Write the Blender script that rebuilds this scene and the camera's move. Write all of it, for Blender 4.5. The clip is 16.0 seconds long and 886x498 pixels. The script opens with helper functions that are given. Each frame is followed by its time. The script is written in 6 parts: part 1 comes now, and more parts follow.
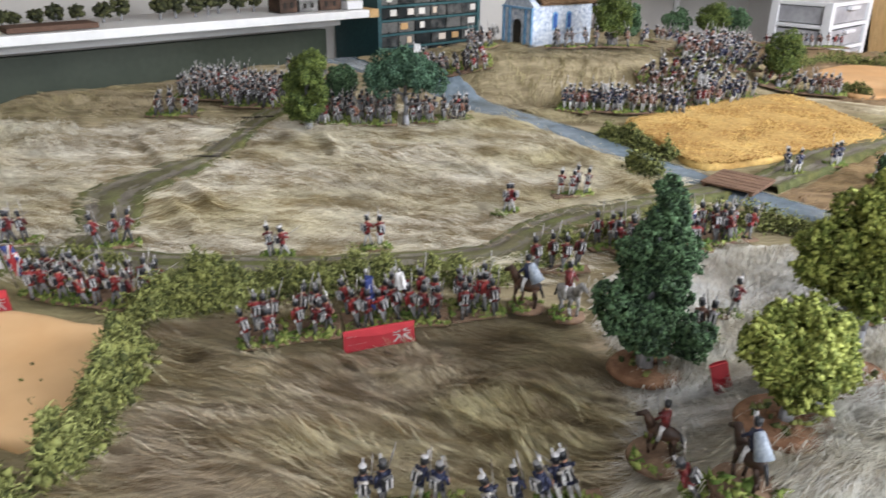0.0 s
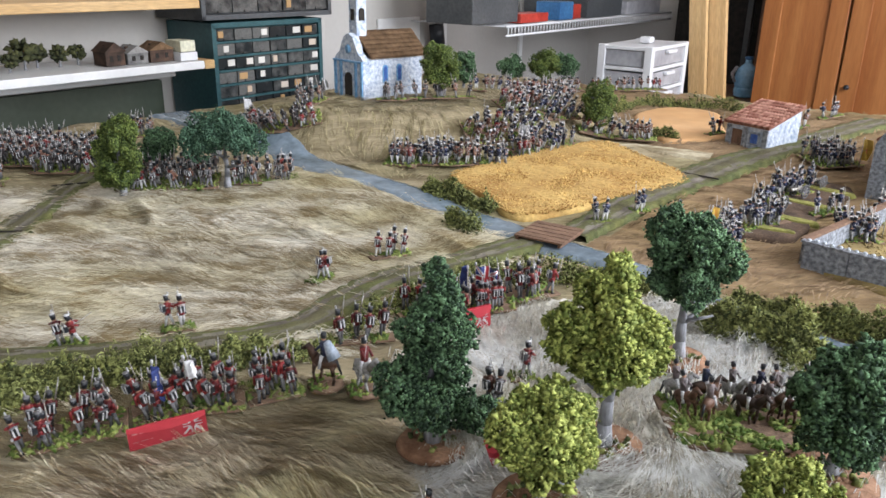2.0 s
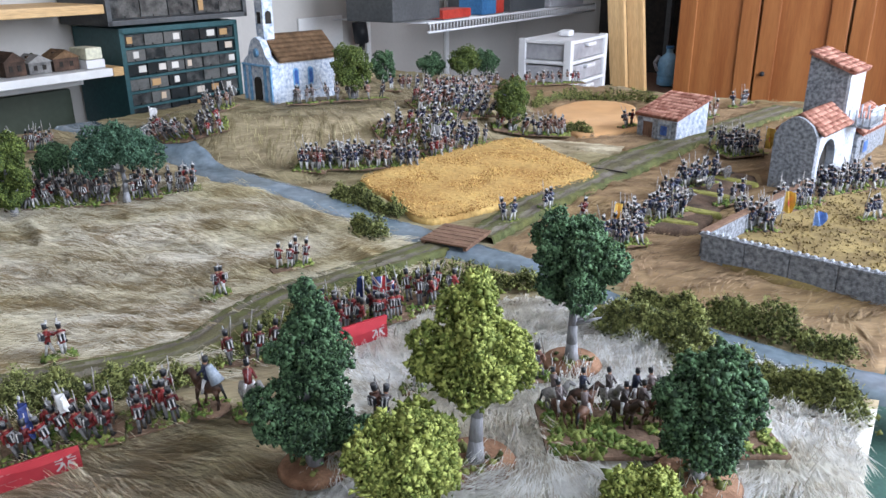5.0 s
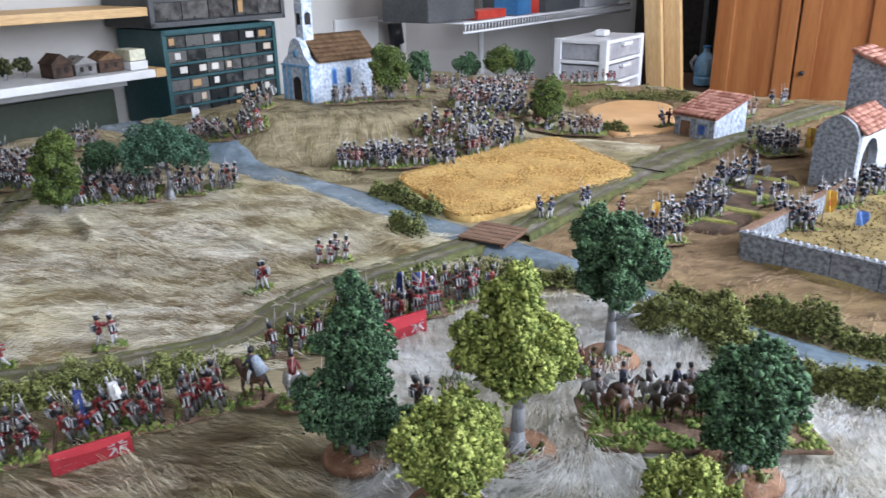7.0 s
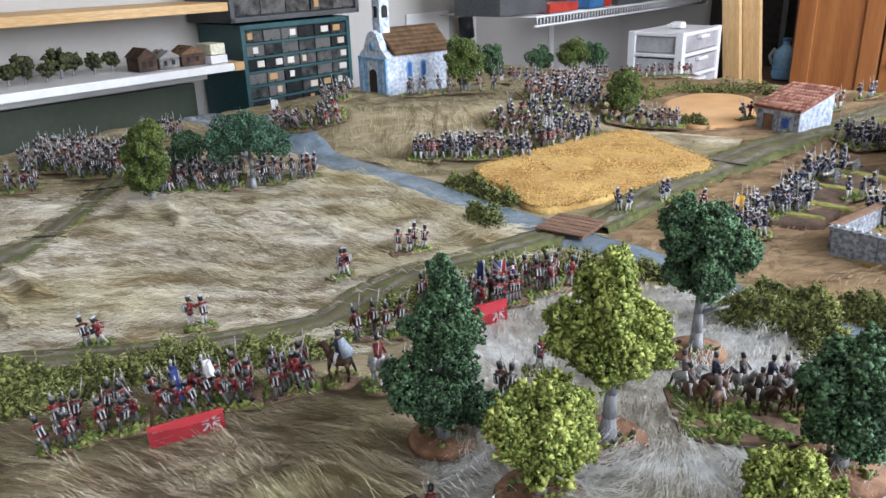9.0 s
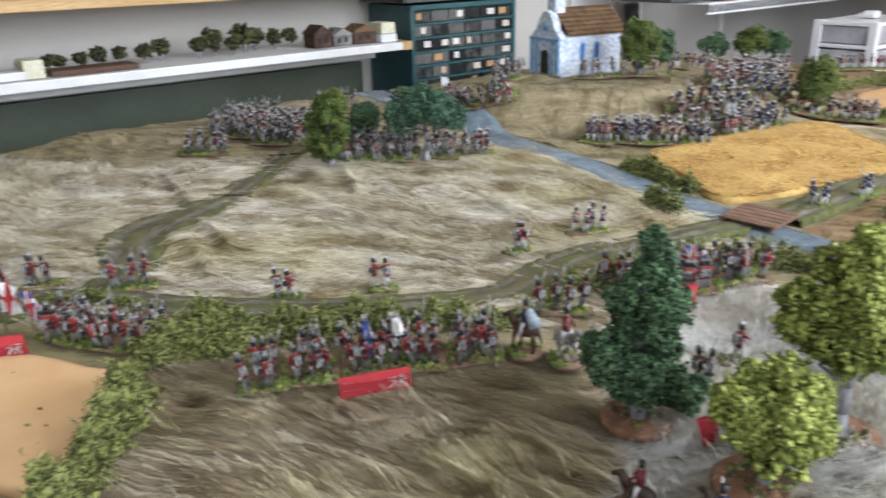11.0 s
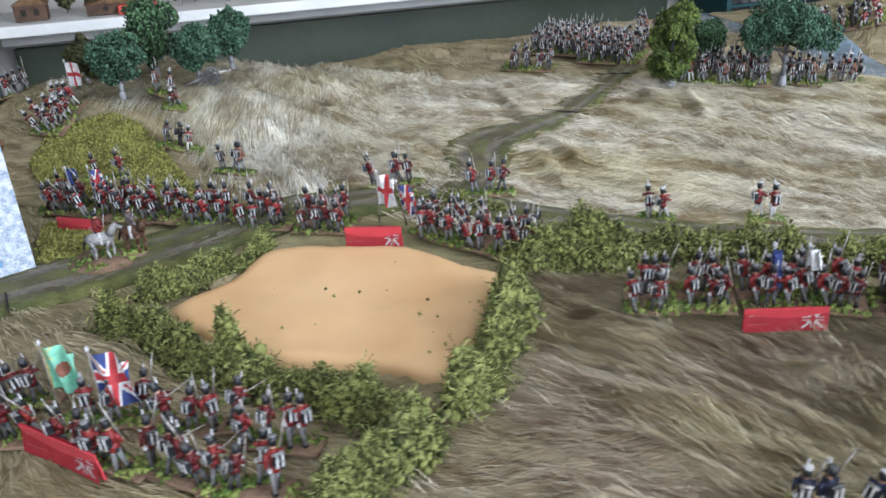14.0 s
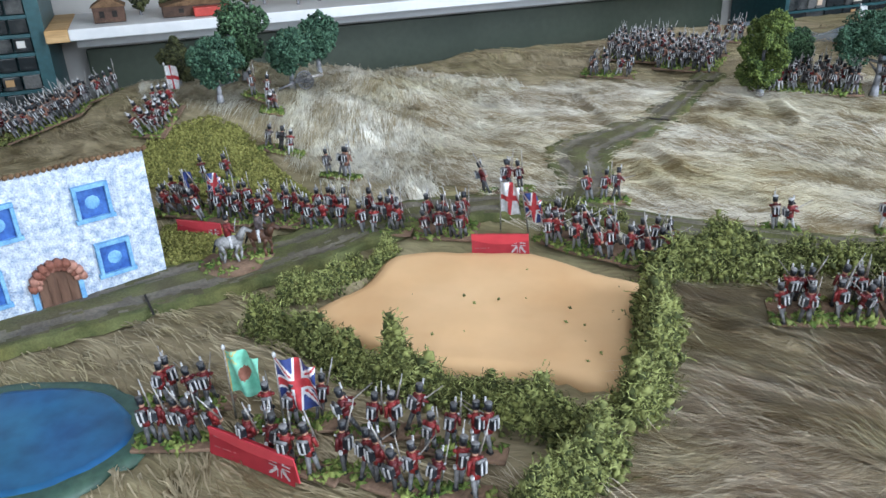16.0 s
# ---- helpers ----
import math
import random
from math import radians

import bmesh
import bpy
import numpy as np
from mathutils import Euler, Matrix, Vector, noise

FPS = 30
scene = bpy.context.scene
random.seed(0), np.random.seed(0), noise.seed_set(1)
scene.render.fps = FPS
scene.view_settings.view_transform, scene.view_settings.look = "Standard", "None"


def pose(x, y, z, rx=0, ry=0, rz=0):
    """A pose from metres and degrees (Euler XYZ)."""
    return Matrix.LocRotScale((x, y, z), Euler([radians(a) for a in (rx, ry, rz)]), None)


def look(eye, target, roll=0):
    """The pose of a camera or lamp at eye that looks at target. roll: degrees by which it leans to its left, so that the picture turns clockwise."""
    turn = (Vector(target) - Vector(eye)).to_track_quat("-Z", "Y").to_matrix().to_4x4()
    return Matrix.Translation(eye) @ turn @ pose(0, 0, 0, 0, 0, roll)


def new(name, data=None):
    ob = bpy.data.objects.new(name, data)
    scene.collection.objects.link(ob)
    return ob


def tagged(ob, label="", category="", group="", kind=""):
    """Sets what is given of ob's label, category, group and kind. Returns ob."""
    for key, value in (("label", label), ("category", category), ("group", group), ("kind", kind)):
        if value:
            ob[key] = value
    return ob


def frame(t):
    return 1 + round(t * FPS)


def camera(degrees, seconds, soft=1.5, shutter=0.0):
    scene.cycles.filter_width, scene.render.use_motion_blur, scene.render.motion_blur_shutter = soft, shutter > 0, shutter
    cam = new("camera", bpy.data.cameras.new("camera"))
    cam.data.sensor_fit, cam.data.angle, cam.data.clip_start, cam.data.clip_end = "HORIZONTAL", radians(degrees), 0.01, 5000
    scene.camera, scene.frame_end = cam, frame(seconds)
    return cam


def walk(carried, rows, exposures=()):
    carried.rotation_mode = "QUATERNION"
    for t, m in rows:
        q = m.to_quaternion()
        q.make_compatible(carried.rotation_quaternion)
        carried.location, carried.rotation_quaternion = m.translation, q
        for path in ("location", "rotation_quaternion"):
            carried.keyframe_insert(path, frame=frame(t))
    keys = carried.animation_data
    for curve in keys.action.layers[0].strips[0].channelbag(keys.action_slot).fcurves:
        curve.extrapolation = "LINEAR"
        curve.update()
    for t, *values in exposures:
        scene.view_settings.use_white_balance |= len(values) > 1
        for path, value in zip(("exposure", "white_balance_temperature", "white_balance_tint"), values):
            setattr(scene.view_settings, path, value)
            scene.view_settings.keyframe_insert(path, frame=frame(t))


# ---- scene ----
cam = camera(60.0, 16.0, shutter=0.55)
PATH = [
    (0, (0.0638, 0.1725, 1.0827), (0.0158, 2.0186, 0.3147), 0.6),
    (0.5, (0.0827, 0.1769, 1.0929), (0.1346, 2.0318, 0.3469), 0.7),
    (1, (0.1073, 0.1754, 1.1074), (0.2523, 2.0384, 0.3944), 0.6),
    (1.5, (0.1189, 0.1783, 1.1117), (0.3339, 2.0421, 0.4188), 0.9),
    (2, (0.1319, 0.1798, 1.1175), (0.3980, 2.0388, 0.4295), 0.9),
    (2.5, (0.1392, 0.1842, 1.1204), (0.4162, 2.0382, 0.4234), 0.6),
    (3, (0.1508, 0.1870, 1.1219), (0.4798, 2.0341, 0.4289), 0.9),
    (3.5, (0.1653, 0.1870, 1.1262), (0.5482, 2.0245, 0.4355), 0.5),
    (6, (0.1856, 0.1812, 1.1277), (0.5825, 2.0100, 0.4218), -0.4),
    (6.5, (0.1812, 0.1783, 1.1262), (0.5633, 2.0117, 0.4241), -0.2),
    (7, (0.1754, 0.1769, 1.1262), (0.4935, 2.0240, 0.4282), -0.8),
    (7.5, (0.1696, 0.1769, 1.1233), (0.4217, 2.0371, 0.4333), -1.1),
    (8, (0.1624, 0.1725, 1.1219), (0.3663, 2.0391, 0.4331), -1.3),
    (10.5, (0.1319, 0.1798, 1.1088), (0.1149, 2.0432, 0.3827), -1.6),
    (11, (0.1073, 0.1798, 1.1016), (-0.0777, 2.0377, 0.3846), -1.3),
    (11.5, (0.0827, 0.1754, 1.0972), (-0.2864, 2.0087, 0.3881), -2.1),
    (12, (0.0653, 0.1798, 1.0885), (-0.4528, 1.9719, 0.3675), -1.6),
    (12.5, (0.0551, 0.1856, 1.0827), (-0.6098, 1.9194, 0.3398), -1.7),
    (13, (0.0551, 0.1856, 1.0770), (-0.7482, 1.8542, 0.3217), -2.3),
    (13.5, (0.0391, 0.1943, 1.0682), (-0.8157, 1.8251, 0.2874), -3.0),
    (14, (-0.0217, 0.1842, 1.0668), (-0.7698, 1.8393, 0.2297), -2.8),
    (14.5, (-0.0725, 0.1610, 1.0682), (-0.7816, 1.8162, 0.1981), -2.7),
    (15, (-0.0899, 0.1493, 1.0697), (-0.8319, 1.7833, 0.1867), -2.0),
    (15.5, (-0.1029, 0.1436, 1.0770), (-0.8778, 1.7772, 0.2221), -2.7),
    (16, (-0.1116, 0.1406, 1.0798), (-0.8846, 1.7845, 0.2429), -2.4),
]
EXPOSURES = [(0, -0.05, 7250, 10), (1.5, -0.05, 7150, 10), (3.5, -0.1, 6750, 10), (6, -0.1, 6400, 10), (8, -0.08, 6550, 10), (11, -0.05, 6950, 8), (12.5, 0.05, 6450, 7), (14.5, 0.05, 6500, 6), (16, 0.05, 6250, 5)]
walk(cam, [(t, look(eye, target, roll)) for t, eye, target, roll in PATH], EXPOSURES)

# ---- light ----
world = bpy.data.worlds.new("sky")
scene.world = world
world.use_nodes = True
sky = world.node_tree.nodes.new("ShaderNodeTexSky")
sky.sky_type, sky.sun_disc = "NISHITA", False
sky.sun_elevation, sky.sun_rotation = radians(40), radians(150)
world.node_tree.links.new(sky.outputs[0], world.node_tree.nodes["Background"].inputs[0])
world.node_tree.nodes["Background"].inputs[1].default_value = 0.12

ROOM = pose(0, 0, 0, 0, 0, 45)      # the room and the table stand at 45 degrees: u along the back wall, w away from the camera
U0, U1, W0, W1, H = -1.9, 3.75, -1.15, 1.81, 2.5
TOP = 0.8                            # height of the table's playing surface


def window_light(name, u0, u1, z0, z1, w, power, colour):
    data = bpy.data.lights.new(name, "AREA")
    data.shape, data.size, data.size_y, data.energy, data.color = "RECTANGLE", u1 - u0, z1 - z0, power, colour
    ob = new(name, data)
    ob.matrix_world = ROOM @ pose((u0 + u1) / 2, w, (z0 + z1) / 2, 90, 0, 0)
    return ob


window_light("window_light", 0.80, 2.60, 1.05, 2.35, W0 + 0.02, 115, (0.82, 0.90, 1.06))
# added fill for the left of the table; no window is known here
window_light("window_light", -1.3, 0.0, 1.05, 2.35, W0 + 0.02, 30, (0.82, 0.91, 1.06))


# ---- materials ----
def lin(c):
    return (c[0], c[1], c[2], 1.0)


def mat(name, a, b, scale=60.0, rough=0.8, bump=0.3, fine=6.0, metal=0.0, island=0.0, objrand=0.0, stretch=(1, 1, 1), bump_dist=0.001, spec=0.4, grain=0.55, tint=None, tint_scale=6.0, ramp=(0.32, 0.68)):
    """Two-tone procedural surface: coarse noise picks between a and b, fine noise gives grain and relief."""
    m = bpy.data.materials.new(name)
    m.use_nodes = True
    nt = m.node_tree
    n, l = nt.nodes, nt.links
    bs = n["Principled BSDF"]
    bs.inputs["Roughness"].default_value, bs.inputs["Metallic"].default_value = rough, metal
    bs.inputs["Specular IOR Level"].default_value = spec
    tc = n.new("ShaderNodeTexCoord")
    mp = n.new("ShaderNodeMapping")
    mp.inputs["Scale"].default_value = stretch
    l.new(tc.outputs["Object"], mp.inputs["Vector"])
    n1, n2 = n.new("ShaderNodeTexNoise"), n.new("ShaderNodeTexNoise")
    n1.inputs["Scale"].default_value, n1.inputs["Detail"].default_value = scale, 4
    n2.inputs["Scale"].default_value, n2.inputs["Detail"].default_value = scale * fine, 3
    l.new(mp.outputs[0], n1.inputs["Vector"])
    l.new(mp.outputs[0], n2.inputs["Vector"])
    r = n.new("ShaderNodeValToRGB")
    r.color_ramp.elements[0].position, r.color_ramp.elements[1].position = ramp
    r.color_ramp.elements[0].color, r.color_ramp.elements[1].color = lin(a), lin(b)
    fac = n1.outputs["Fac"]
    if island or objrand:
        src = n.new("ShaderNodeNewGeometry").outputs["Random Per Island"] if island else n.new("ShaderNodeObjectInfo").outputs["Random"]
        k = island or objrand
        mx = n.new("ShaderNodeMath")
        mx.operation = "MULTIPLY_ADD"
        l.new(src, mx.inputs[0])
        mx.inputs[1].default_value = k
        l.new(n1.outputs["Fac"], mx.inputs[2])
        sb = n.new("ShaderNodeMath")
        sb.operation = "SUBTRACT"
        l.new(mx.outputs[0], sb.inputs[0])
        sb.inputs[1].default_value = k / 2
        fac = sb.outputs[0]
    l.new(fac, r.inputs["Fac"])
    mul = n.new("ShaderNodeMix")
    mul.data_type, mul.blend_type = "RGBA", "MULTIPLY"
    mul.inputs[0].default_value = grain
    r2 = n.new("ShaderNodeValToRGB")
    r2.color_ramp.elements[0].position, r2.color_ramp.elements[1].position = 0.3, 0.65
    r2.color_ramp.elements[0].color, r2.color_ramp.elements[1].color = (0.45, 0.45, 0.45, 1), (1, 1, 1, 1)
    l.new(n2.outputs["Fac"], r2.inputs["Fac"])
    l.new(r.outputs["Color"], mul.inputs[6])
    l.new(r2.outputs["Color"], mul.inputs[7])
    out = mul.outputs[2]
    if tint:          # broad patches dyed another hue
        n3 = n.new("ShaderNodeTexNoise")
        n3.inputs["Scale"].default_value, n3.inputs["Detail"].default_value = tint_scale, 5
        l.new(mp.outputs[0], n3.inputs["Vector"])
        r3 = n.new("ShaderNodeValToRGB")
        r3.color_ramp.elements[0].position, r3.color_ramp.elements[1].position = 0.42, 0.66
        r3.color_ramp.elements[0].color, r3.color_ramp.elements[1].color = (1, 1, 1, 1), (*tint, 1)
        l.new(n3.outputs["Fac"], r3.inputs["Fac"])
        dye = n.new("ShaderNodeMix")
        dye.data_type, dye.blend_type = "RGBA", "MULTIPLY"
        dye.inputs[0].default_value = 1.0
        l.new(out, dye.inputs[6])
        l.new(r3.outputs["Color"], dye.inputs[7])
        out = dye.outputs[2]
    l.new(out, bs.inputs["Base Color"])
    if bump:
        bp = n.new("ShaderNodeBump")
        bp.inputs["Strength"].default_value, bp.inputs["Distance"].default_value = bump, bump_dist
        l.new(n2.outputs["Fac"], bp.inputs["Height"])
        l.new(bp.outputs[0], bs.inputs["Normal"])
    return m


M = {}
def backing(name, a, b, c, turn):
    """Fur seen from above: long combed streaks in two tones, painting lit crests and shaded troughs, over broad stained
    patches.
    """
    m = mat(name, a, b, 30, 0.95, 0.9, 7, stretch=(0.35, 1.5, 1), tint=c, tint_scale=5, bump_dist=0.002)
    n, l = m.node_tree.nodes, m.node_tree.links
    mp = next(q for q in n if q.bl_idname == "ShaderNodeMapping")
    mp.inputs["Rotation"].default_value = (0, 0, radians(turn))
    wind = n.new("ShaderNodeTexNoise")
    wind.inputs["Scale"].default_value = 9
    add = n.new("ShaderNodeVectorMath")
    add.operation = "MULTIPLY_ADD"
    add.inputs[1].default_value = (0.06, 0.06, 0)
    src = next(q for q in n if q.bl_idname == "ShaderNodeTexCoord").outputs["Object"]
    l.new(src, wind.inputs["Vector"])
    l.new(wind.outputs["Color"], add.inputs[0])
    l.new(src, add.inputs[2])
    l.new(add.outputs[0], mp.inputs["Vector"])
    return m


M["mat_ground"] = backing("olive fur backing", (0.17, 0.13, 0.07), (0.40, 0.33, 0.21), (0.85, 0.9, 0.75), 20)
M["back_brown"] = backing("brown fur backing", (0.20, 0.148, 0.09), (0.72, 0.60, 0.44), (0.88, 0.9, 0.72), -10)
M["back_straw"] = backing("straw fur backing", (0.20, 0.15, 0.08), (0.62, 0.55, 0.40), (0.82, 0.80, 0.66), 18)
M["back_pale"] = backing("pale fur backing", (0.26, 0.23, 0.18), (0.95, 0.93, 0.88), (0.88, 0.86, 0.78), 20)
M["back_rust"] = backing("rust fur backing", (0.17, 0.105, 0.055), (0.34, 0.23, 0.13), (0.85, 0.85, 0.7), 20)
# strong two-tone ramps also paint lit crests and shaded troughs into the strands
M["fur_straw"] = mat("straw fur", (0.29, 0.215, 0.115), (0.92, 0.87, 0.75), 28, 0.42, 0, 5, island=0.40, stretch=(0.55, 1.3, 1), tint=(0.78, 0.74, 0.56), tint_scale=8, ramp=(0.37, 0.64))
M["fur_brown"] = mat("brown fur", (0.36, 0.26, 0.155), (0.96, 0.85, 0.68), 34, 0.42, 0, 5, island=0.50, stretch=(0.55, 1.3, 1), tint=(0.86, 0.88, 0.70), tint_scale=9, ramp=(0.36, 0.62))
# pale fur, whitened further: the glare of the window is in its colour
M["fur_white"] = mat("pale fur", (0.60, 0.54, 0.45), (0.99, 0.99, 0.98), 34, 0.4, 0, 5, island=0.45, stretch=(0.6, 1.2, 1), tint=(0.82, 0.78, 0.68), tint_scale=13, ramp=(0.30, 0.50))
M["fur_hill"] = mat("pale straw fur", (0.44, 0.36, 0.22), (0.98, 0.95, 0.85), 20, 0.42, 0, 5, island=0.30, stretch=(1.3, 0.6, 1), tint=(0.86, 0.84, 0.70), tint_scale=9, ramp=(0.34, 0.60))
M["fur_rust"] = mat("rust fur", (0.145, 0.09, 0.048), (0.36, 0.24, 0.14), 24, 0.65, 0, 5, island=0.34, tint=(0.86, 0.9, 0.72), tint_scale=6)
M["fur_olive"] = mat("olive fur", (0.19, 0.145, 0.075), (0.54, 0.45, 0.30), 24, 0.55, 0, 5, island=0.34, tint=(0.86, 0.88, 0.70), tint_scale=6)
M["road"] = mat("road flock", (0.075, 0.065, 0.036), (0.16, 0.145, 0.075), 32, 0.95, 0.9, 14, tint=(0.8, 0.95, 0.6), tint_scale=16)
M["road_green"] = mat("verge flock", (0.06, 0.072, 0.024), (0.135, 0.145, 0.055), 60, 0.95, 0.9, 10, tint=(1.2, 1.05, 0.9), tint_scale=20)
M["road_rut"] = mat("wheel rut earth", (0.10, 0.085, 0.066), (0.21, 0.185, 0.155), 40, 0.9, 0.8, 10, tint=(0.8, 0.85, 0.66), tint_scale=20)
M["ploughed"] = mat("dark ploughed earth", (0.05, 0.03, 0.02), (0.14, 0.09, 0.06), 50, 0.95, 0.9, 8)
M["pond_rim"] = mat("green pond rim", (0.03, 0.075, 0.06), (0.06, 0.11, 0.075), 40, 0.5, 0.3, 6)
M["water"] = mat("painted water", (0.12, 0.16, 0.19), (0.22, 0.28, 0.34), 20, 0.12, 0.25, 5, bump_dist=0.002, spec=0.6)
M["pond"] = mat("pond resin", (0.014, 0.075, 0.21), (0.022, 0.12, 0.23), 16, 0.3, 0.1, 4, spec=0.3)
M["tan"] = mat("tan felt", (0.60, 0.36, 0.175), (0.70, 0.46, 0.25), 9, 0.85, 0.12, 3, grain=0.15)
M["wheat"] = mat("wheat matting", (0.34, 0.18, 0.05), (0.60, 0.40, 0.14), 12, 0.9, 0.9, 12, bump_dist=0.003)
M["wheat_stalk"] = mat("wheat stalks", (0.38, 0.20, 0.055), (0.66, 0.43, 0.15), 11, 0.8, 0, 4, island=0.65)
M["yard"] = mat("ochre scrub", (0.14, 0.095, 0.038), (0.31, 0.23, 0.09), 30, 0.9, 0.9, 10, island=0.5)
M["sand"] = mat("orange felt", (0.50, 0.28, 0.12), (0.60, 0.36, 0.18), 9, 0.85, 0.12, 3, grain=0.2)
M["bean"] = mat("crop flock", (0.13, 0.13, 0.03), (0.30, 0.29, 0.08), 90, 0.95, 0.9, 6, island=0.7)
M["hedge"] = mat("hedge foliage", (0.05, 0.062, 0.018), (0.235, 0.255, 0.085), 30, 0.9, 0.8, 8, island=0.8, tint=(1.2, 1.16, 1.0), tint_scale=22)
M["hedge_fibre"] = mat("hedge fibres", (0.075, 0.08, 0.02), (0.37, 0.40, 0.14), 26, 0.85, 0, 4, island=0.9)
M["leaf_dark"] = mat("dark clump foliage", (0.020, 0.046, 0.022), (0.13, 0.24, 0.115), 60, 0.85, 0.5, 5, island=0.7)
M["leaf_teal"] = mat("blue-green clump foliage", (0.022, 0.06, 0.036), (0.095, 0.19, 0.115), 60, 0.85, 0.5, 5, island=0.7)
M["leaf_lime"] = mat("lime clump foliage", (0.11, 0.145, 0.024), (0.42, 0.46, 0.12), 60, 0.85, 0.5, 5, island=0.7)
M["leaf_mid"] = mat("mid-green clump foliage", (0.045, 0.075, 0.016), (0.17, 0.22, 0.05), 60, 0.85, 0.5, 5, island=0.7)
M["trunk"] = mat("trunk plastic", (0.17, 0.17, 0.18), (0.36, 0.36, 0.38), 120, 0.7, 0.6, 6, stretch=(1, 1, 0.25))
M["earth"] = mat("base earth", (0.115, 0.07, 0.045), (0.26, 0.165, 0.11), 70, 0.9, 0.9, 6)
M["disc_earth"] = mat("red-brown base earth", (0.17, 0.08, 0.042), (0.34, 0.19, 0.115), 80, 0.9, 0.9, 6)
M["earth_green"] = mat("base flock", (0.085, 0.145, 0.026), (0.27, 0.31, 0.085), 45, 0.95, 0.9, 8, island=0.5)
M["stone"] = mat("grey stone", (0.12, 0.13, 0.15), (0.42, 0.445, 0.49), 210, 0.9, 0.9, 5, bump_dist=0.002)
M["bluewash"] = mat("blue-white plaster", (0.30, 0.38, 0.52), (0.78, 0.82, 0.87), 150, 0.85, 0.9, 4, bump_dist=0.002)
M["plaster"] = mat("white plaster", (0.34, 0.38, 0.46), (0.66, 0.68, 0.71), 80, 0.85, 0.8, 5, bump_dist=0.002)
M["bluetrim"] = mat("pale blue paint", (0.12, 0.30, 0.55), (0.24, 0.48, 0.72), 120, 0.6, 0.3, 5)
M["bluepane"] = mat("deep blue paint", (0.02, 0.07, 0.28), (0.07, 0.18, 0.50), 90, 0.4, 0.2, 5)
M["tile_red"] = mat("red roof tile", (0.24, 0.09, 0.06), (0.46, 0.23, 0.17), 90, 0.8, 0.6, 5, island=0.8)
M["tile_brown"] = mat("brown roof", (0.10, 0.055, 0.025), (0.22, 0.13, 0.07), 80, 0.9, 0.9, 6, bump_dist=0.002)
M["doorwood"] = mat("brown door", (0.10, 0.05, 0.03), (0.20, 0.11, 0.07), 90, 0.7, 0.5, 4, stretch=(1, 1, 0.2))
# near-black: paints the shade inside openings; also colours joints and the church door
M["doordark"] = mat("dark opening", (0.012, 0.01, 0.01), (0.03, 0.025, 0.02), 50, 0.9, 0, 4)
M["card"] = mat("red card", (0.54, 0.045, 0.065), (0.62, 0.065, 0.085), 30, 0.4, 0, 4, grain=0.15)
M["card_white"] = mat("white ink", (0.72, 0.70, 0.70), (0.82, 0.80, 0.80), 60, 0.5, 0, 4)
M["card_pink"] = mat("faded ink", (0.62, 0.20, 0.21), (0.70, 0.26, 0.27), 60, 0.5, 0, 4)
M["f_red"] = mat("flag red", (0.45, 0.03, 0.04), (0.58, 0.06, 0.07), 60, 0.6, 0.1, 4)
M["f_blue"] = mat("flag blue", (0.02, 0.035, 0.14), (0.045, 0.07, 0.24), 60, 0.6, 0.1, 4)
M["f_white"] = mat("flag white", (0.70, 0.70, 0.72), (0.84, 0.83, 0.83), 60, 0.6, 0.1, 4)
M["f_green"] = mat("flag green", (0.16, 0.50, 0.36), (0.26, 0.62, 0.46), 60, 0.6, 0.1, 4)
M["f_yellow"] = mat("flag yellow", (0.60, 0.36, 0.05), (0.74, 0.50, 0.12), 60, 0.6, 0.1, 4)
M["f_sky"] = mat("flag sky blue", (0.10, 0.20, 0.50), (0.18, 0.32, 0.62), 60, 0.6, 0.1, 4)
M["coat_red"] = mat("red coat", (0.10, 0.010, 0.013), (0.30, 0.032, 0.032), 400, 0.45, 0.3, 4, objrand=0.5)
M["coat_blue"] = mat("blue coat", (0.010, 0.013, 0.034), (0.04, 0.05, 0.11), 300, 0.4, 0.3, 4, objrand=0.3)
M["coat_brown"] = mat("brown coat", (0.12, 0.05, 0.035), (0.28, 0.13, 0.09), 300, 0.55, 0.3, 4, objrand=0.5)
M["coat_grey"] = mat("grey coat", (0.04, 0.032, 0.034), (0.19, 0.15, 0.15), 300, 0.5, 0.3, 4, objrand=0.6)
M["legs_grey"] = mat("grey trousers", (0.07, 0.068, 0.07), (0.22, 0.215, 0.22), 300, 0.6, 0.3, 4, objrand=0.6)
M["legs_white"] = mat("white trousers", (0.22, 0.215, 0.21), (0.60, 0.59, 0.57), 300, 0.6, 0.3, 4, objrand=0.5)
M["black"] = mat("black paint", (0.008, 0.009, 0.012), (0.03, 0.033, 0.04), 300, 0.38, 0.2, 4)
M["skin"] = mat("flesh paint", (0.42, 0.22, 0.15), (0.58, 0.34, 0.24), 300, 0.5, 0.2, 4)
M["strap"] = mat("white belts", (0.36, 0.355, 0.37), (0.70, 0.69, 0.69), 300, 0.5, 0.2, 4)
M["gun"] = mat("musket metal", (0.24, 0.20, 0.16), (0.46, 0.44, 0.42), 300, 0.4, 0.2, 4, metal=0.4)
M["horse"] = mat("bay horse paint", (0.035, 0.018, 0.012), (0.14, 0.065, 0.038), 120, 0.5, 0.2, 4, objrand=0.6)
M["horse_grey"] = mat("grey horse paint", (0.14, 0.135, 0.135), (0.42, 0.41, 0.40), 120, 0.5, 0.2, 4)
M["cloak"] = mat("grey-blue cloak", (0.22, 0.27, 0.34), (0.42, 0.47, 0.54), 120, 0.6, 0.3, 4)
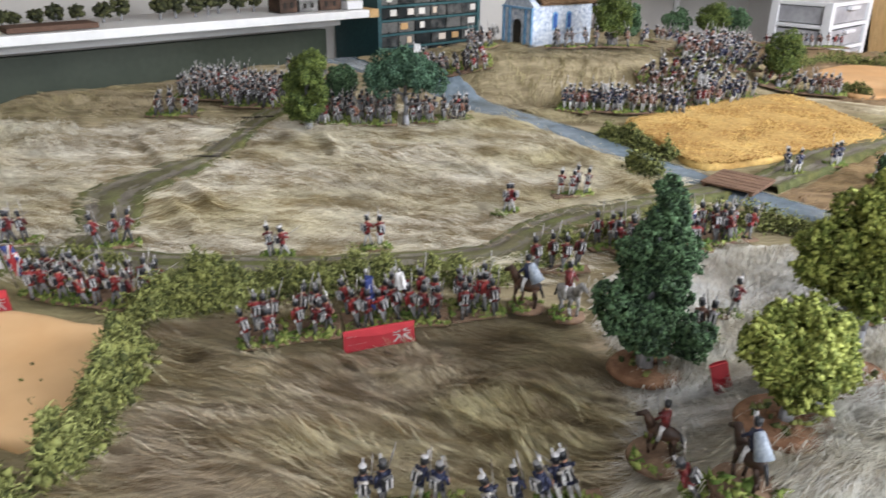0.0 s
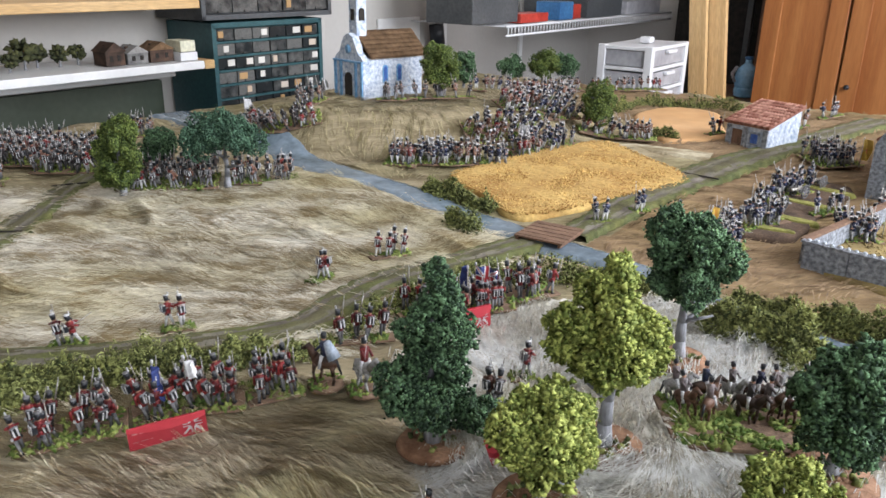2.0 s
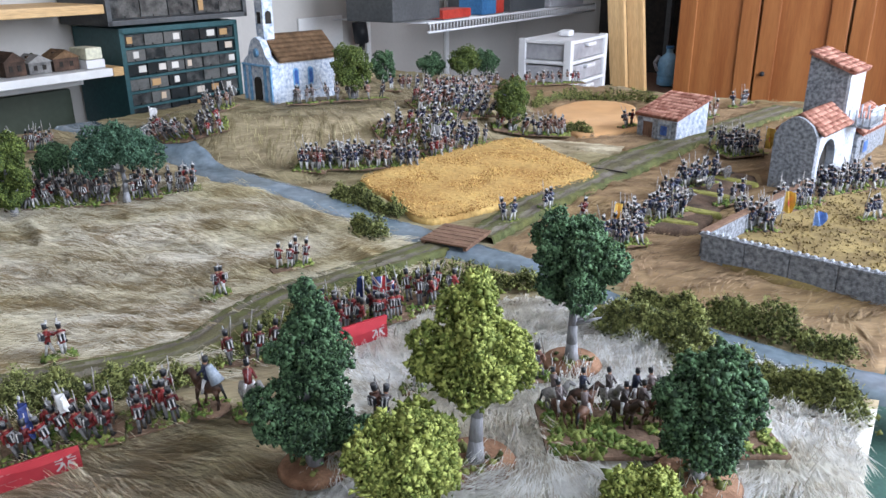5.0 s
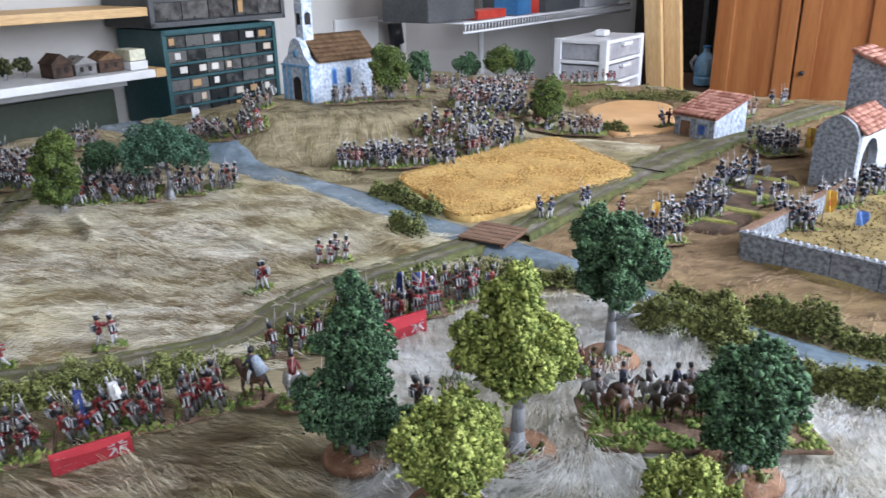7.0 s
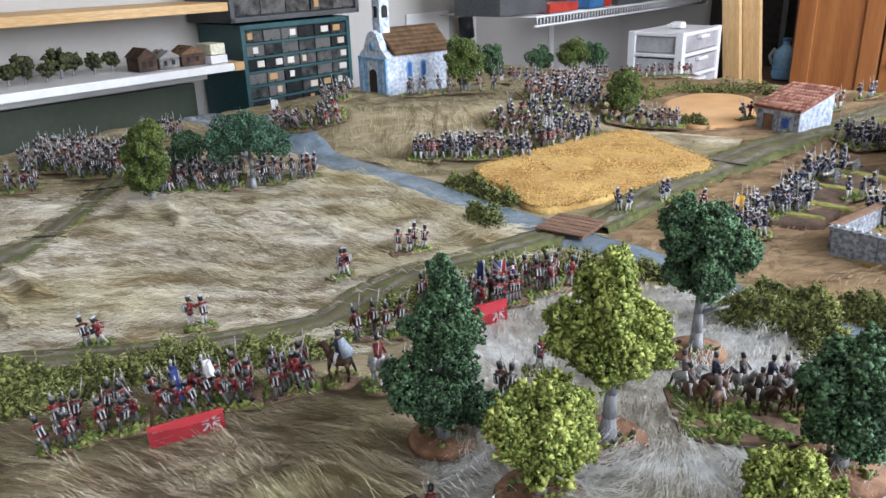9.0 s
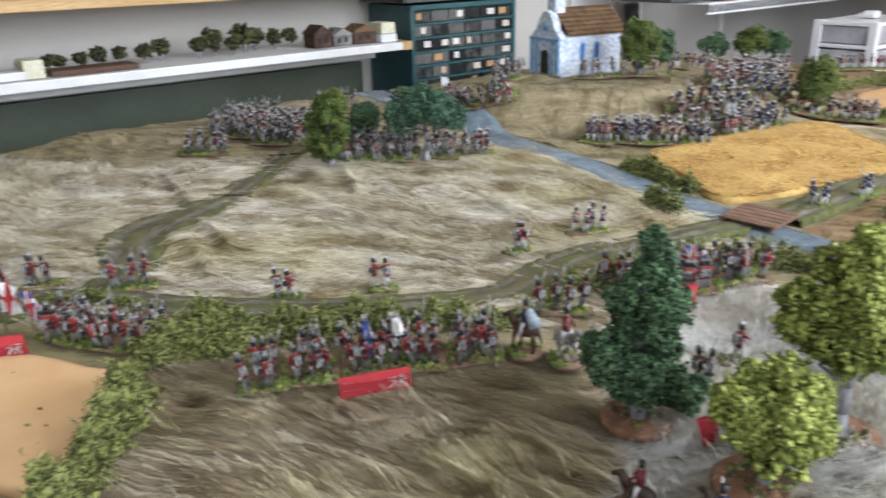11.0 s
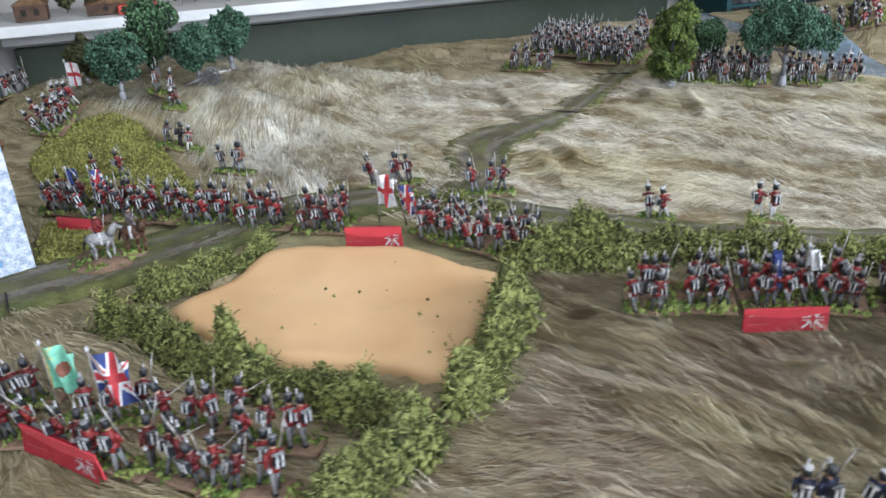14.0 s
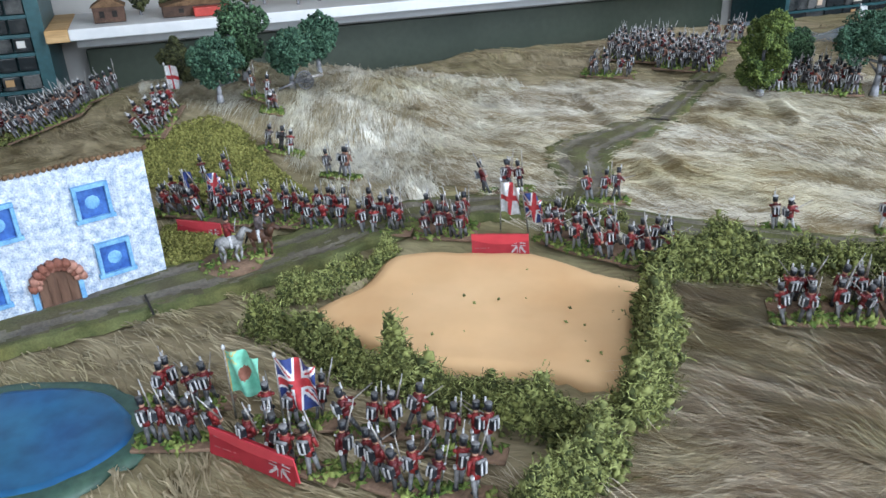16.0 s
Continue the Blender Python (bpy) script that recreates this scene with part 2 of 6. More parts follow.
M["wall"] = mat("cream wall paint", (0.40, 0.38, 0.355), (0.46, 0.44, 0.415), 2, 0.85, 0.1, 40, grain=0.06)
M["ceiling"] = mat("ceiling paint", (0.70, 0.69, 0.67), (0.78, 0.77, 0.75), 3, 0.9, 0.15, 60, grain=0.05)
M["floor"] = mat("concrete floor", (0.22, 0.21, 0.20), (0.34, 0.33, 0.31), 4, 0.7, 0.2, 30)
M["whiteboard"] = mat("white laminate", (0.62, 0.62, 0.62), (0.70, 0.70, 0.69), 12, 0.4, 0.05, 8, grain=0.08)
M["pine"] = mat("raw pine", (0.46, 0.27, 0.11), (0.62, 0.41, 0.20), 5, 0.6, 0.2, 12, stretch=(1, 9, 0.7))
M["pine_shelf"] = mat("raw pine edge", (0.50, 0.30, 0.12), (0.66, 0.44, 0.22), 6, 0.6, 0.2, 12, stretch=(0.6, 9, 9))
M["cupboard"] = mat("orange varnished wood", (0.26, 0.085, 0.026), (0.38, 0.15, 0.05), 3.5, 0.35, 0.1, 14, stretch=(1, 7, 0.5), grain=0.35)
M["chalk"] = mat("dark green board", (0.034, 0.048, 0.030), (0.065, 0.080, 0.055), 4, 0.5, 0.1, 20, grain=0.25)
M["teal"] = mat("teal enamel", (0.022, 0.075, 0.085), (0.04, 0.11, 0.12), 8, 0.4, 0.1, 14)
M["greymetal"] = mat("dark grey enamel", (0.06, 0.065, 0.07), (0.10, 0.105, 0.11), 8, 0.45, 0.1, 14)
M["drawer"] = mat("smoky drawer plastic", (0.02, 0.024, 0.026), (0.13, 0.13, 0.125), 40, 0.18, 0.05, 6, objrand=0.8)
M["drawer_tag"] = mat("paper tag", (0.48, 0.29, 0.13), (0.68, 0.65, 0.60), 1, 0.7, 0, 4, objrand=1.6)
M["bin_white"] = mat("white plastic", (0.58, 0.58, 0.60), (0.66, 0.66, 0.67), 10, 0.3, 0, 8, grain=0.06)
M["bin_clear"] = mat("frosted drawer plastic", (0.27, 0.27, 0.29), (0.40, 0.40, 0.42), 14, 0.3, 0.05, 4, grain=0.3)
M["chrome"] = mat("chrome", (0.62, 0.62, 0.63), (0.75, 0.75, 0.76), 10, 0.15, 0, 6, metal=1.0)
M["jug"] = mat("blue jug plastic", (0.16, 0.38, 0.60), (0.34, 0.58, 0.78), 18, 0.1, 0, 6, grain=0.3)
M["greenbaize"] = mat("green table cover", (0.03, 0.09, 0.075), (0.05, 0.12, 0.10), 10, 0.8, 0.3, 40)
M["planks"] = mat("bridge planks", (0.14, 0.08, 0.05), (0.25, 0.145, 0.095), 60, 0.85, 0.6, 6, stretch=(3, 1, 1))
M["model_dark"] = mat("stored model scenery", (0.03, 0.018, 0.012), (0.11, 0.06, 0.04), 40, 0.8, 0.7, 6, objrand=0.6)
M["model_grey"] = mat("stored grey model", (0.07, 0.07, 0.07), (0.26, 0.25, 0.24), 40, 0.8, 0.7, 6, objrand=0.6)
M["shelf_bush"] = mat("stored bush foliage", (0.025, 0.03, 0.012), (0.08, 0.085, 0.03), 50, 0.9, 0.8, 8, island=0.6)
M["red_plastic"] = mat("red plastic", (0.42, 0.04, 0.03), (0.55, 0.07, 0.05), 20, 0.4, 0, 6)
M["blue_plastic"] = mat("blue plastic", (0.04, 0.15, 0.34), (0.07, 0.22, 0.45), 20, 0.4, 0, 6)
M["yellow_paper"] = mat("cream carton", (0.60, 0.58, 0.42), (0.72, 0.70, 0.55), 20, 0.6, 0, 6)


# ---- mesh helpers ----
def box(bm, x0, x1, y0, y1, z0, z1, mi=0, bev=0.0):
    r = bmesh.ops.create_cube(bm, size=1.0, matrix=Matrix.LocRotScale(((x0 + x1) / 2, (y0 + y1) / 2, (z0 + z1) / 2), None, (x1 - x0, y1 - y0, z1 - z0)))
    fs = {f for v in r["verts"] for f in v.link_faces}
    for f in fs:
        f.material_index = mi
    if bev:
        es = {e for f in fs for e in f.edges}
        out = bmesh.ops.bevel(bm, geom=list(es), offset=bev, segments=2, profile=0.6, affect="EDGES")
        for f in out["faces"]:
            f.material_index = mi


def tube(bm, p0, p1, r0, r1=None, seg=8, mi=0, caps=True):
    r1 = r0 if r1 is None else r1
    p0, p1 = Vector(p0), Vector(p1)
    d = p1 - p0
    m = Matrix.Translation((p0 + p1) / 2) @ d.to_track_quat("Z", "Y").to_matrix().to_4x4()
    r = bmesh.ops.create_cone(bm, cap_ends=caps, segments=seg, radius1=r0, radius2=r1, depth=d.length, matrix=m)
    for f in {f for v in r["verts"] for f in v.link_faces}:
        f.material_index = mi
        f.smooth = True


def ball(bm, c, r, mi=0, sub=1, squash=(1, 1, 1)):
    q = bmesh.ops.create_icosphere(bm, subdivisions=sub, radius=1.0, matrix=Matrix.LocRotScale(c, None, (r * squash[0], r * squash[1], r * squash[2])))
    for f in {f for v in q["verts"] for f in v.link_faces}:
        f.material_index = mi
        f.smooth = True


def mesh_of(name, bm, materials):
    me = bpy.data.meshes.new(name)
    bm.to_mesh(me)
    bm.free()
    for k in (materials if isinstance(materials, (list, tuple)) else [materials]):
        me.materials.append(M[k])
    return me


def part(name, bm, materials, parent=None, label=""):
    ob = new(name, mesh_of(name, bm, materials))
    if parent is not None:
        ob.parent = parent
    if label:
        tagged(ob, label)
    return ob


def thing(name, label, category, m=None, group="", kind=""):
    ob = new(name)
    ob.empty_display_size = 0.02
    if m is not None:
        ob.matrix_world = m
    return tagged(ob, label, category, group, kind)


def soup(name, verts, faces, material, parent=None, smooth=True):
    me = bpy.data.meshes.new(name)
    me.from_pydata(verts, [], faces)
    me.materials.append(M[material])
    if smooth:
        me.polygons.foreach_set("use_smooth", [True] * len(me.polygons))
    ob = new(name, me)
    if parent is not None:
        ob.parent = parent
    return ob


# ---- the ground's shape ----
def sm(a, b, v):
    u = np.clip((v - a) / (b - a), 0, 1)
    return u * u * (3 - 2 * u)


def bump(x, y, cx, cy, rx, ry, rot, flat):
    c, s = math.cos(rot), math.sin(rot)
    dx, dy = x - cx, y - cy
    return 1 - sm(flat, 1.0, np.hypot((dx * c + dy * s) / rx, (-dx * s + dy * c) / ry))


def ground(x, y):
    z = 0.030 * sm(1.02, 1.45, y)
    z = z - 0.018 * (1 - sm(0.62, 0.82, y)) * (1 - sm(0.05, 0.25, x))
    z = z + 0.045 * bump(x, y, 0.36, 0.50, 0.26, 0.17, 0.2, 0.4)
    z = z + 0.058 * bump(x, y, 0.28, 1.60, 0.42, 0.22, 0.1, 0.55)
    z = z + 0.056 * bump(x, y, -0.80, 0.98, 0.34, 0.24, 0.6, 0.35)
    z = z + 0.012 * bump(x, y, -0.02, 1.22, 0.30, 0.14, 0, 0.3)
    return z


# creases in the fur: x, y of both ends
FOLDS = [(0.06, 0.599, 0.097, 0.568), (0.083, 0.628, 0.12, 0.61), (0.121, 0.614, 0.158, 0.577), (0.015, 0.641, 0.059, 0.663), (-0.379, 1.186, -0.316, 1.104), (-0.281, 1.04, -0.207, 0.947), (-0.25, 0.952, -0.203, 0.878), (-0.589, 0.934, -0.446, 0.791), (-0.214, 1.202, -0.17, 1.182), (-0.123, 1.175, -0.101, 1.133), (-0.122, 0.665, -0.088, 0.658), (-0.072, 0.543, -0.036, 0.528), (0.261, 1.055, 0.299, 0.99), (0.049, 1.108, 0.111, 1.083), (0.026, 0.858, 0.061, 0.863)]


def crease(x, y):
    """Raised folds with a trough on their near side."""
    z = np.zeros(np.shape(x))
    for x0, y0, x1, y1 in FOLDS:
        dx, dy = x1 - x0, y1 - y0
        q = math.hypot(dx, dy)
        dx, dy = dx / q, dy / q
        a, b = (x - x0) * dx + (y - y0) * dy, -(x - x0) * dy + (y - y0) * dx
        end = np.exp(-(np.maximum(0, np.abs(a - q / 2) - q / 2) / 0.012) ** 2)
        z = z + end * (0.0075 * np.exp(-(b / 0.0065) ** 2) - 0.0022 * np.exp(-((b + 0.012) / 0.006) ** 2))
    return z


LATTICE = np.random.default_rng(42).uniform(-1, 1, (64, 64))


def vnoise(x, y, k, s):
    """Smooth noise on a random lattice, about -1 to 1; k cells to the metre."""
    x, y = np.asarray(x) * k + 17.3 * s, np.asarray(y) * k + 9.1 * s
    i, j = np.floor(x).astype(int), np.floor(y).astype(int)
    u, v = x - i, y - j
    u, v = u * u * (3 - 2 * u), v * v * (3 - 2 * v)
    g = lambda a, c: LATTICE[a % 64, c % 64]
    return (g(i, j) * (1 - u) + g(i + 1, j) * u) * (1 - v) + (g(i, j + 1) * (1 - u) + g(i + 1, j + 1) * u) * v


def ripple(x, y):
    """Combed folds of the fur, long from side to side, a few millimetres high."""
    a = vnoise(x * 0.35 + 0.25 * y, y * 1.0 - 0.15 * x, 34, 3.0)
    c = vnoise(x * 0.5 - 0.2 * y, y * 1.0 + 0.2 * x, 90, 1.0)
    return 0.0085 * np.maximum(0, a) ** 1.3 + 0.0018 * c + crease(x, y)


def gz(x, y):
    return TOP + float(ground(x, y))


def wob(x, y, k, s):
    """Smooth cheap noise, about -1 to 1."""
    return (np.sin(x * k + 1.3 * s + 1.7 * np.sin(y * k * 0.7 + s)) + np.sin(y * k * 1.2 + 2.1 * s + 1.4 * np.sin(x * k * 0.8 - s))) / 2


def smooth_loop(pts, n=6, closed=True):
    out = []
    k = len(pts)
    for i in range(k if closed else k - 1):
        g = (lambda j: Vector(pts[j % k])) if closed else (lambda j: Vector(pts[max(0, min(k - 1, j))]))
        a, b, c, d = g(i - 1), g(i), g(i + 1), g(i + 2)
        for j in range(n):
            t = j / n
            out.append(0.5 * (2 * b + (c - a) * t + (2 * a - 5 * b + 4 * c - d) * t * t + (3 * b - a - 3 * c + d) * t ** 3))
    if not closed:
        out.append(Vector(pts[-1]))
    return out


MASKS = []      # outlines on which no fur grows


def field(name, pts, material, dz, label, category, rough_edge=0.002, relief=0.0, mask=True):
    """A thin patch with a smooth outline that follows the ground."""
    loop = smooth_loop(pts)
    loop = [p + Vector((random.uniform(-1, 1), random.uniform(-1, 1))) * rough_edge for p in loop]
    c = sum(loop, Vector((0, 0))) / len(loop)
    vs, fs, rings, k = [], [], 16, len(loop)
    for r in range(rings + 1):
        s = r / rings
        for p in loop:
            q = c + (p - c) * max(s, 0.001)
            edge = 0.002 if r == rings else 0.0
            vs.append((q.x, q.y, gz(q.x, q.y) + dz - edge * 2 + relief * (1 - s ** 6) * float(wob(q.x, q.y, 60, 1.0))))
    for r in range(rings):
        for i in range(k):
            j = (i + 1) % k
            fs.append((r * k + i, r * k + j, (r + 1) * k + j, (r + 1) * k + i))
    for i in range(k):        # edge turned down
        q = vs[rings * k + i]
        vs.append((q[0], q[1], q[2] - 0.006))
    for i in range(k):
        j = (i + 1) % k
        fs.append((rings * k + i, rings * k + j, (rings + 1) * k + j, (rings + 1) * k + i))
    if mask:
        MASKS.append(loop)
    return tagged(soup(name, vs, fs, material), label, category, "", "structure")


def strip(name, pts, material, dz, label, category, crown=0.0, mask=True):
    """A road or river: rows of (x, y, width)."""
    line = smooth_loop(pts, 16, closed=False)
    vs, fs, left, right = [], [], [], []
    across = 25 if crown > 0 else 9
    for i, p in enumerate(line):
        a, b = line[max(0, i - 1)], line[min(len(line) - 1, i + 1)]
        d = Vector((b.x - a.x, b.y - a.y)).normalized()
        nrm = Vector((-d.y, d.x))
        w = p.z * (1 + 0.05 * math.sin(i * 1.7) + random.uniform(-0.02, 0.02))
        for k in range(across):
            s = k / (across - 1) * 2 - 1
            q = Vector((p.x, p.y)) + nrm * (w / 2 * s)
            z = gz(q.x, q.y) + dz + crown * (1 - s * s) - (0.007 if k in (0, across - 1) else 0)
            if crown > 0:
                z -= 0.0014 * math.exp(-((abs(s) - 0.42) / 0.14) ** 2) - 0.0007 * float(vnoise(q.x, q.y, 120, 2.0))
            vs.append((q.x, q.y, z))
            if k == 0:
                left.append(q)
            if k == across - 1:
                right.append(q)
    kinds = []
    for i in range(len(line) - 1):
        for k in range(across - 1):
            fs.append((i * across + k, i * across + k + 1, (i + 1) * across + k + 1, (i + 1) * across + k))
            s = abs((k + 0.5) / (across - 1) * 2 - 1) + 0.16 * float(vnoise(line[i].x * 2, line[i].y * 2 + k * 0.05, 45, 4.0))
            kinds.append(1 if s > 0.72 else 2 if 0.26 < s < 0.58 else 0)
    if mask:
        MASKS.append(left + right[::-1])
    ob = soup(name, vs, fs, material)
    if material.startswith("road"):        # green verges, bare wheel ruts
        ob.data.materials.append(M["road_green"])
        ob.data.materials.append(M["road_rut"])
        ob.data.polygons.foreach_set("material_index", kinds)
    return tagged(ob, label, category, "", "structure")


def inside(px, py, loop):
    hit = np.zeros(len(px), bool)
    k = len(loop)
    for i in range(k):
        a, b = loop[i], loop[(i + 1) % k]
        if a.y == b.y:
            continue
        c = ((a.y > py) != (b.y > py)) & (px < (b.x - a.x) * (py - a.y) / (b.y - a.y) + a.x)
        hit ^= c
    return hit


# ---- the room ----
def slab(name, u0, u1, w0, w1, z0, z1, material, label, category, bev=0.0, kind="structure", parent=None):
    bm = bmesh.new()
    box(bm, u0, u1, w0, w1, z0, z1, 0, bev)
    ob = part(name, bm, material, parent)
    if parent is None:
        ob.matrix_world = ROOM
        tagged(ob, label, category, "", kind)
    return ob


slab("floor", U0 - 0.2, U1 + 0.2, W0 - 0.2, W1 + 0.2, -0.1, 0, "floor", "grey concrete workroom floor", "floor")
slab("ceiling", U0 - 0.2, U1 + 0.2, W0 - 0.2, W1 + 0.2, H, H + 0.1, "ceiling", "plain off-white painted ceiling", "ceiling")
slab("wall_north", U0 - 0.1, U1 + 0.1, W1, W1 + 0.1, 0, H, "wall", "cream painted wall behind the shelves", "wall")
slab("wall_east", U1, U1 + 0.1, W0, W1, 0, H, "wall", "cream painted side wall", "wall")
slab("wall_west", U0 - 0.1, U0, W0, W1, 0, H, "wall", "cream painted side wall", "wall")
# unseen wall; its left opening is added only for the fill lamp
bm = bmesh.new()
for a, b, c, d in ((U0 - 0.1, U1 + 0.1, 0, 1.05), (U0 - 0.1, U1 + 0.1, 2.35, H), (U0 - 0.1, -1.3, 1.05, 2.35), (0.0, 0.80, 1.05, 2.35), (2.60, U1 + 0.1, 1.05, 2.35)):
    box(bm, a, b, W0 - 0.1, W0, c, d)
ob = part("wall_south", bm, "wall")
ob.matrix_world = ROOM
tagged(ob, "cream painted wall, wide window and an added fill-light opening", "wall", "", "structure")

# table: top, apron and legs
TU0, TU1, TW0, TW1 = -1.55, 2.12, -0.005, 1.42
table = thing("table", "long table under the fur-covered battlefield", "table", ROOM)
bm = bmesh.new()
box(bm, TU0, TU1, TW0 - 0.14, TW1, TOP - 0.06, TOP - 0.032, 0, 0.003)
part("tabletop", bm, "greenbaize", table, "green cloth-covered tabletop")
for u in (TU0 + 0.1, 0.3, TU1 - 0.1):
    for w in (TW0 + 0.05, TW1 - 0.1):
        bm = bmesh.new()
        box(bm, u - 0.035, u + 0.035, w - 0.035, w + 0.035, 0, TOP - 0.06, 0, 0.003)
        part("leg", bm, "pine", table)

# the terrain mat: one sheet with a turned-down edge
NU, NW = 420, 176
us, ws = np.linspace(TU0, TU1, NU), np.linspace(TW0, TW1, NW)
uu, ww = np.meshgrid(us, ws, indexing="ij")
R2 = math.sqrt(0.5)
xx, yy = (uu - ww) * R2, (uu + ww) * R2
zz = TOP + ground(xx, yy) + ripple(xx, yy) - 0.001
vs = np.stack([xx, yy, zz], -1).reshape(-1, 3).tolist()
fs = [(i * NW + j, (i + 1) * NW + j, (i + 1) * NW + j + 1, i * NW + j + 1) for i in range(NU - 1) for j in range(NW - 1)]
ring = [(i, 0) for i in range(NU)] + [(NU - 1, j) for j in range(1, NW)] + [(i, NW - 1) for i in range(NU - 2, -1, -1)] + [(0, j) for j in range(NW - 2, 0, -1)]
base = len(vs)
for i, j in ring:
    p = vs[i * NW + j]
    vs.append((p[0], p[1], TOP - 0.031))
for k, (i, j) in enumerate(ring):
    i2, j2 = ring[(k + 1) % len(ring)]
    fs.append((i * NW + j, base + k, base + (k + 1) % len(ring), i2 * NW + j2))
GROUND = tagged(soup("ground", vs, fs, "mat_ground"), "tan teddy-fur battlefield mat draped over low hills", "terrain mat", "", "structure")

# ---- roads, river, fields ----
strip("river", [(-0.20, 1.80, 0.09), (-0.07, 1.60, 0.07), (0.065, 1.405, 0.052), (0.167, 1.286, 0.058), (0.246, 1.21, 0.056), (0.293, 1.145, 0.052), (0.346, 1.085, 0.062), (0.405, 1.016, 0.052), (0.455, 0.955, 0.040), (0.51, 0.85, 0.024), (0.565, 0.755, 0.024), (0.632, 0.66, 0.044), (0.74, 0.56, 0.06)], "water", 0.004, "glossy grey-blue painted river strip", "river")
strip("road_1", [(-0.222, 1.33, 0.042), (-0.235, 1.27, 0.044), (-0.271, 1.122, 0.056), (-0.316, 1.03, 0.080), (-0.326, 0.965, 0.082), (-0.296, 0.89, 0.058), (-0.29, 0.80, 0.05)], "road", 0.005, "green-brown flocked road section winding between fields", "road", 0.002)
strip("road_2", [(-0.78, 0.32, 0.09), (-0.645, 0.47, 0.085), (-0.57, 0.575, 0.085), (-0.50, 0.672, 0.075), (-0.43, 0.755, 0.06), (-0.32, 0.805, 0.045), (-0.2, 0.795, 0.042), (-0.07, 0.797, 0.04), (0.08, 0.828, 0.04), (0.135, 0.888, 0.05), (0.185, 0.94, 0.05), (0.27, 0.99, 0.045), (0.365, 1.042, 0.045)], "road", 0.006, "brown-green flocked dirt road across the mat", "road", 0.002)
strip("road_3", [(0.42, 1.06, 0.045), (0.47, 1.105, 0.05), (0.57, 1.19, 0.065), (0.68, 1.262, 0.07), (0.78, 1.325, 0.07), (0.88, 1.385, 0.06), (1.0, 1.46, 0.06), (1.25, 1.62, 0.07)], "road", 0.006, "brown-green flocked dirt road beyond the bridge", "road", 0.002)
strip("track", [(0.60, 1.46, 0.03), (0.68, 1.41, 0.035), (0.75, 1.36, 0.04)], "back_straw", 0.003, "pale worn track beside the wheat field", "road", 0.001)
field("tan_field", [(-0.431, 0.575), (-0.415, 0.624), (-0.412, 0.682), (-0.35, 0.704), (-0.295, 0.716), (-0.236, 0.702), (-0.198, 0.695), (-0.197, 0.645), (-0.183, 0.565), (-0.247, 0.555), (-0.311, 0.540), (-0.347, 0.548), (-0.398, 0.557)], "tan", 0.0075, "smooth tan cloth ploughed field ringed by hedges", "field", 0.001, 0.0012)
field("wheat_field", [(0.30, 1.289), (0.335, 1.20), (0.373, 1.125), (0.52, 1.178), (0.659, 1.244), (0.632, 1.35), (0.597, 1.457), (0.53, 1.43), (0.458, 1.395), (0.38, 1.34)], "wheat", 0.008, "golden orange wheat field of coarse matting", "field", 0.003, 0.001)
field("sand_field", [(0.758, 1.73), (0.875, 1.82), (0.949, 1.75), (0.90, 1.62), (0.844, 1.496), (0.76, 1.468), (0.711, 1.46), (0.73, 1.6)], "sand", 0.004, "orange-tan cloth field near the hut", "field", 0.002, 0.001)
field("crop_field", [(-0.746, 0.856), (-0.790, 0.815), (-0.80, 0.770), (-0.74, 0.735), (-0.66, 0.735), (-0.543, 0.750), (-0.60, 0.795), (-0.68, 0.845)], "bean", 0.004, "yellow-green flocked crop field on the hillside", "field", 0.003, 0.001)
field("crop_patch", [(-0.605, 0.600), (-0.66, 0.66), (-0.62, 0.672), (-0.575, 0.664), (-0.572, 0.63), (-0.585, 0.608)], "bean", 0.008, "yellow-green flocked patch beside the house", "field", 0.003, 0.001)
field("courtyard", [(0.675, 0.945), (0.78, 0.80), (1.0, 0.85), (1.18, 1.02), (1.10, 1.16), (0.88, 1.08)], "yard", 0.005, "ochre courtyard floor inside the walls", "ground patch", 0.002, 0.001)
field("pond_bank", [(-0.434, 0.398), (-0.474, 0.436), (-0.527, 0.441), (-0.587, 0.405), (-0.57, 0.347), (-0.508, 0.314), (-0.455, 0.338)], "pond_rim", 0.0040, "dull green rim round the pond", "pond bank", 0.002)
field("battery_ground", [(0.655, 1.035), (0.70, 1.025), (0.78, 1.095), (0.89, 1.185), (0.87, 1.225), (0.76, 1.185), (0.69, 1.12), (0.63, 1.07)], "ploughed", 0.006, "dark brown ploughed strip under the guns", "field", 0.004, 0.001)
for q in ((0.675, 1.045), (0.725, 1.075), (0.785, 1.125), (0.845, 1.175)):
    field("grass_strip", [(q[0] - 0.022, q[1] + 0.026), (q[0] + 0.024, q[1] - 0.010), (q[0] + 0.031, q[1] - 0.003), (q[0] - 0.014, q[1] + 0.034)], "bean", 0.0085, "narrow strip of bright green flock between the guns", "field", 0.002, 0.001, False)
field("pond", [(-0.446, 0.398), (-0.48, 0.427), (-0.525, 0.43), (-0.575, 0.40), (-0.56, 0.355), (-0.51, 0.325), (-0.465, 0.345)], "pond", 0.0055, "small round blue-green resin pond", "pond", 0.001)


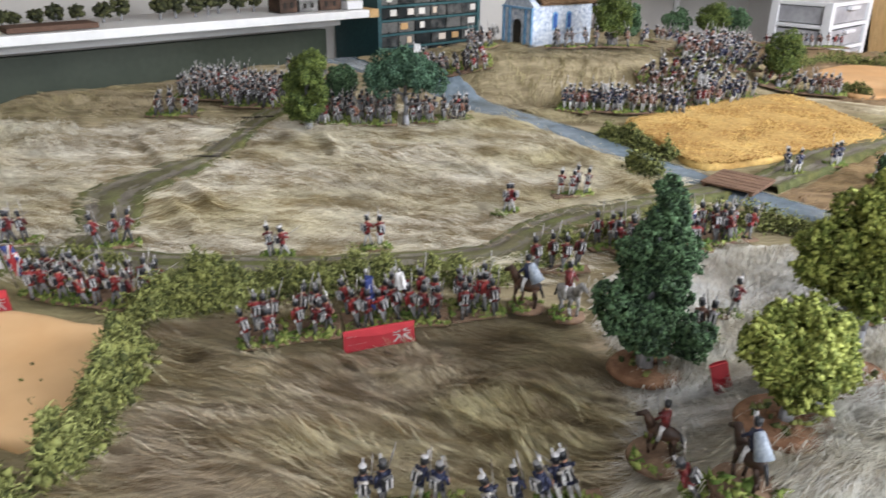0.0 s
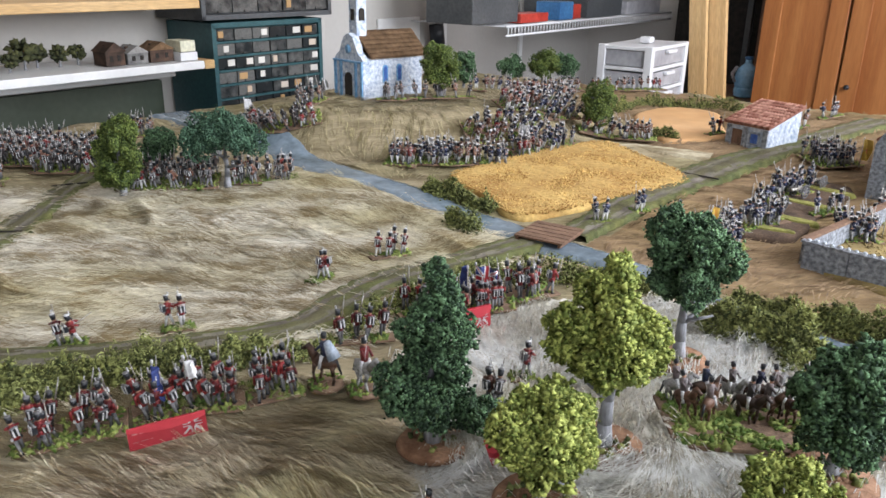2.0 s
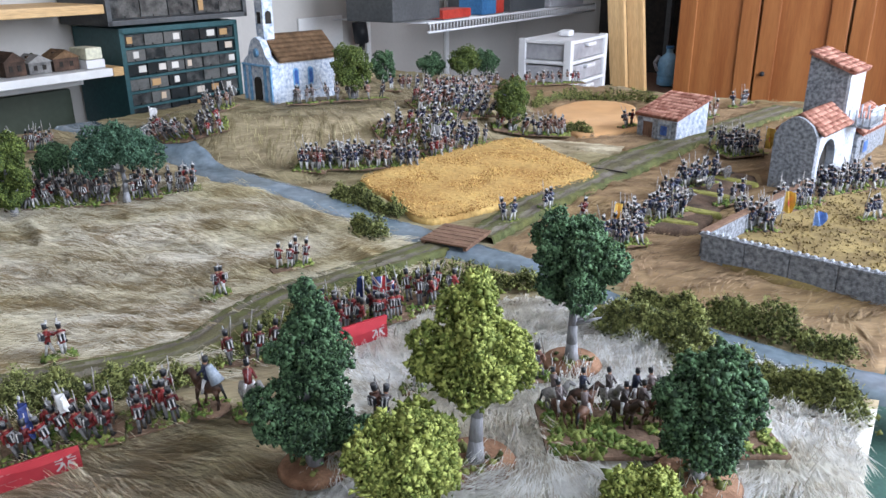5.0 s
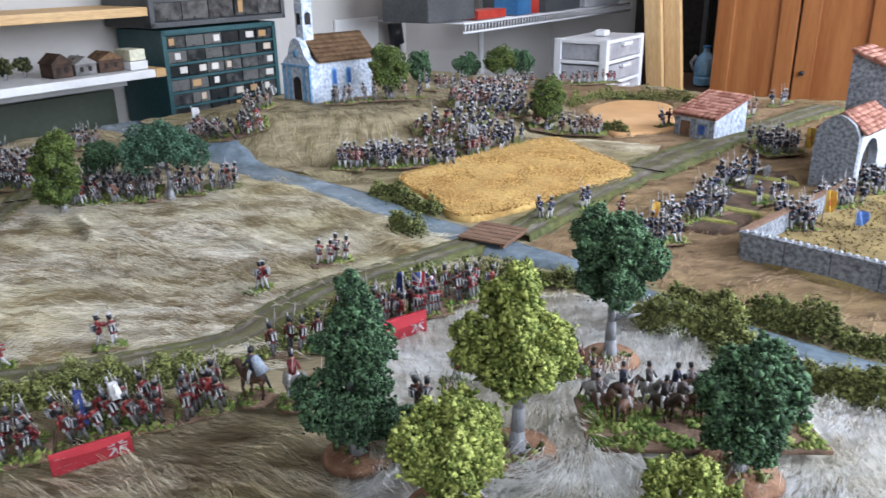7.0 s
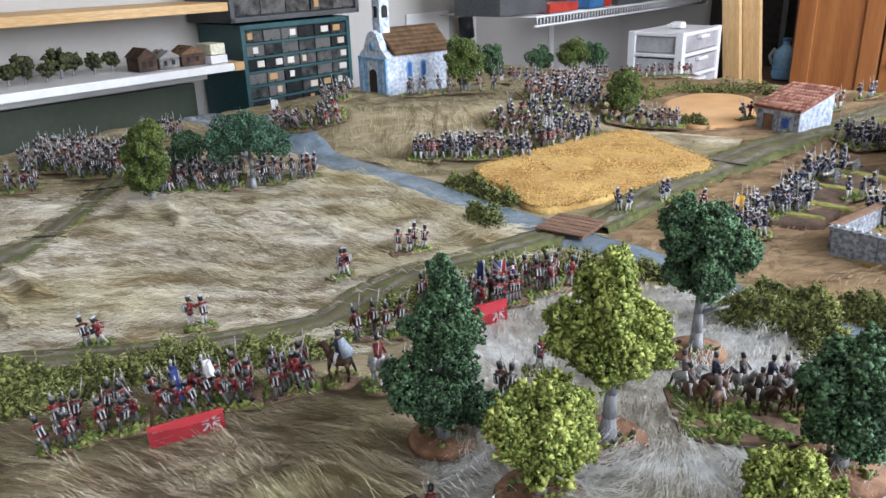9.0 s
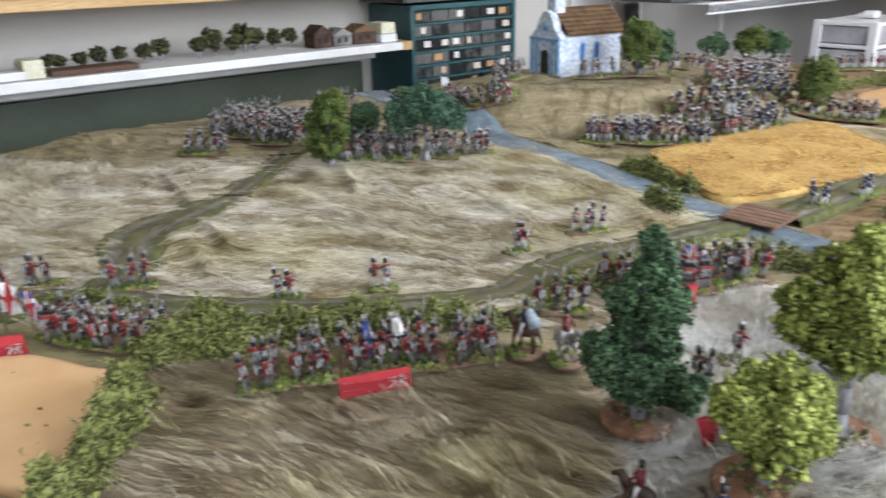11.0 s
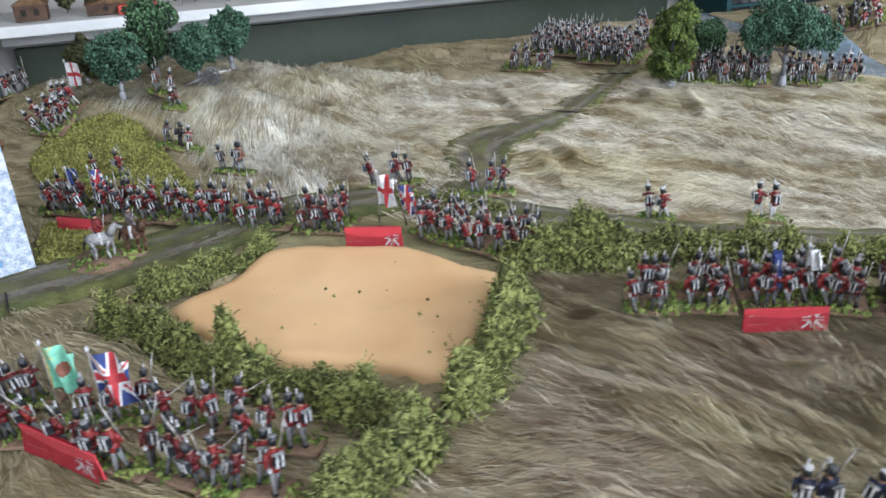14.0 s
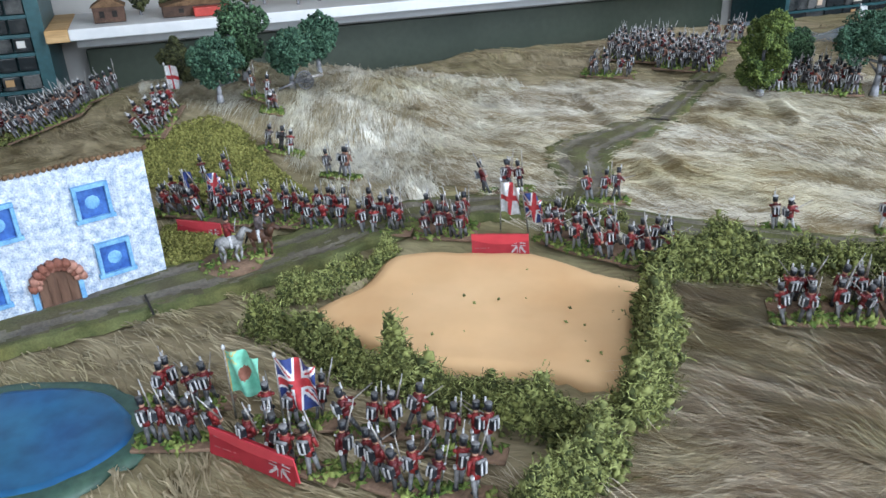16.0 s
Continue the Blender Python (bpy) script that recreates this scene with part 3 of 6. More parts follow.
# ---- fur ----
def fur(name, material, loops, count, length, width, label, heading, curl=0.8, lift=0.006, seed=1):
    """Combed fur: tapering strands lying along a winding direction."""
    rng = np.random.default_rng(seed)
    ps = []
    area = []
    for lp in loops:
        xs, ys = [p[0] for p in lp], [p[1] for p in lp]
        area.append((max(xs) - min(xs)) * (max(ys) - min(ys)))
    for lp, ar in zip(loops, area):
        n = int(count * ar / sum(area))
        xs, ys = [p[0] for p in lp], [p[1] for p in lp]
        px, py = rng.uniform(min(xs), max(xs), n), rng.uniform(min(ys), max(ys), n)
        ok = inside(px, py, [Vector(p) for p in lp])
        ps.append(np.stack([px[ok], py[ok]], 1))
    p = np.concatenate(ps)
    bad = np.zeros(len(p), bool)
    for lp in MASKS:
        bad |= inside(p[:, 0], p[:, 1], lp)
    u, w = (p[:, 0] + p[:, 1]) * R2, (p[:, 1] - p[:, 0]) * R2
    bad |= (u < TU0 + 0.01) | (u > TU1 - 0.01) | (w < TW0 + 0.005) | (w > TW1 - 0.01)
    p = p[~bad]
    rng.shuffle(p)
    # locks: strands share a root area and a heading, and their tips draw together
    m = max(1, len(p) // 26)
    lx, ly = p[:m, 0], p[:m, 1]
    la = radians(heading) + 1.5 * curl * vnoise(lx, ly, 8, seed) + 0.8 * curl * vnoise(lx, ly, 24, seed + 2) + rng.normal(0, 0.10, m)
    ll = np.where(rng.uniform(0, 1, m) < 0.12, 2.4, 0.3 + 1.2 * rng.uniform(0, 1, m) ** 2)
    k = rng.integers(0, m, len(p))
    al, ac = rng.normal(0, 0.34, len(p)) * length, rng.normal(0, 0.12, len(p)) * length
    x, y = lx[k] + np.cos(la[k]) * al - np.sin(la[k]) * ac, ly[k] + np.sin(la[k]) * al + np.cos(la[k]) * ac
    loose = rng.uniform(0, 1, len(p)) < 0.45
    x, y = np.where(loose, p[:, 0], x), np.where(loose, p[:, 1], y)
    n = len(x)
    a = np.where(loose, radians(heading) + 1.5 * curl * vnoise(x, y, 8, seed) + 0.8 * curl * vnoise(x, y, 24, seed + 2) + rng.normal(0, 0.12, n), la[k] - ac / length * 1.6 + rng.normal(0, 0.05, n))
    ln = length * rng.uniform(0.55, 1.25, n)
    wd = width * rng.uniform(0.6, 1.4, n)
    bend = rng.normal(0, 0.10 + 0.12 * (curl > 1), n)
    lf = lift * rng.uniform(0.3, 1.0, n) * np.where(loose, 0.45, ll[k] * np.exp(-(ac / (0.16 * length)) ** 2) + 0.2)
    pts = []
    cx, cy = x.copy(), y.copy()
    for j, (s, h, t) in enumerate(((0, 0.0, 1.0), (0.5, 1.0, 0.85), (0.5, 0.55, 0.0))):
        ang = a + bend * j * 0.6
        cx, cy = cx + np.cos(ang) * ln * s, cy + np.sin(ang) * ln * s
        z = TOP + ground(cx, cy) + ripple(cx, cy) + 0.0006 + lf * h
        ox, oy = -np.sin(ang) * wd * t / 2, np.cos(ang) * wd * t / 2
        pts.append(np.stack([cx - ox, cy - oy, z], 1))
        if t:
            pts.append(np.stack([cx + ox, cy + oy, z + 0.0002], 1))
    v = np.stack(pts, 1).reshape(-1, 3)
    i = np.arange(n)[:, None] * 5
    f = np.concatenate([i + np.array([[0, 1, 3]]), i + np.array([[0, 3, 2]]), i + np.array([[2, 3, 4]])], 1).reshape(-1, 3)
    me = bpy.data.meshes.new(name)
    me.vertices.add(len(v))
    me.vertices.foreach_set("co", v.astype(np.float32).ravel())
    me.loops.add(len(f) * 3)
    me.loops.foreach_set("vertex_index", f.astype(np.int32).ravel())
    me.polygons.add(len(f))
    me.polygons.foreach_set("loop_start", np.arange(0, len(f) * 3, 3, dtype=np.int32))
    me.update(calc_edges=True)
    me.materials.append(M[material])
    return tagged(new(name, me), label, "fur", "", "stuff")


FRONT = [(-0.22, 0.12), (-0.21, 0.44), (-0.15, 0.48), (-0.17, 0.70), (0.02, 0.75), (0.16, 0.74), (0.19, 0.60), (0.10, 0.40), (0.1, 0.1), (-0.2, 0.1)]
MIDDLE = [(-0.36, 0.77), (0.12, 0.78), (0.36, 1.02), (0.20, 1.22), (0.02, 1.34), (-0.20, 1.30), (-0.45, 1.25), (-0.60, 1.10), (-0.47, 0.86)]
PALE = [(0.12, 0.40), (0.19, 0.60), (0.17, 0.76), (0.24, 0.82), (0.33, 0.87), (0.46, 0.87), (0.62, 0.66), (0.60, 0.52), (0.40, 0.30), (0.2, 0.2)]
HILL = [(-0.43, 0.77), (-0.53, 0.79), (-0.60, 0.83), (-0.68, 0.885), (-0.90, 0.90), (-1.02, 1.00), (-0.80, 1.30), (-0.5, 1.25)]
BACK = [(-0.98, 1.02), (-0.6, 1.08), (-0.2, 1.28), (0.04, 1.34), (-0.15, 1.72), (-0.45, 1.55)]
LEFT = [(-1.3, 0.6), (-0.85, 0.35), (-0.45, 0.18), (-0.21, 0.12), (-0.20, 0.44), (-0.30, 0.47), (-0.46, 0.56), (-0.62, 0.72), (-0.82, 0.78), (-0.80, 0.86), (-1.05, 0.98)]
CHURCH = [(0.02, 1.46), (0.12, 1.36), (0.25, 1.29), (0.36, 1.36), (0.55, 1.48), (0.70, 1.60), (0.75, 1.9), (0.5, 2.3), (0.2, 2.0), (-0.1, 1.75)]
RIGHT = [(0.42, 1.02), (0.47, 0.98), (0.55, 0.83), (0.66, 0.66), (0.82, 0.52), (1.6, 1.3), (1.55, 1.45), (1.15, 1.80), (0.75, 2.25), (0.55, 2.2), (0.72, 1.6), (0.60, 1.47), (0.80, 1.30), (0.60, 1.17)]
flat = np.array(vs)          # the mat lies flat and low under roads, water and cloth
low = np.zeros(len(vs), bool)
for lp in MASKS:
    low |= inside(flat[:, 0], flat[:, 1], lp)
low &= flat[:, 2] > TOP - 0.025
flat[low, 2] = TOP + ground(flat[low, 0], flat[low, 1]) - 0.003
GROUND.data.vertices.foreach_set("co", flat.astype(np.float32).ravel())
MASKS.append([Vector(p) for p in ((0.328, 0.543), (0.468, 0.513), (0.486, 0.583), (0.346, 0.613))])      # under the cavalry stand
face_mid = np.array([vs[q[0]][:2] for q in fs])
zone = np.zeros(len(fs), np.int32)
upper = (NU - 1) * (NW - 1)
for k, (key, loops) in enumerate((("back_brown", [FRONT]), ("back_straw", [MIDDLE, HILL]), ("back_pale", [PALE]), ("back_rust", [RIGHT])), 1):
    GROUND.data.materials.append(M[key])
    for lp in loops:
        zone[inside(face_mid[:, 0], face_mid[:, 1], [Vector(p) for p in lp])] = k
zone[upper:] = 0
GROUND.data.polygons.foreach_set("material_index", zone)
fur("brown_fur", "fur_brown", [FRONT], 120000, 0.034, 0.0005, "long combed brown fur grass in the foreground", 172, 0.42, 0.0055, 3)
fur("straw_fur", "fur_straw", [MIDDLE], 150000, 0.030, 0.0006, "pale straw fur grass of the wide middle field", -18, 0.36, 0.006, 5)
fur("pale_fur", "fur_white", [PALE], 170000, 0.020, 0.0006, "near-white fur grass on the near hill, window glare painted in", 200, 1.1, 0.0072, 7)
fur("hill_fur", "fur_hill", [HILL], 60000, 0.034, 0.0007, "pale straw fur grass combed down the hillside", -62, 0.25, 0.0045, 9)
fur("back_fur", "fur_olive", [BACK, LEFT], 76000, 0.024, 0.0009, "dull olive-brown fur grass", -20, 0.5, 0.003, 11)
fur("church_fur", "fur_olive", [CHURCH], 26000, 0.022, 0.0012, "olive-tan fur grass on the church hill", -70, 0.6, 0.003, 13)
fur("rust_fur", "fur_rust", [RIGHT], 60000, 0.016, 0.0010, "short rusty-brown fur grass", 20, 0.6, 0.003, 15)


# ---- foliage ----
TETRA = (np.array([(0.9, 0.9, 0.9), (-0.9, -0.9, 0.9), (-0.9, 0.9, -0.9), (0.9, -0.9, -0.9)]), np.array([(0, 1, 3), (0, 2, 1), (0, 3, 2), (1, 2, 3)]))
OCTA = (np.array([(1, 0, 0), (-1, 0, 0), (0, 1, 0), (0, -1, 0), (0, 0, 1), (0, 0, -1)], float), np.array([(0, 2, 4), (2, 1, 4), (1, 3, 4), (3, 0, 4), (2, 0, 5), (1, 2, 5), (3, 1, 5), (0, 3, 5)]))


def clumps(name, centres, radii, material, parent, rng, base=OCTA, rag=0.45):
    """Many small ragged chunks in one mesh, each turned its own way."""
    bv, bf = base
    c, r = np.asarray(centres, float), np.asarray(radii, float)
    n = len(c)
    d = 1 + rng.uniform(-rag, rag, (n, len(bv), 1))
    q = rng.normal(0, 1, (n, 4))
    q /= np.linalg.norm(q, axis=1)[:, None]
    w, x, y, z = q.T
    rot = np.stack([np.stack([1 - 2 * (y * y + z * z), 2 * (x * y - w * z), 2 * (x * z + w * y)], 1), np.stack([2 * (x * y + w * z), 1 - 2 * (x * x + z * z), 2 * (y * z - w * x)], 1), np.stack([2 * (x * z - w * y), 2 * (y * z + w * x), 1 - 2 * (x * x + y * y)], 1)], 1)
    v = (bv[None] * d * rng.uniform(0.7, 1.3, (n, 1, 3))) @ rot.transpose(0, 2, 1) * r[:, None, None] + c[:, None, :]
    f = (bf[None] + (np.arange(n) * len(bv))[:, None, None]).reshape(-1, 3)
    me = bpy.data.meshes.new(name)
    v = v.reshape(-1, 3)
    me.vertices.add(len(v))
    me.vertices.foreach_set("co", v.astype(np.float32).ravel())
    me.loops.add(len(f) * 3)
    me.loops.foreach_set("vertex_index", f.astype(np.int32).ravel())
    me.polygons.add(len(f))
    me.polygons.foreach_set("loop_start", np.arange(0, len(f) * 3, 3, dtype=np.int32))
    me.update(calc_edges=True)
    me.materials.append(M[material])
    ob = new(name, me)
    if parent is not None:
        ob.parent = parent
    return ob


def tree(x, y, height, width, leaf, shape, label, disc=True, n=1040, trunk=0.28, chunk=0.0027, lean=0.0, seed=0):
    """A model tree: disc base, tapered trunk with limbs, crown of foam clumps."""
    rng = np.random.default_rng(seed)
    t = thing("model_tree", label, "model tree", pose(x, y, gz(x, y) + (0.006 if disc else 0.001)), "model trees")
    if disc:
        bm = bmesh.new()
        tube(bm, (0, 0, 0), (0, 0, 0.004), 0.026, 0.023, 24)
        for k in range(7):
            ball(bm, (rng.uniform(-0.013, 0.013), rng.uniform(-0.013, 0.013), 0.004), 0.003, 0, 1, (1, 1, 0.5))
        part("base_disc", bm, "disc_earth", t, "brown earth-textured round base")
        a = rng.uniform(0, 6.28, 26)
        r = rng.uniform(0.006, 0.017, 26)
        clumps("grass_tuft", np.stack([np.cos(a) * r, np.sin(a) * r, np.full(26, 0.005)], 1)[:14], np.full(14, 0.0028), "hedge", t, rng)
    bm = bmesh.new()
    h0 = height * trunk
    p, d = Vector((0, 0, 0.002)), Vector((lean, 0.02, 1))
    rad = 0.0052 * (height / 0.13) ** 0.6
    for k in range(5):
        q = p + d * (height * 0.62 / 5) + Vector((rng.uniform(-1, 1), rng.uniform(-1, 1), 0)) * 0.0014
        tube(bm, p, q, rad * (1 - 0.15 * k) * (1.25 if k == 0 else 1), rad * (1 - 0.15 * (k + 1)), 8)
        if k >= 1:
            for s in range(2):
                a = rng.uniform(0, 6.28)
                reach = width * (0.30 if shape != "cone" else 0.24 - 0.045 * k)
                e = q + Vector((math.cos(a) * reach, math.sin(a) * reach, height * 0.08))
                tube(bm, q, e, rad * 0.45, rad * 0.15, 6)
        p = q
    part("trunk", bm, "trunk", t, "grey-brown moulded trunk")
    # crown: lobes hung round the trunk, clumps on each lobe's skin
    lobes = []
    hc = height - h0
    if shape == "cone":
        for k in range(16):
            s = (k + rng.uniform(-0.3, 0.3)) / 15
            s = min(max(s, 0), 1)
            a = k * 2.4 + rng.uniform(-0.5, 0.5)
            off = width * 0.32 * (1 - s ** 1.8) * rng.uniform(0.55, 1.4)
            lobes.append((lean * height * s + math.cos(a) * off, math.sin(a) * off, h0 + hc * (0.10 + 0.80 * s), width * (0.11 + 0.15 * (1 - s)) * rng.uniform(0.7, 1.45)))
    elif shape == "round":
        for k in range(11):
            a, s = k * 2.4, (k + 0.5) / 11
            zc = 1 - 2 * s
            rr = math.sqrt(max(0, 1 - zc * zc)) * rng.uniform(0.7, 1.35)
            lobes.append((math.cos(a) * rr * width * 0.28, math.sin(a) * rr * width * 0.28, h0 + hc * (0.5 + 0.32 * zc), width * 0.22 * rng.uniform(0.65, 1.4)))
    else:             # spreading, drooping
        for k in range(14):
            a, s = k * 2.4, (k + 0.5) / 14
            rr = math.sqrt(s)
            lobes.append((math.cos(a) * rr * width * 0.36, math.sin(a) * rr * width * 0.36, h0 + hc * (0.70 - 0.38 * s * s + rng.uniform(-0.05, 0.05)), width * 0.20 * rng.uniform(0.8, 1.25)))
    # fit the lobes into the crown's width and height
    lo = np.array([[q[0] - q[3], q[1] - q[3], q[2] - q[3]] for q in lobes]).min(0)
    hi = np.array([[q[0] + q[3], q[1] + q[3], q[2] + q[3]] for q in lobes]).max(0)
    sx, sz = width / max(hi[0] - lo[0], hi[1] - lo[1]), hc / (hi[2] - lo[2])
    mean = (sx + sz) / 2
    cs, rs = [], []
    w = np.array([lb[3] ** 2 for lb in lobes])
    for lb, c in zip(lobes, np.maximum(20, (8.0 * n * w / w.sum())).astype(int)):
        mid = np.array([(lb[0] - (lo[0] + hi[0]) / 2) * sx, (lb[1] - (lo[1] + hi[1]) / 2) * sx, h0 + (lb[2] - lo[2]) * sz])
        subs = rng.normal(0, 1, (22, 3))
        subs /= np.linalg.norm(subs, axis=1)[:, None]
        for k in range(c):
            dv = subs[k % 22] + rng.normal(0, 0.36, 3)
            dv /= np.linalg.norm(dv)
            near = np.max(subs @ dv)
            q = mid + dv * lb[3] * mean * (0.50 + 0.52 * near ** 9 + rng.uniform(-0.06, 0.06) + (rng.uniform(0.05, 0.22) if k % 19 == 0 else 0))
            cs.append(q)
            rs.append(chunk * rng.choice([0.24, 0.34, 0.46, 0.62], p=[0.35, 0.35, 0.22, 0.08]))
    for lb in lobes:          # the foam's inside
        mid = np.array([(lb[0] - (lo[0] + hi[0]) / 2) * sx, (lb[1] - (lo[1] + hi[1]) / 2) * sx, h0 + (lb[2] - lo[2]) * sz])
        for k in range(26):
            dv = rng.normal(0, 1, 3)
            cs.append(mid + dv / np.linalg.norm(dv) * lb[3] * mean * 0.26)
            rs.append(lb[3] * mean * 0.20)
    clumps("crown", cs, rs, leaf, t, rng, TETRA, 0.5)
    return t


tree(0.192, 0.636, 0.142, 0.084, "leaf_dark", "cone", "tall dark-green conical model tree on an earth disc", n=2100, trunk=0.06, chunk=0.0027, seed=1)
tree(0.234, 0.512, 0.070, 0.064, "leaf_lime", "round", "low bushy yellow-green model tree on an earth disc", n=1900, trunk=0.2, chunk=0.0027, seed=2)
tree(0.283, 0.552, 0.124, 0.074, "leaf_lime", "cone", "tall yellow-green model tree with a grey trunk", n=2100, trunk=0.30, chunk=0.0027, seed=3)
tree(0.414, 0.728, 0.138, 0.078, "leaf_dark", "round", "dark-green rounded model tree on a bare trunk", n=2000, trunk=0.36, chunk=0.0027, seed=4)
tree(0.400, 0.507, 0.088, 0.062, "leaf_dark", "round", "dark blue-green bushy model tree", n=1800, trunk=0.16, chunk=0.0027, seed=5)
tree(0.348, 0.466, 0.046, 0.050, "leaf_lime", "round", "small yellow-green model tree on the near hill", n=800, trunk=0.1, chunk=0.0027, seed=6)
tree(-0.018, 1.232, 0.112, 0.120, "leaf_teal", "spread", "spreading blue-green model tree with a pale trunk", n=1900, trunk=0.36, chunk=0.0027, seed=7, disc=False)
tree(-0.150, 1.212, 0.112, 0.066, "leaf_mid", "round", "drooping bright-green model tree among the troops", n=1600, trunk=0.10, chunk=0.0027, seed=8, disc=False)
tree(-0.118, 1.292, 0.075, 0.060, "leaf_dark", "round", "small dark model tree among the troops", n=900, trunk=0.15, seed=9, disc=False)
for k, (x, y, h, w, leaf, sh) in enumerate(((0.326, 1.600, 0.103, 0.078, "leaf_mid", "round"), (0.445, 2.06, 0.100, 0.066, "leaf_dark", "round"), (0.585, 2.17, 0.082, 0.078, "leaf_dark", "round"), (0.668, 2.15, 0.100, 0.098, "leaf_mid", "round"), (0.732, 2.17, 0.082, 0.085, "leaf_dark", "round"), (0.596, 1.500, 0.104, 0.074, "leaf_mid", "round"))):
    tree(x, y, h, w, leaf, sh, "green rounded model tree near the church hill" if leaf == "leaf_mid" else "dark-green rounded model tree near the far table edge", n=880, trunk=0.2, chunk=0.0027, seed=20 + k, disc=False)
for k, (x, y, h, w, leaf, sh) in enumerate(((-0.868, 0.930, 0.075, 0.045, "shelf_bush", "cone"), (-0.758, 0.878, 0.092, 0.078, "leaf_teal", "round"), (-0.800, 0.985, 0.118, 0.070, "leaf_dark", "round"), (-0.705, 0.958, 0.090, 0.072, "leaf_teal", "round"), (-0.714, 1.038, 0.097, 0.064, "leaf_teal", "round"))):
    tree(x, y + 0.006, h - 0.008, w, leaf, sh, "blue-green model tree on a pale trunk on the hilltop" if leaf == "leaf_teal" else "dark model tree on the hilltop", n=700, trunk=0.28 if leaf == "leaf_teal" else 0.15, chunk=0.0036, seed=30 + k, disc=False)


def hedge(pts, width, height, label, n, seed, fibres=500, leaf="hedge"):
    """A run of lichen hedge: ragged clumps and stray fibres along a line."""
    rng = np.random.default_rng(seed)
    h = thing("hedge", label, "hedge", None, "hedges")
    line = smooth_loop(pts, 10, closed=False)
    ln = np.array([(p.x, p.y) for p in line])
    n = n * 7
    k = rng.integers(0, len(ln), n)
    across = rng.normal(0, 0.42, (n, 2)) * width * 0.5
    up = rng.uniform(0, 1, n) ** 0.7
    lump = vnoise(ln[k, 0] + across[:, 0], ln[k, 1] + across[:, 1], 75, seed + 3)
    across *= (1.0 + 0.4 * vnoise(ln[k, 0], ln[k, 1], 55, seed + 8))[:, None]
    swell = np.clip(0.9 + 0.5 * vnoise(ln[k, 0], ln[k, 1], 38, seed) + 0.6 * lump, 0.25, 1.7)
    x, y = ln[k, 0] + across[:, 0] * (1 - 0.5 * up), ln[k, 1] + across[:, 1] * (1 - 0.5 * up)
    z = TOP + ground(x, y) + up * height * swell * np.exp(-(np.hypot(across[:, 0], across[:, 1]) / (width * 0.55)) ** 2)
    clumps("foliage", np.stack([x, y, z], 1), height * rng.choice([0.04, 0.06, 0.085], n) * rng.uniform(0.7, 1.3, n), leaf, h, rng, rag=0.6)
    # curled lichen fibres over the whole skin
    m = n * 2 if fibres > 400 else n
    j = rng.integers(0, n, m)
    p = np.stack([x[j], y[j], z[j] + height * 0.05], 1) + rng.normal(0, height * 0.05, (m, 3))
    d = rng.normal(0, 1, (m, 3))
    d[:, 2] = np.abs(d[:, 2]) * 0.7
    size = rng.uniform(0.07, 0.20, (m, 1)) * height
    wide = 0.00034 + 0.00016 * rng.uniform(0, 1, (m, 1))
    rows = []
    for step in range(4):
        d /= np.linalg.norm(d, axis=1)[:, None]
        side = np.cross(d, rng.normal(0, 1, (m, 3)))
        side *= wide / np.maximum(1e-6, np.linalg.norm(side, axis=1)[:, None])
        rows += [p - side, p + side]
        p = p + d * size * 0.42
        d = d + rng.normal(0, 0.75, (m, 3))
    v = np.stack(rows, 1).reshape(-1, 3)
    o = np.arange(m)[:, None] * 8
    f = np.concatenate([o + np.array([[q, q + 1, q + 3, q + 2]]) for q in (0, 2, 4)], 1).reshape(-1, 4)
    tagged(soup("twig_fringe", v.tolist(), f.tolist(), "hedge_fibre", h, False), kind="stuff")
    return h


HG = "mossy green-brown lichen hedge "
hedge([(-0.455, 0.535), (-0.414, 0.532), (-0.374, 0.520), (-0.336, 0.514)], 0.034, 0.030, HG + "along the tan field", 420, 1, 1500)
hedge([(-0.330, 0.515), (-0.304, 0.512), (-0.265, 0.515), (-0.225, 0.511)], 0.040, 0.032, HG + "along the tan field", 480, 2, 1700)
hedge([(-0.215, 0.509), (-0.190, 0.499), (-0.183, 0.474), (-0.195, 0.450), (-0.20, 0.43)], 0.046, 0.032, HG + "bending away from the tan field", 480, 3, 1700)
hedge([(-0.185, 0.668), (-0.176, 0.640), (-0.172, 0.605), (-0.168, 0.565), (-0.172, 0.53)], 0.042, 0.040, HG + "on the field's open side", 480, 4, 900)
hedge([(-0.463, 0.579), (-0.444, 0.600), (-0.432, 0.632), (-0.427, 0.665), (-0.423, 0.692)], 0.022, 0.022, HG + "on the field's road side", 320, 5, 1500)
hedge([(-0.193, 0.716), (-0.168, 0.730), (-0.143, 0.738), (-0.119, 0.745), (-0.09, 0.755)], 0.048, 0.034, HG + "beside the dirt road", 420, 6, 700)
hedge([(-0.086, 0.755), (-0.040, 0.762), (0.0, 0.768), (0.046, 0.776)], 0.034, 0.028, HG + "behind the red regiment", 300, 7, 700)
hedge([(0.055, 0.775), (0.095, 0.776), (0.14, 0.82), (0.19, 0.87), (0.225, 0.90)], 0.026, 0.022, HG + "following the road bend", 300, 8, 600)
hedge([(0.225, 0.875), (0.258, 0.915), (0.298, 0.935), (0.357, 0.927), (0.417, 0.908), (0.459, 0.880)], 0.038, 0.024, HG + "along the near bank of the stream", 400, 9, 700)
hedge([(0.47, 0.80), (0.494, 0.772), (0.520, 0.752), (0.54, 0.735)], 0.038, 0.032, HG + "along the near bank of the stream", 340, 10, 700)
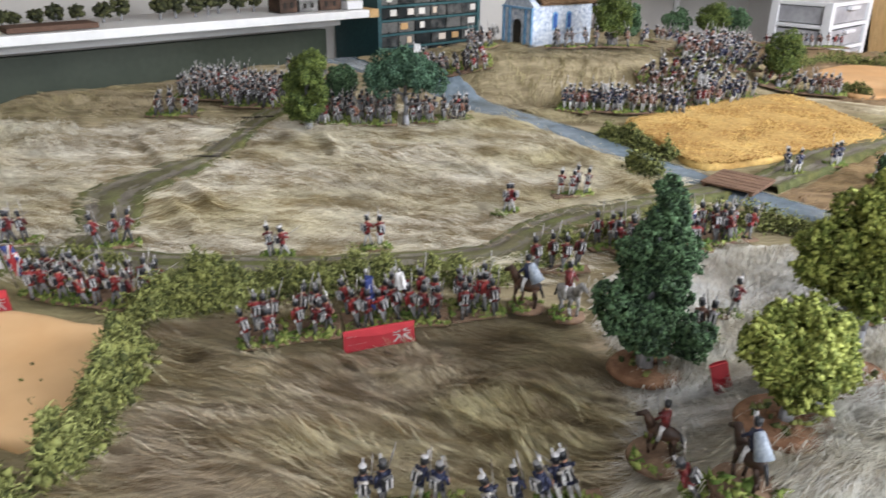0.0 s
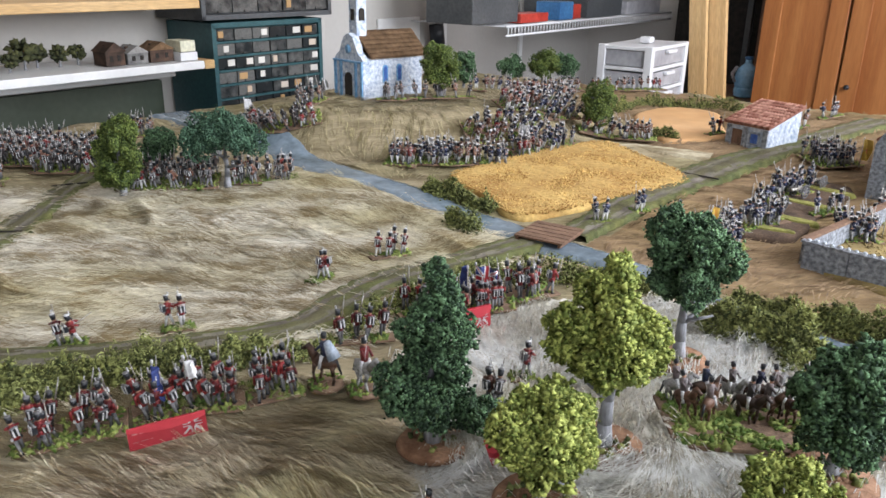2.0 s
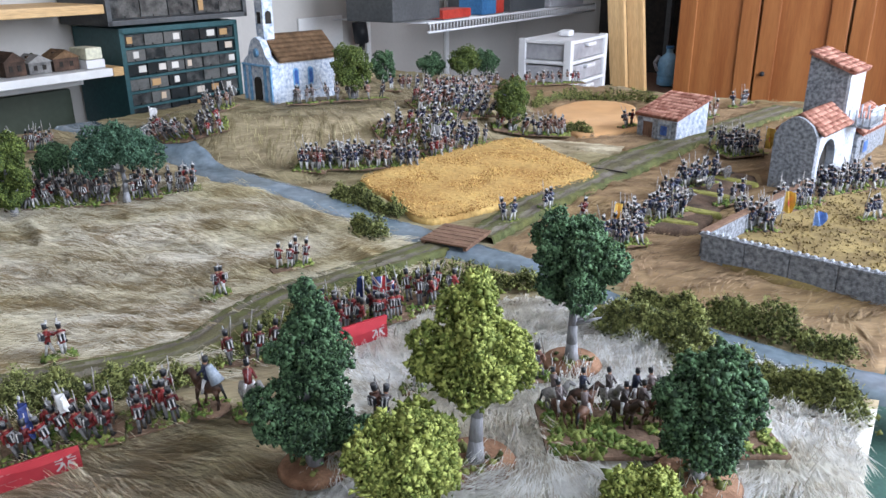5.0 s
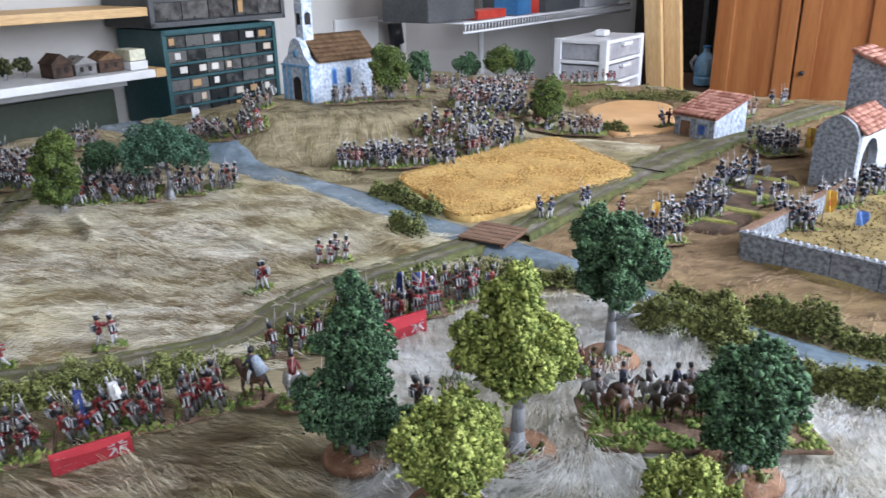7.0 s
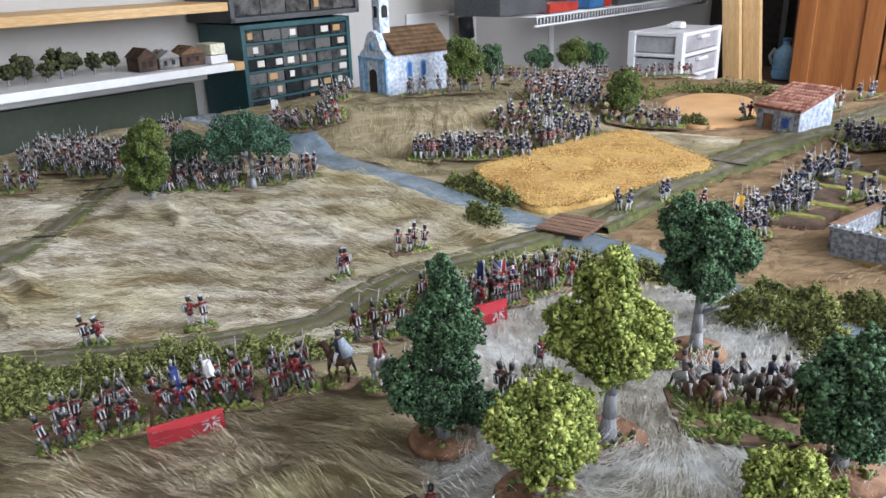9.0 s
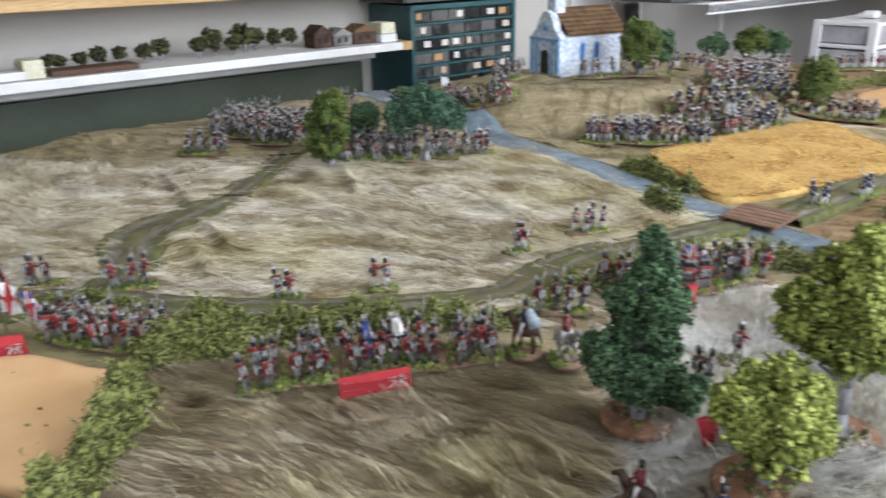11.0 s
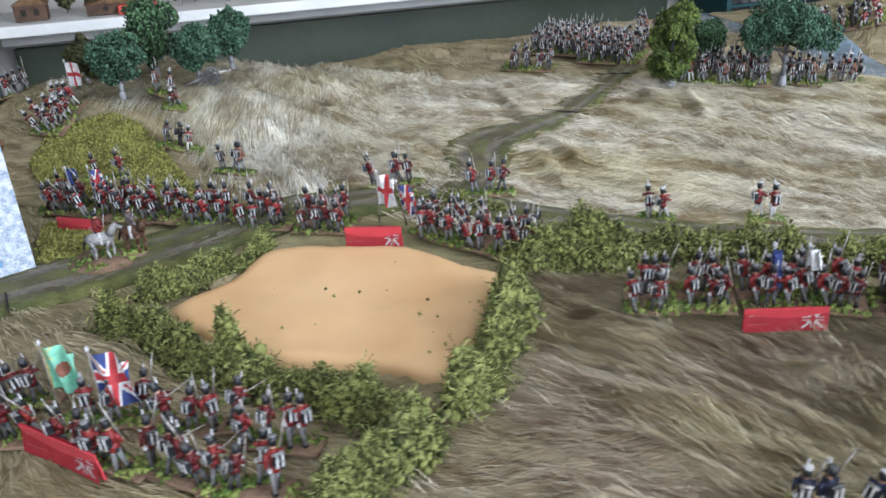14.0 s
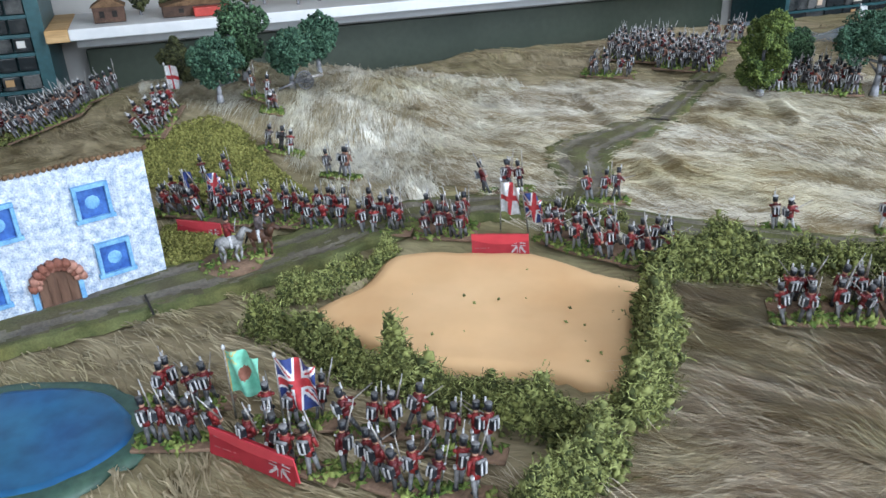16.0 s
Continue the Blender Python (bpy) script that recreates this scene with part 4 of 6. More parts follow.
hedge([(0.53, 0.845), (0.543, 0.825), (0.576, 0.785), (0.599, 0.762), (0.62, 0.73), (0.655, 0.69)], 0.030, 0.026, HG + "along the far bank of the stream", 400, 11, 800)
hedge([(0.516, 0.715), (0.541, 0.692), (0.556, 0.663), (0.575, 0.640), (0.592, 0.608)], 0.044, 0.032, HG + "yellowing along the stream", 460, 12, 1200)
hedge([(0.262, 1.232), (0.295, 1.200), (0.335, 1.155)], 0.040, 0.026, HG + "between river and wheat", 280, 13, 300)
hedge([(0.272, 1.106), (0.285, 1.096), (0.302, 1.086)], 0.034, 0.024, HG + "clump on the river bank", 160, 14, 200)
hedge([(0.730, 1.76), (0.80, 1.82), (0.88, 1.84), (0.96, 1.79), (1.0, 1.72)], 0.040, 0.026, HG + "behind the orange field", 380, 15, 200)
hedge([(0.705, 1.53), (0.722, 1.505), (0.74, 1.48)], 0.024, 0.020, HG + "clump at the orange field", 140, 16, 100)
hedge([(-0.35, 0.79), (-0.29, 0.80), (-0.235, 0.79)], 0.020, 0.016, HG + "small clump at the crossroads", 160, 17, 300)
hedge([(-1.16, 0.74), (-1.06, 0.78), (-0.97, 0.84)], 0.030, 0.016, HG + "low scrub below the column", 240, 18, 300)


def scatter(name, loop, count, size, material, label, lift, seed):
    rng = np.random.default_rng(seed)
    xs, ys = [p[0] for p in loop], [p[1] for p in loop]
    px, py = rng.uniform(min(xs), max(xs), count * 2), rng.uniform(min(ys), max(ys), count * 2)
    ok = inside(px, py, [Vector(p) for p in smooth_loop(loop)])
    px, py = px[ok], py[ok]
    c = np.stack([px, py, TOP + ground(px, py) + lift], 1)
    ob = clumps(name, c, size * rng.uniform(0.5, 1.4, len(c)), material, None, rng, rag=0.6)
    return tagged(ob, label, "crop", "", "stuff")


scatter("crop_tufts", [(-0.746, 0.856), (-0.790, 0.815), (-0.80, 0.770), (-0.74, 0.735), (-0.66, 0.735), (-0.543, 0.750), (-0.60, 0.795), (-0.68, 0.845)], 4200, 0.0017, "bean", "yellow-green leafy crop flock on the hillside", 0.005, 1)
scatter("crop_tufts", [(-0.605, 0.600), (-0.66, 0.66), (-0.62, 0.672), (-0.575, 0.664), (-0.572, 0.63), (-0.585, 0.608)], 800, 0.0017, "bean", "yellow-green leafy crop flock beside the house", 0.009, 2)
scatter("wheat_tufts", [(0.30, 1.289), (0.335, 1.20), (0.373, 1.125), (0.52, 1.178), (0.659, 1.244), (0.632, 1.35), (0.597, 1.457), (0.53, 1.43), (0.458, 1.395), (0.38, 1.34)], 9000, 0.0013, "wheat_stalk", "coarse golden wheat matting tufts", 0.0076, 3)
scatter("field_debris", [(-0.40, 0.57), (-0.38, 0.68), (-0.22, 0.69), (-0.20, 0.58), (-0.3, 0.55)], 9, 0.0013, "hedge", "scattered crumbs of green-brown flock on the cloth", 0.010, 4)
scatter("courtyard_scrub", [(0.70, 0.945), (0.78, 0.82), (0.98, 0.87), (1.14, 1.02), (1.06, 1.12), (0.88, 1.06)], 1800, 0.0015, "yard", "patchy green scrub in the courtyard", 0.006, 5)


def seam(name, a, b, label):
    d = Vector((b[0] - a[0], b[1] - a[1]))
    bm = bmesh.new()
    box(bm, 0, d.length, -0.0008, 0.0008, -0.001, 0.0008)
    ob = part(name, bm, "doordark")
    ob.matrix_world = pose(a[0], a[1], gz((a[0] + b[0]) / 2, (a[1] + b[1]) / 2) + 0.0078, 0, 0, math.degrees(math.atan2(d.y, d.x)))
    tagged(ob, label, "road joint", "", "structure")


seam("road_joint", (-0.295, 1.118), (-0.247, 1.118), "dark joint between two road sections")
seam("road_joint", (-0.258, 1.262), (-0.214, 1.276), "dark joint between two road sections")
seam("road_joint", (-0.575, 0.545), (-0.545, 0.523), "dark joint between two road sections")
seam("road_joint", (0.655, 1.285), (0.70, 1.232), "dark joint between two road sections")


# ---- buildings ----
def arch(bm, x0, x1, y, z0, h, depth, mi, seg=8):
    """A solid arched panel standing at y, facing -y."""
    r = (x1 - x0) / 2
    c = (x0 + x1) / 2
    out = [(x0, z0), (x1, z0)] + [(c + r * math.cos(math.pi * k / seg), z0 + h - r + r * math.sin(math.pi * k / seg)) for k in range(seg + 1)]
    a = [bm.verts.new((px, y, pz)) for px, pz in out]
    b = [bm.verts.new((px, y + depth, pz)) for px, pz in out]
    fs = [bm.faces.new(a), bm.faces.new(b[::-1])]
    for k in range(len(out)):
        j = (k + 1) % len(out)
        fs.append(bm.faces.new((a[j], a[k], b[k], b[j])))
    for f in fs:
        f.material_index = mi


def prism(bm, outline, y0, y1, mi=0):
    """An outline in x, z drawn out from y0 to y1."""
    a = [bm.verts.new((p[0], y0, p[1])) for p in outline]
    b = [bm.verts.new((p[0], y1, p[1])) for p in outline]
    fs = [bm.faces.new(a), bm.faces.new(b[::-1])]
    for k in range(len(outline)):
        j = (k + 1) % len(outline)
        fs.append(bm.faces.new((a[j], a[k], b[k], b[j])))
    for f in fs:
        f.material_index = mi
    bmesh.ops.recalc_face_normals(bm, faces=fs)


def tiles(parent, p0, along, down, cols, rows, r, material, name="roof_tiles"):
    """Rows of half-round tiles over a roof slope, each a small tapered barrel."""
    bm = bmesh.new()
    p0, along, down = Vector(p0), Vector(along), Vector(down)
    nrm = along.cross(down).normalized()
    if nrm.z < 0:
        nrm = -nrm
    rng = random.Random(len(parent.name) + cols)
    for i in range(cols):
        for j in range(rows):
            s = p0 + along * ((i + 0.5) / cols) + down * (j / rows) + nrm * (r * 0.25 + rng.uniform(0, r * 0.2))
            e = s + down * (1.12 / rows) + nrm * (r * 0.3)
            tube(bm, s, e, r * 0.85, r, 6)
    return part(name, bm, material, parent, "rounded clay roof tiles")


# tall blue-washed house
house = thing("model_house", "blue-washed two-storey model house with a brown arched door", "model house", pose(-0.594, 0.591, gz(-0.6, 0.56) - 0.004, 0, 0, -116.5 + 180) @ pose(-0.165, 0, 0), "model buildings")
bm = bmesh.new()
prism(bm, [(0.0, 0.0), (0.095, 0.0), (0.095, 0.070), (0.0, 0.122)], 0.0, 0.165)
bmesh.ops.transform(bm, matrix=Matrix(((0, 1, 0, 0), (1, 0, 0, 0), (0, 0, 1, 0), (0, 0, 0, 1))), verts=bm.verts)
bmesh.ops.recalc_face_normals(bm, faces=bm.faces)
part("wall", bm, "bluewash", house, "mottled blue-white plaster walls")
tiles(house, (-0.004, -0.003, 0.1225), (0.173, 0, 0), (0, 0.104, -0.056), 38, 6, 0.0024, "tile_brown")
for cx, cz in ((0.048, 0.088), (0.118, 0.088), (0.125, 0.037), (0.028, 0.037)):
    bm = bmesh.new()
    for a, b, c, d in ((cx - 0.014, cx + 0.014, cz + 0.012, cz + 0.0155), (cx - 0.0155, cx + 0.0155, cz - 0.0155, cz - 0.012), (cx - 0.014, cx - 0.011, cz - 0.012, cz + 0.012), (cx + 0.011, cx + 0.014, cz - 0.012, cz + 0.012)):
        box(bm, a, b, -0.0045, 0.001, c, d, 0, 0.0004)
    win = part("window", bm, "bluetrim", house, "pale blue painted window frame")
    bm = bmesh.new()
    box(bm, cx - 0.011, cx + 0.011, -0.0015, 0.001, cz - 0.012, cz + 0.012)
    # flattened pale blue ball paints a reflection onto the pane
    ball(bm, (cx, -0.0012, cz), 0.0065, 1, 2, (1, 0.12, 1))
    part("pane", bm, ["bluepane", "bluetrim"], win, "deep blue painted pane with a pale disc as painted reflection")
bm = bmesh.new()
arch(bm, 0.063, 0.093, -0.002, 0, 0.042, 0.004, 0)
for k in range(1, 4):
    box(bm, 0.063 + k * 0.0075 - 0.0003, 0.063 + k * 0.0075 + 0.0003, -0.003, -0.002, 0.002, 0.034)
part("door", bm, "doorwood", house, "brown planked door with an arched top")
for x in (0.0595, 0.0945):
    bm = bmesh.new()
    box(bm, x - 0.002, x + 0.002, -0.004, 0.001, 0, 0.028, 0, 0.0004)
    part("door_post", bm, "bluetrim", house)
bm = bmesh.new()
for k in range(10):
    a = math.pi * (k + 0.5) / 10
    c = Vector((0.078 + math.cos(a) * 0.019, -0.004, 0.028 + math.sin(a) * 0.019))
    tube(bm, c + Vector((0, -0.004, 0)), c + Vector((0, 0.005, 0)), 0.0034, 0.0034, 6)
    c = Vector((0.078 + math.cos(a) * 0.015, -0.004, 0.028 + math.sin(a) * 0.015))
    tube(bm, c + Vector((0, -0.002, 0)), c + Vector((0, 0.005, 0)), 0.0028, 0.0028, 6)
part("door_canopy", bm, "tile_red", house, "arched canopy of red clay tiles")

# church: x along the nave, front gable at x = 0
church = thing("model_church", "blue-grey model church with bell tower and brown roof", "model church", pose(0.189, 1.613, gz(0.2, 1.64) - 0.003, 0, 0, 34), "model buildings")
bm = bmesh.new()
box(bm, 0.006, 0.135, 0.0, 0.083, 0, 0.076, 0, 0.0012)
part("nave_wall", bm, "bluewash", church, "mottled blue-white plaster nave")
bm = bmesh.new()
out = [(-0.004, 0), (0.087, 0), (0.087, 0.070), (0.080, 0.078), (0.070, 0.084), (0.064, 0.098), (0.055, 0.112), (0.0415, 0.118), (0.028, 0.112), (0.019, 0.098), (0.013, 0.084), (0.003, 0.078), (-0.004, 0.070)]
prism(bm, out, -0.008, 0.006)
bmesh.ops.transform(bm, matrix=Matrix(((0, 1, 0, 0), (1, 0, 0, 0), (0, 0, 1, 0), (0, 0, 0, 1))), verts=bm.verts)
bmesh.ops.recalc_face_normals(bm, faces=bm.faces)
part("front_gable", bm, "bluewash", church, "curved blue-washed front gable")
for y in (0.0, 0.018, 0.065, 0.083):
    bm = bmesh.new()
    box(bm, -0.011, -0.008, y - 0.003, y + 0.003, 0, 0.066, 0, 0.0005)
    part("pilaster", bm, "bluetrim", church, "pale blue pilaster")
bm = bmesh.new()
box(bm, -0.012, -0.008, -0.004, 0.087, 0.0665, 0.070, 0, 0.0005)
part("cornice", bm, "bluetrim", church, "pale blue cornice")
bm = bmesh.new()
tube(bm, (-0.0095, 0.0415, 0.090), (-0.0075, 0.0415, 0.090), 0.008, 0.008, 14)
part("relief_roundel", bm, "bluetrim", church, "blue-grey relief on the gable")
bm = bmesh.new()
arch(bm, 0.031, 0.052, -0.003, 0, 0.048, 0.004, 0)
bmesh.ops.transform(bm, matrix=Matrix.Translation((-0.0075, 0, 0)) @ Matrix(((0, 1, 0, 0), (1, 0, 0, 0), (0, 0, 1, 0), (0, 0, 0, 1))), verts=bm.verts)
bmesh.ops.recalc_face_normals(bm, faces=bm.faces)
part("door", bm, "doordark", church, "dark brown arched church door")
bm = bmesh.new()
prism(bm, [(-0.006, 0.074), (0.0415, 0.116), (0.089, 0.074), (0.089, 0.078), (0.0415, 0.121), (-0.006, 0.078)], 0.008, 0.142)
bmesh.ops.transform(bm, matrix=Matrix(((0, 1, 0, 0), (1, 0, 0, 0), (0, 0, 1, 0), (0, 0, 0, 1))), verts=bm.verts)
bmesh.ops.recalc_face_normals(bm, faces=bm.faces)
part("roof", bm, "tile_brown", church, "dull brown thatched-looking roof")
for s, y1 in ((-1, -0.0475), (1, 0.0475)):
    tiles(church, (0.008, 0.0415, 0.120), (0.134, 0, 0), (0, y1, -0.043), 34, 6, 0.0021, "tile_brown")
bm = bmesh.new()
box(bm, 0.004, 0.026, 0.030, 0.054, 0.09, 0.190, 0, 0.001)
tower = part("bell_tower", bm, "bluewash", church, "slim blue-white bell tower")
# near-black panels on the solid tower paint the shade of its bell openings
for z in (0.140,):
    bm = bmesh.new()
    arch(bm, 0.009, 0.021, 0.0285, z, 0.022, 0.002, 0)
    part("bell_opening", bm, "doordark", tower)
    bm = bmesh.new()
    box(bm, 0.003, 0.0045, 0.037, 0.047, z, z + 0.020)
    part("bell_opening", bm, "doordark", tower)
bm = bmesh.new()
box(bm, 0.002, 0.028, 0.028, 0.056, 0.190, 0.194, 0, 0.001)
prism(bm, [(0.003, 0.194), (0.027, 0.194), (0.015, 0.214)], 0.030, 0.054)
part("spire", bm, "bluewash", tower)
for x in (0.045, 0.078):
    bm = bmesh.new()
    arch(bm, x - 0.006, x + 0.006, -0.0015, 0.030, 0.032, 0.002, 0)
    w = part("window", bm, "bluetrim", church, "blue arched window surround")
    bm = bmesh.new()
    arch(bm, x - 0.0038, x + 0.0038, -0.0022, 0.033, 0.026, 0.002, 0)
    part("pane", bm, "bluepane", w)

# small hut with a single-pitch roof: x along its door front
hut = thing("model_hut", "small stone model hut with a red tiled roof", "model hut", pose(0.825, 1.460, gz(0.86, 1.42) - 0.003, 0, 0, -64.4), "model buildings")
bm = bmesh.new()
prism(bm, [(0.0, 0.0), (0.088, 0.0), (0.088, 0.066), (0.0, 0.040)], 0.0, 0.083)
bmesh.ops.transform(bm, matrix=Matrix(((0, 1, 0, 0), (1, 0, 0, 0), (0, 0, 1, 0), (0, 0, 0, 1))), verts=bm.verts)
bmesh.ops.recalc_face_normals(bm, faces=bm.faces)
part("wall", bm, "bluewash", hut, "blue-white plaster walls")
for a, b in ((0.0, 0.010), (0.034, 0.044), (0.073, 0.083)):
    bm = bmesh.new()
    box(bm, a, b, -0.002, 0.001, 0, 0.038, 0, 0.0005)
    part("stone_pier", bm, "stone", hut, "grey stone pier")
bm = bmesh.new()
prism(bm, [(-0.005, 0.0405), (0.093, 0.0695), (0.093, 0.0725), (-0.005, 0.0435)], -0.004, 0.087)
bmesh.ops.transform(bm, matrix=Matrix(((0, 1, 0, 0), (1, 0, 0, 0), (0, 0, 1, 0), (0, 0, 0, 1))), verts=bm.verts)
bmesh.ops.recalc_face_normals(bm, faces=bm.faces)
part("roof", bm, "tile_red", hut, "red roof deck")
tiles(hut, (-0.004, 0.093, 0.0725), (0.091, 0, 0), (0, -0.098, -0.029), 15, 9, 0.0028, "tile_red")
bm = bmesh.new()
box(bm, 0.012, 0.032, -0.001, 0.001, 0, 0.032)
part("door", bm, "doorwood", hut, "brown wooden door")
bm = bmesh.new()
box(bm, 0.049, 0.068, -0.003, 0.001, 0.010, 0.032, 0, 0.0005)
w = part("window", bm, "stone", hut, "grey window frame")
bm = bmesh.new()
box(bm, 0.052, 0.065, -0.0035, -0.002, 0.013, 0.029)
part("pane", bm, "bluepane", w)

# gatehouse: x along the white front, grey gable at x = 0
gate = thing("model_gatehouse", "white and grey stone model gatehouse with arch and tower", "model gatehouse", pose(0.928, 1.115, gz(0.95, 1.15) - 0.004, 0, 0, 34.5), "model buildings")
bm = bmesh.new()
prism(bm, [(0.0, 0.0), (0.060, 0.0), (0.060, 0.088), (0.052, 0.104), (0.040, 0.113), (0.030, 0.116), (0.020, 0.113), (0.008, 0.104), (0.0, 0.088)], 0.0, 0.014)
bmesh.ops.transform(bm, matrix=Matrix(((0, 1, 0, 0), (1, 0, 0, 0), (0, 0, 1, 0), (0, 0, 0, 1))), verts=bm.verts)
bmesh.ops.recalc_face_normals(bm, faces=bm.faces)
part("gable_wall", bm, "stone", gate, "dark grey stone gable with a rounded top")
bm = bmesh.new()
box(bm, 0.014, 0.022, 0.0, 0.060, 0, 0.092)
box(bm, 0.092, 0.130, 0.0, 0.060, 0, 0.092)
seg = 12
cx, r, spring = 0.057, 0.035, 0.044
ot = [(0.022, 0.092), (0.022, spring)] + [(cx - r * math.cos(math.pi * k / seg), spring + r * math.sin(math.pi * k / seg)) for k in range(1, seg)] + [(0.092, spring), (0.092, 0.092)]
prism(bm, ot, 0.0, 0.060)
part("front_wall", bm, "plaster", gate, "white plastered front with an archway")
# near-black panel just inside the arch stands in for the shade of the passage
bm = bmesh.new()
box(bm, 0.020, 0.094, 0.012, 0.016, 0, 0.085)
part("passage_back", bm, "doordark", gate, "near-black panel standing in for the passage's shade")
bm = bmesh.new()
prism(bm, [(-0.004, 0.090), (0.030, 0.116), (0.064, 0.090), (0.064, 0.094), (0.030, 0.120), (-0.004, 0.094)], 0.012, 0.132)
bmesh.ops.transform(bm, matrix=Matrix(((0, 1, 0, 0), (1, 0, 0, 0), (0, 0, 1, 0), (0, 0, 0, 1))), verts=bm.verts)
bmesh.ops.recalc_face_normals(bm, faces=bm.faces)
part("roof", bm, "tile_red", gate, "weathered pink-red tiled roof")
tiles(gate, (0.006, 0.030, 0.119), (0.124, 0, 0), (0, -0.036, -0.028), 16, 6, 0.0036, "tile_red")
bm = bmesh.new()
prism(bm, [(0.010, 0.0), (0.068, 0.0), (0.068, 0.188), (0.010, 0.166)], 0.130, 0.200)
bmesh.ops.transform(bm, matrix=Matrix(((0, 1, 0, 0), (1, 0, 0, 0), (0, 0, 1, 0), (0, 0, 0, 1))), verts=bm.verts)
bmesh.ops.recalc_face_normals(bm, faces=bm.faces)
tw = part("tower", bm, "stone", gate, "grey stone upper tower")
bm = bmesh.new()
box(bm, 0.131, 0.201, 0.006, 0.010, 0, 0.164)
part("white_face", bm, "plaster", tw, "white plastered tower face")
bm = bmesh.new()
prism(bm, [(0.002, 0.1635), (0.071, 0.1895), (0.071, 0.1925), (0.002, 0.1665)], 0.127, 0.204)
bmesh.ops.transform(bm, matrix=Matrix(((0, 1, 0, 0), (1, 0, 0, 0), (0, 0, 1, 0), (0, 0, 0, 1))), verts=bm.verts)
bmesh.ops.recalc_face_normals(bm, faces=bm.faces)
part("tower_roof", bm, "tile_red", tw, "sloping red tiled tower roof")
tiles(gate, (0.127, 0.071, 0.1925), (0.077, 0, 0), (0, -0.069, -0.026), 11, 7, 0.0034, "tile_red", "tower_tiles")
bm = bmesh.new()
box(bm, 0.130, 0.196, -0.032, 0.010, 0.086, 0.090)
bal = part("balcony", bm, "stone", gate, "balcony slab on the tower")
for k in range(8):
    bm = bmesh.new()
    tube(bm, (0.132 + k * 0.0088, -0.030, 0.090), (0.132 + k * 0.0088, -0.030, 0.112), 0.0014, 0.0014, 6)
    part("baluster", bm, "plaster", bal)
for x in (0.132, 0.1936):
    for k in range(1, 4):
        bm = bmesh.new()
        tube(bm, (x, -0.030 + k * 0.010, 0.090), (x, -0.030 + k * 0.010, 0.112), 0.0014, 0.0014, 6)
        part("baluster", bm, "plaster", bal)
bm = bmesh.new()
box(bm, 0.130, 0.196, -0.032, -0.028, 0.112, 0.115, 0, 0.0005)
part("handrail", bm, "plaster", bal, "white balcony rail")
bm = bmesh.new()
box(bm, 0.202, 0.360, 0.000, 0.070, 0, 0.062, 0, 0.001)
wing = part("wing", bm, "stone", gate, "low grey stone wing")
bm = bmesh.new()
box(bm, 0.224, 0.252, -0.003, 0.001, 0.026, 0.050, 0, 0.0005)
part("window", bm, "stone", wing)
bm = bmesh.new()
box(bm, 0.228, 0.248, -0.0038, -0.002, 0.029, 0.047)
part("pane", bm, "bluepane", wing, "deep blue painted pane")
bm = bmesh.new()
prism(bm, [(-0.006, 0.060), (0.035, 0.086), (0.076, 0.060), (0.076, 0.064), (0.035, 0.090), (-0.006, 0.064)], 0.203, 0.365)
bmesh.ops.transform(bm, matrix=Matrix(((0, 1, 0, 0), (1, 0, 0, 0), (0, 0, 1, 0), (0, 0, 0, 1))), verts=bm.verts)
bmesh.ops.recalc_face_normals(bm, faces=bm.faces)
part("wing_roof", bm, "tile_red", wing)
tiles(gate, (0.203, 0.035, 0.090), (0.160, 0, 0), (0, -0.041, -0.026), 22, 5, 0.0036, "tile_red", "wing_tiles")


def wall_run(a, b, h, label, studs):
    d = Vector((b[0] - a[0], b[1] - a[1]))
    w = thing("courtyard_wall", label, "model wall", pose(a[0], a[1], gz(*a) - 0.003, 0, 0, math.degrees(math.atan2(d.y, d.x))), "courtyard walls")
    n = max(2, round(d.length / 0.055))
    L = d.length / n
    for k in range(n):
        bm = bmesh.new()
        box(bm, k * L + 0.0004, (k + 1) * L - 0.0004, -0.004, 0.004, 0, h, 0, 0.0008)
        part("wall_section", bm, "stone", w)
    bm = bmesh.new()
    box(bm, -0.004, d.length, -0.005, 0.005, h - 0.001, h + 0.002, 0, 0.0008)
    part("coping", bm, "stone" if studs else "planks", w)
    if studs:
        m = int(d.length / 0.0085)
        for k in range(m):
            ob = new("coping_stone", STUD)
            ob.parent = w
            ob.matrix_basis = pose(0.004 + k * 0.0085, random.uniform(-0.001, 0.001), h + 0.002)
    return w


bm = bmesh.new()
ball(bm, (0, 0, 0.001), 0.0027, 0, 1, (1, 1, 0.8))
STUD = mesh_of("coping_stone", bm, "plaster")
wall_run((0.660, 0.942), (0.774, 0.780), 0.033, "weathered grey stone courtyard wall topped with white stones", True)
wall_run((0.778, 0.776), (0.86, 0.66), 0.033, "weathered grey stone courtyard wall topped with white stones", True)
wall_run((0.664, 0.948), (0.922, 1.112), 0.033, "weathered grey courtyard wall running to the gatehouse", False)

# bridge over the river: deck of planks on two beams
bridge = thing("model_bridge", "low red-brown plank bridge over the river", "model bridge", pose(0.390, 1.053, gz(0.39, 1.053) + 0.006, 0, 0, 50), "model buildings")
bm = bmesh.new()
for y in (-0.028, 0.028):
    box(bm, -0.034, 0.034, y - 0.002, y + 0.002, 0.0, 0.004)
part("beam", bm, "doorwood", bridge)
for k in range(11):
    bm = bmesh.new()
    box(bm, -0.034 + k * 0.0062, -0.0284 + k * 0.0062, -0.032, 0.032, 0.004, 0.0062 + 0.0003 * (k % 2), 0, 0.0002)
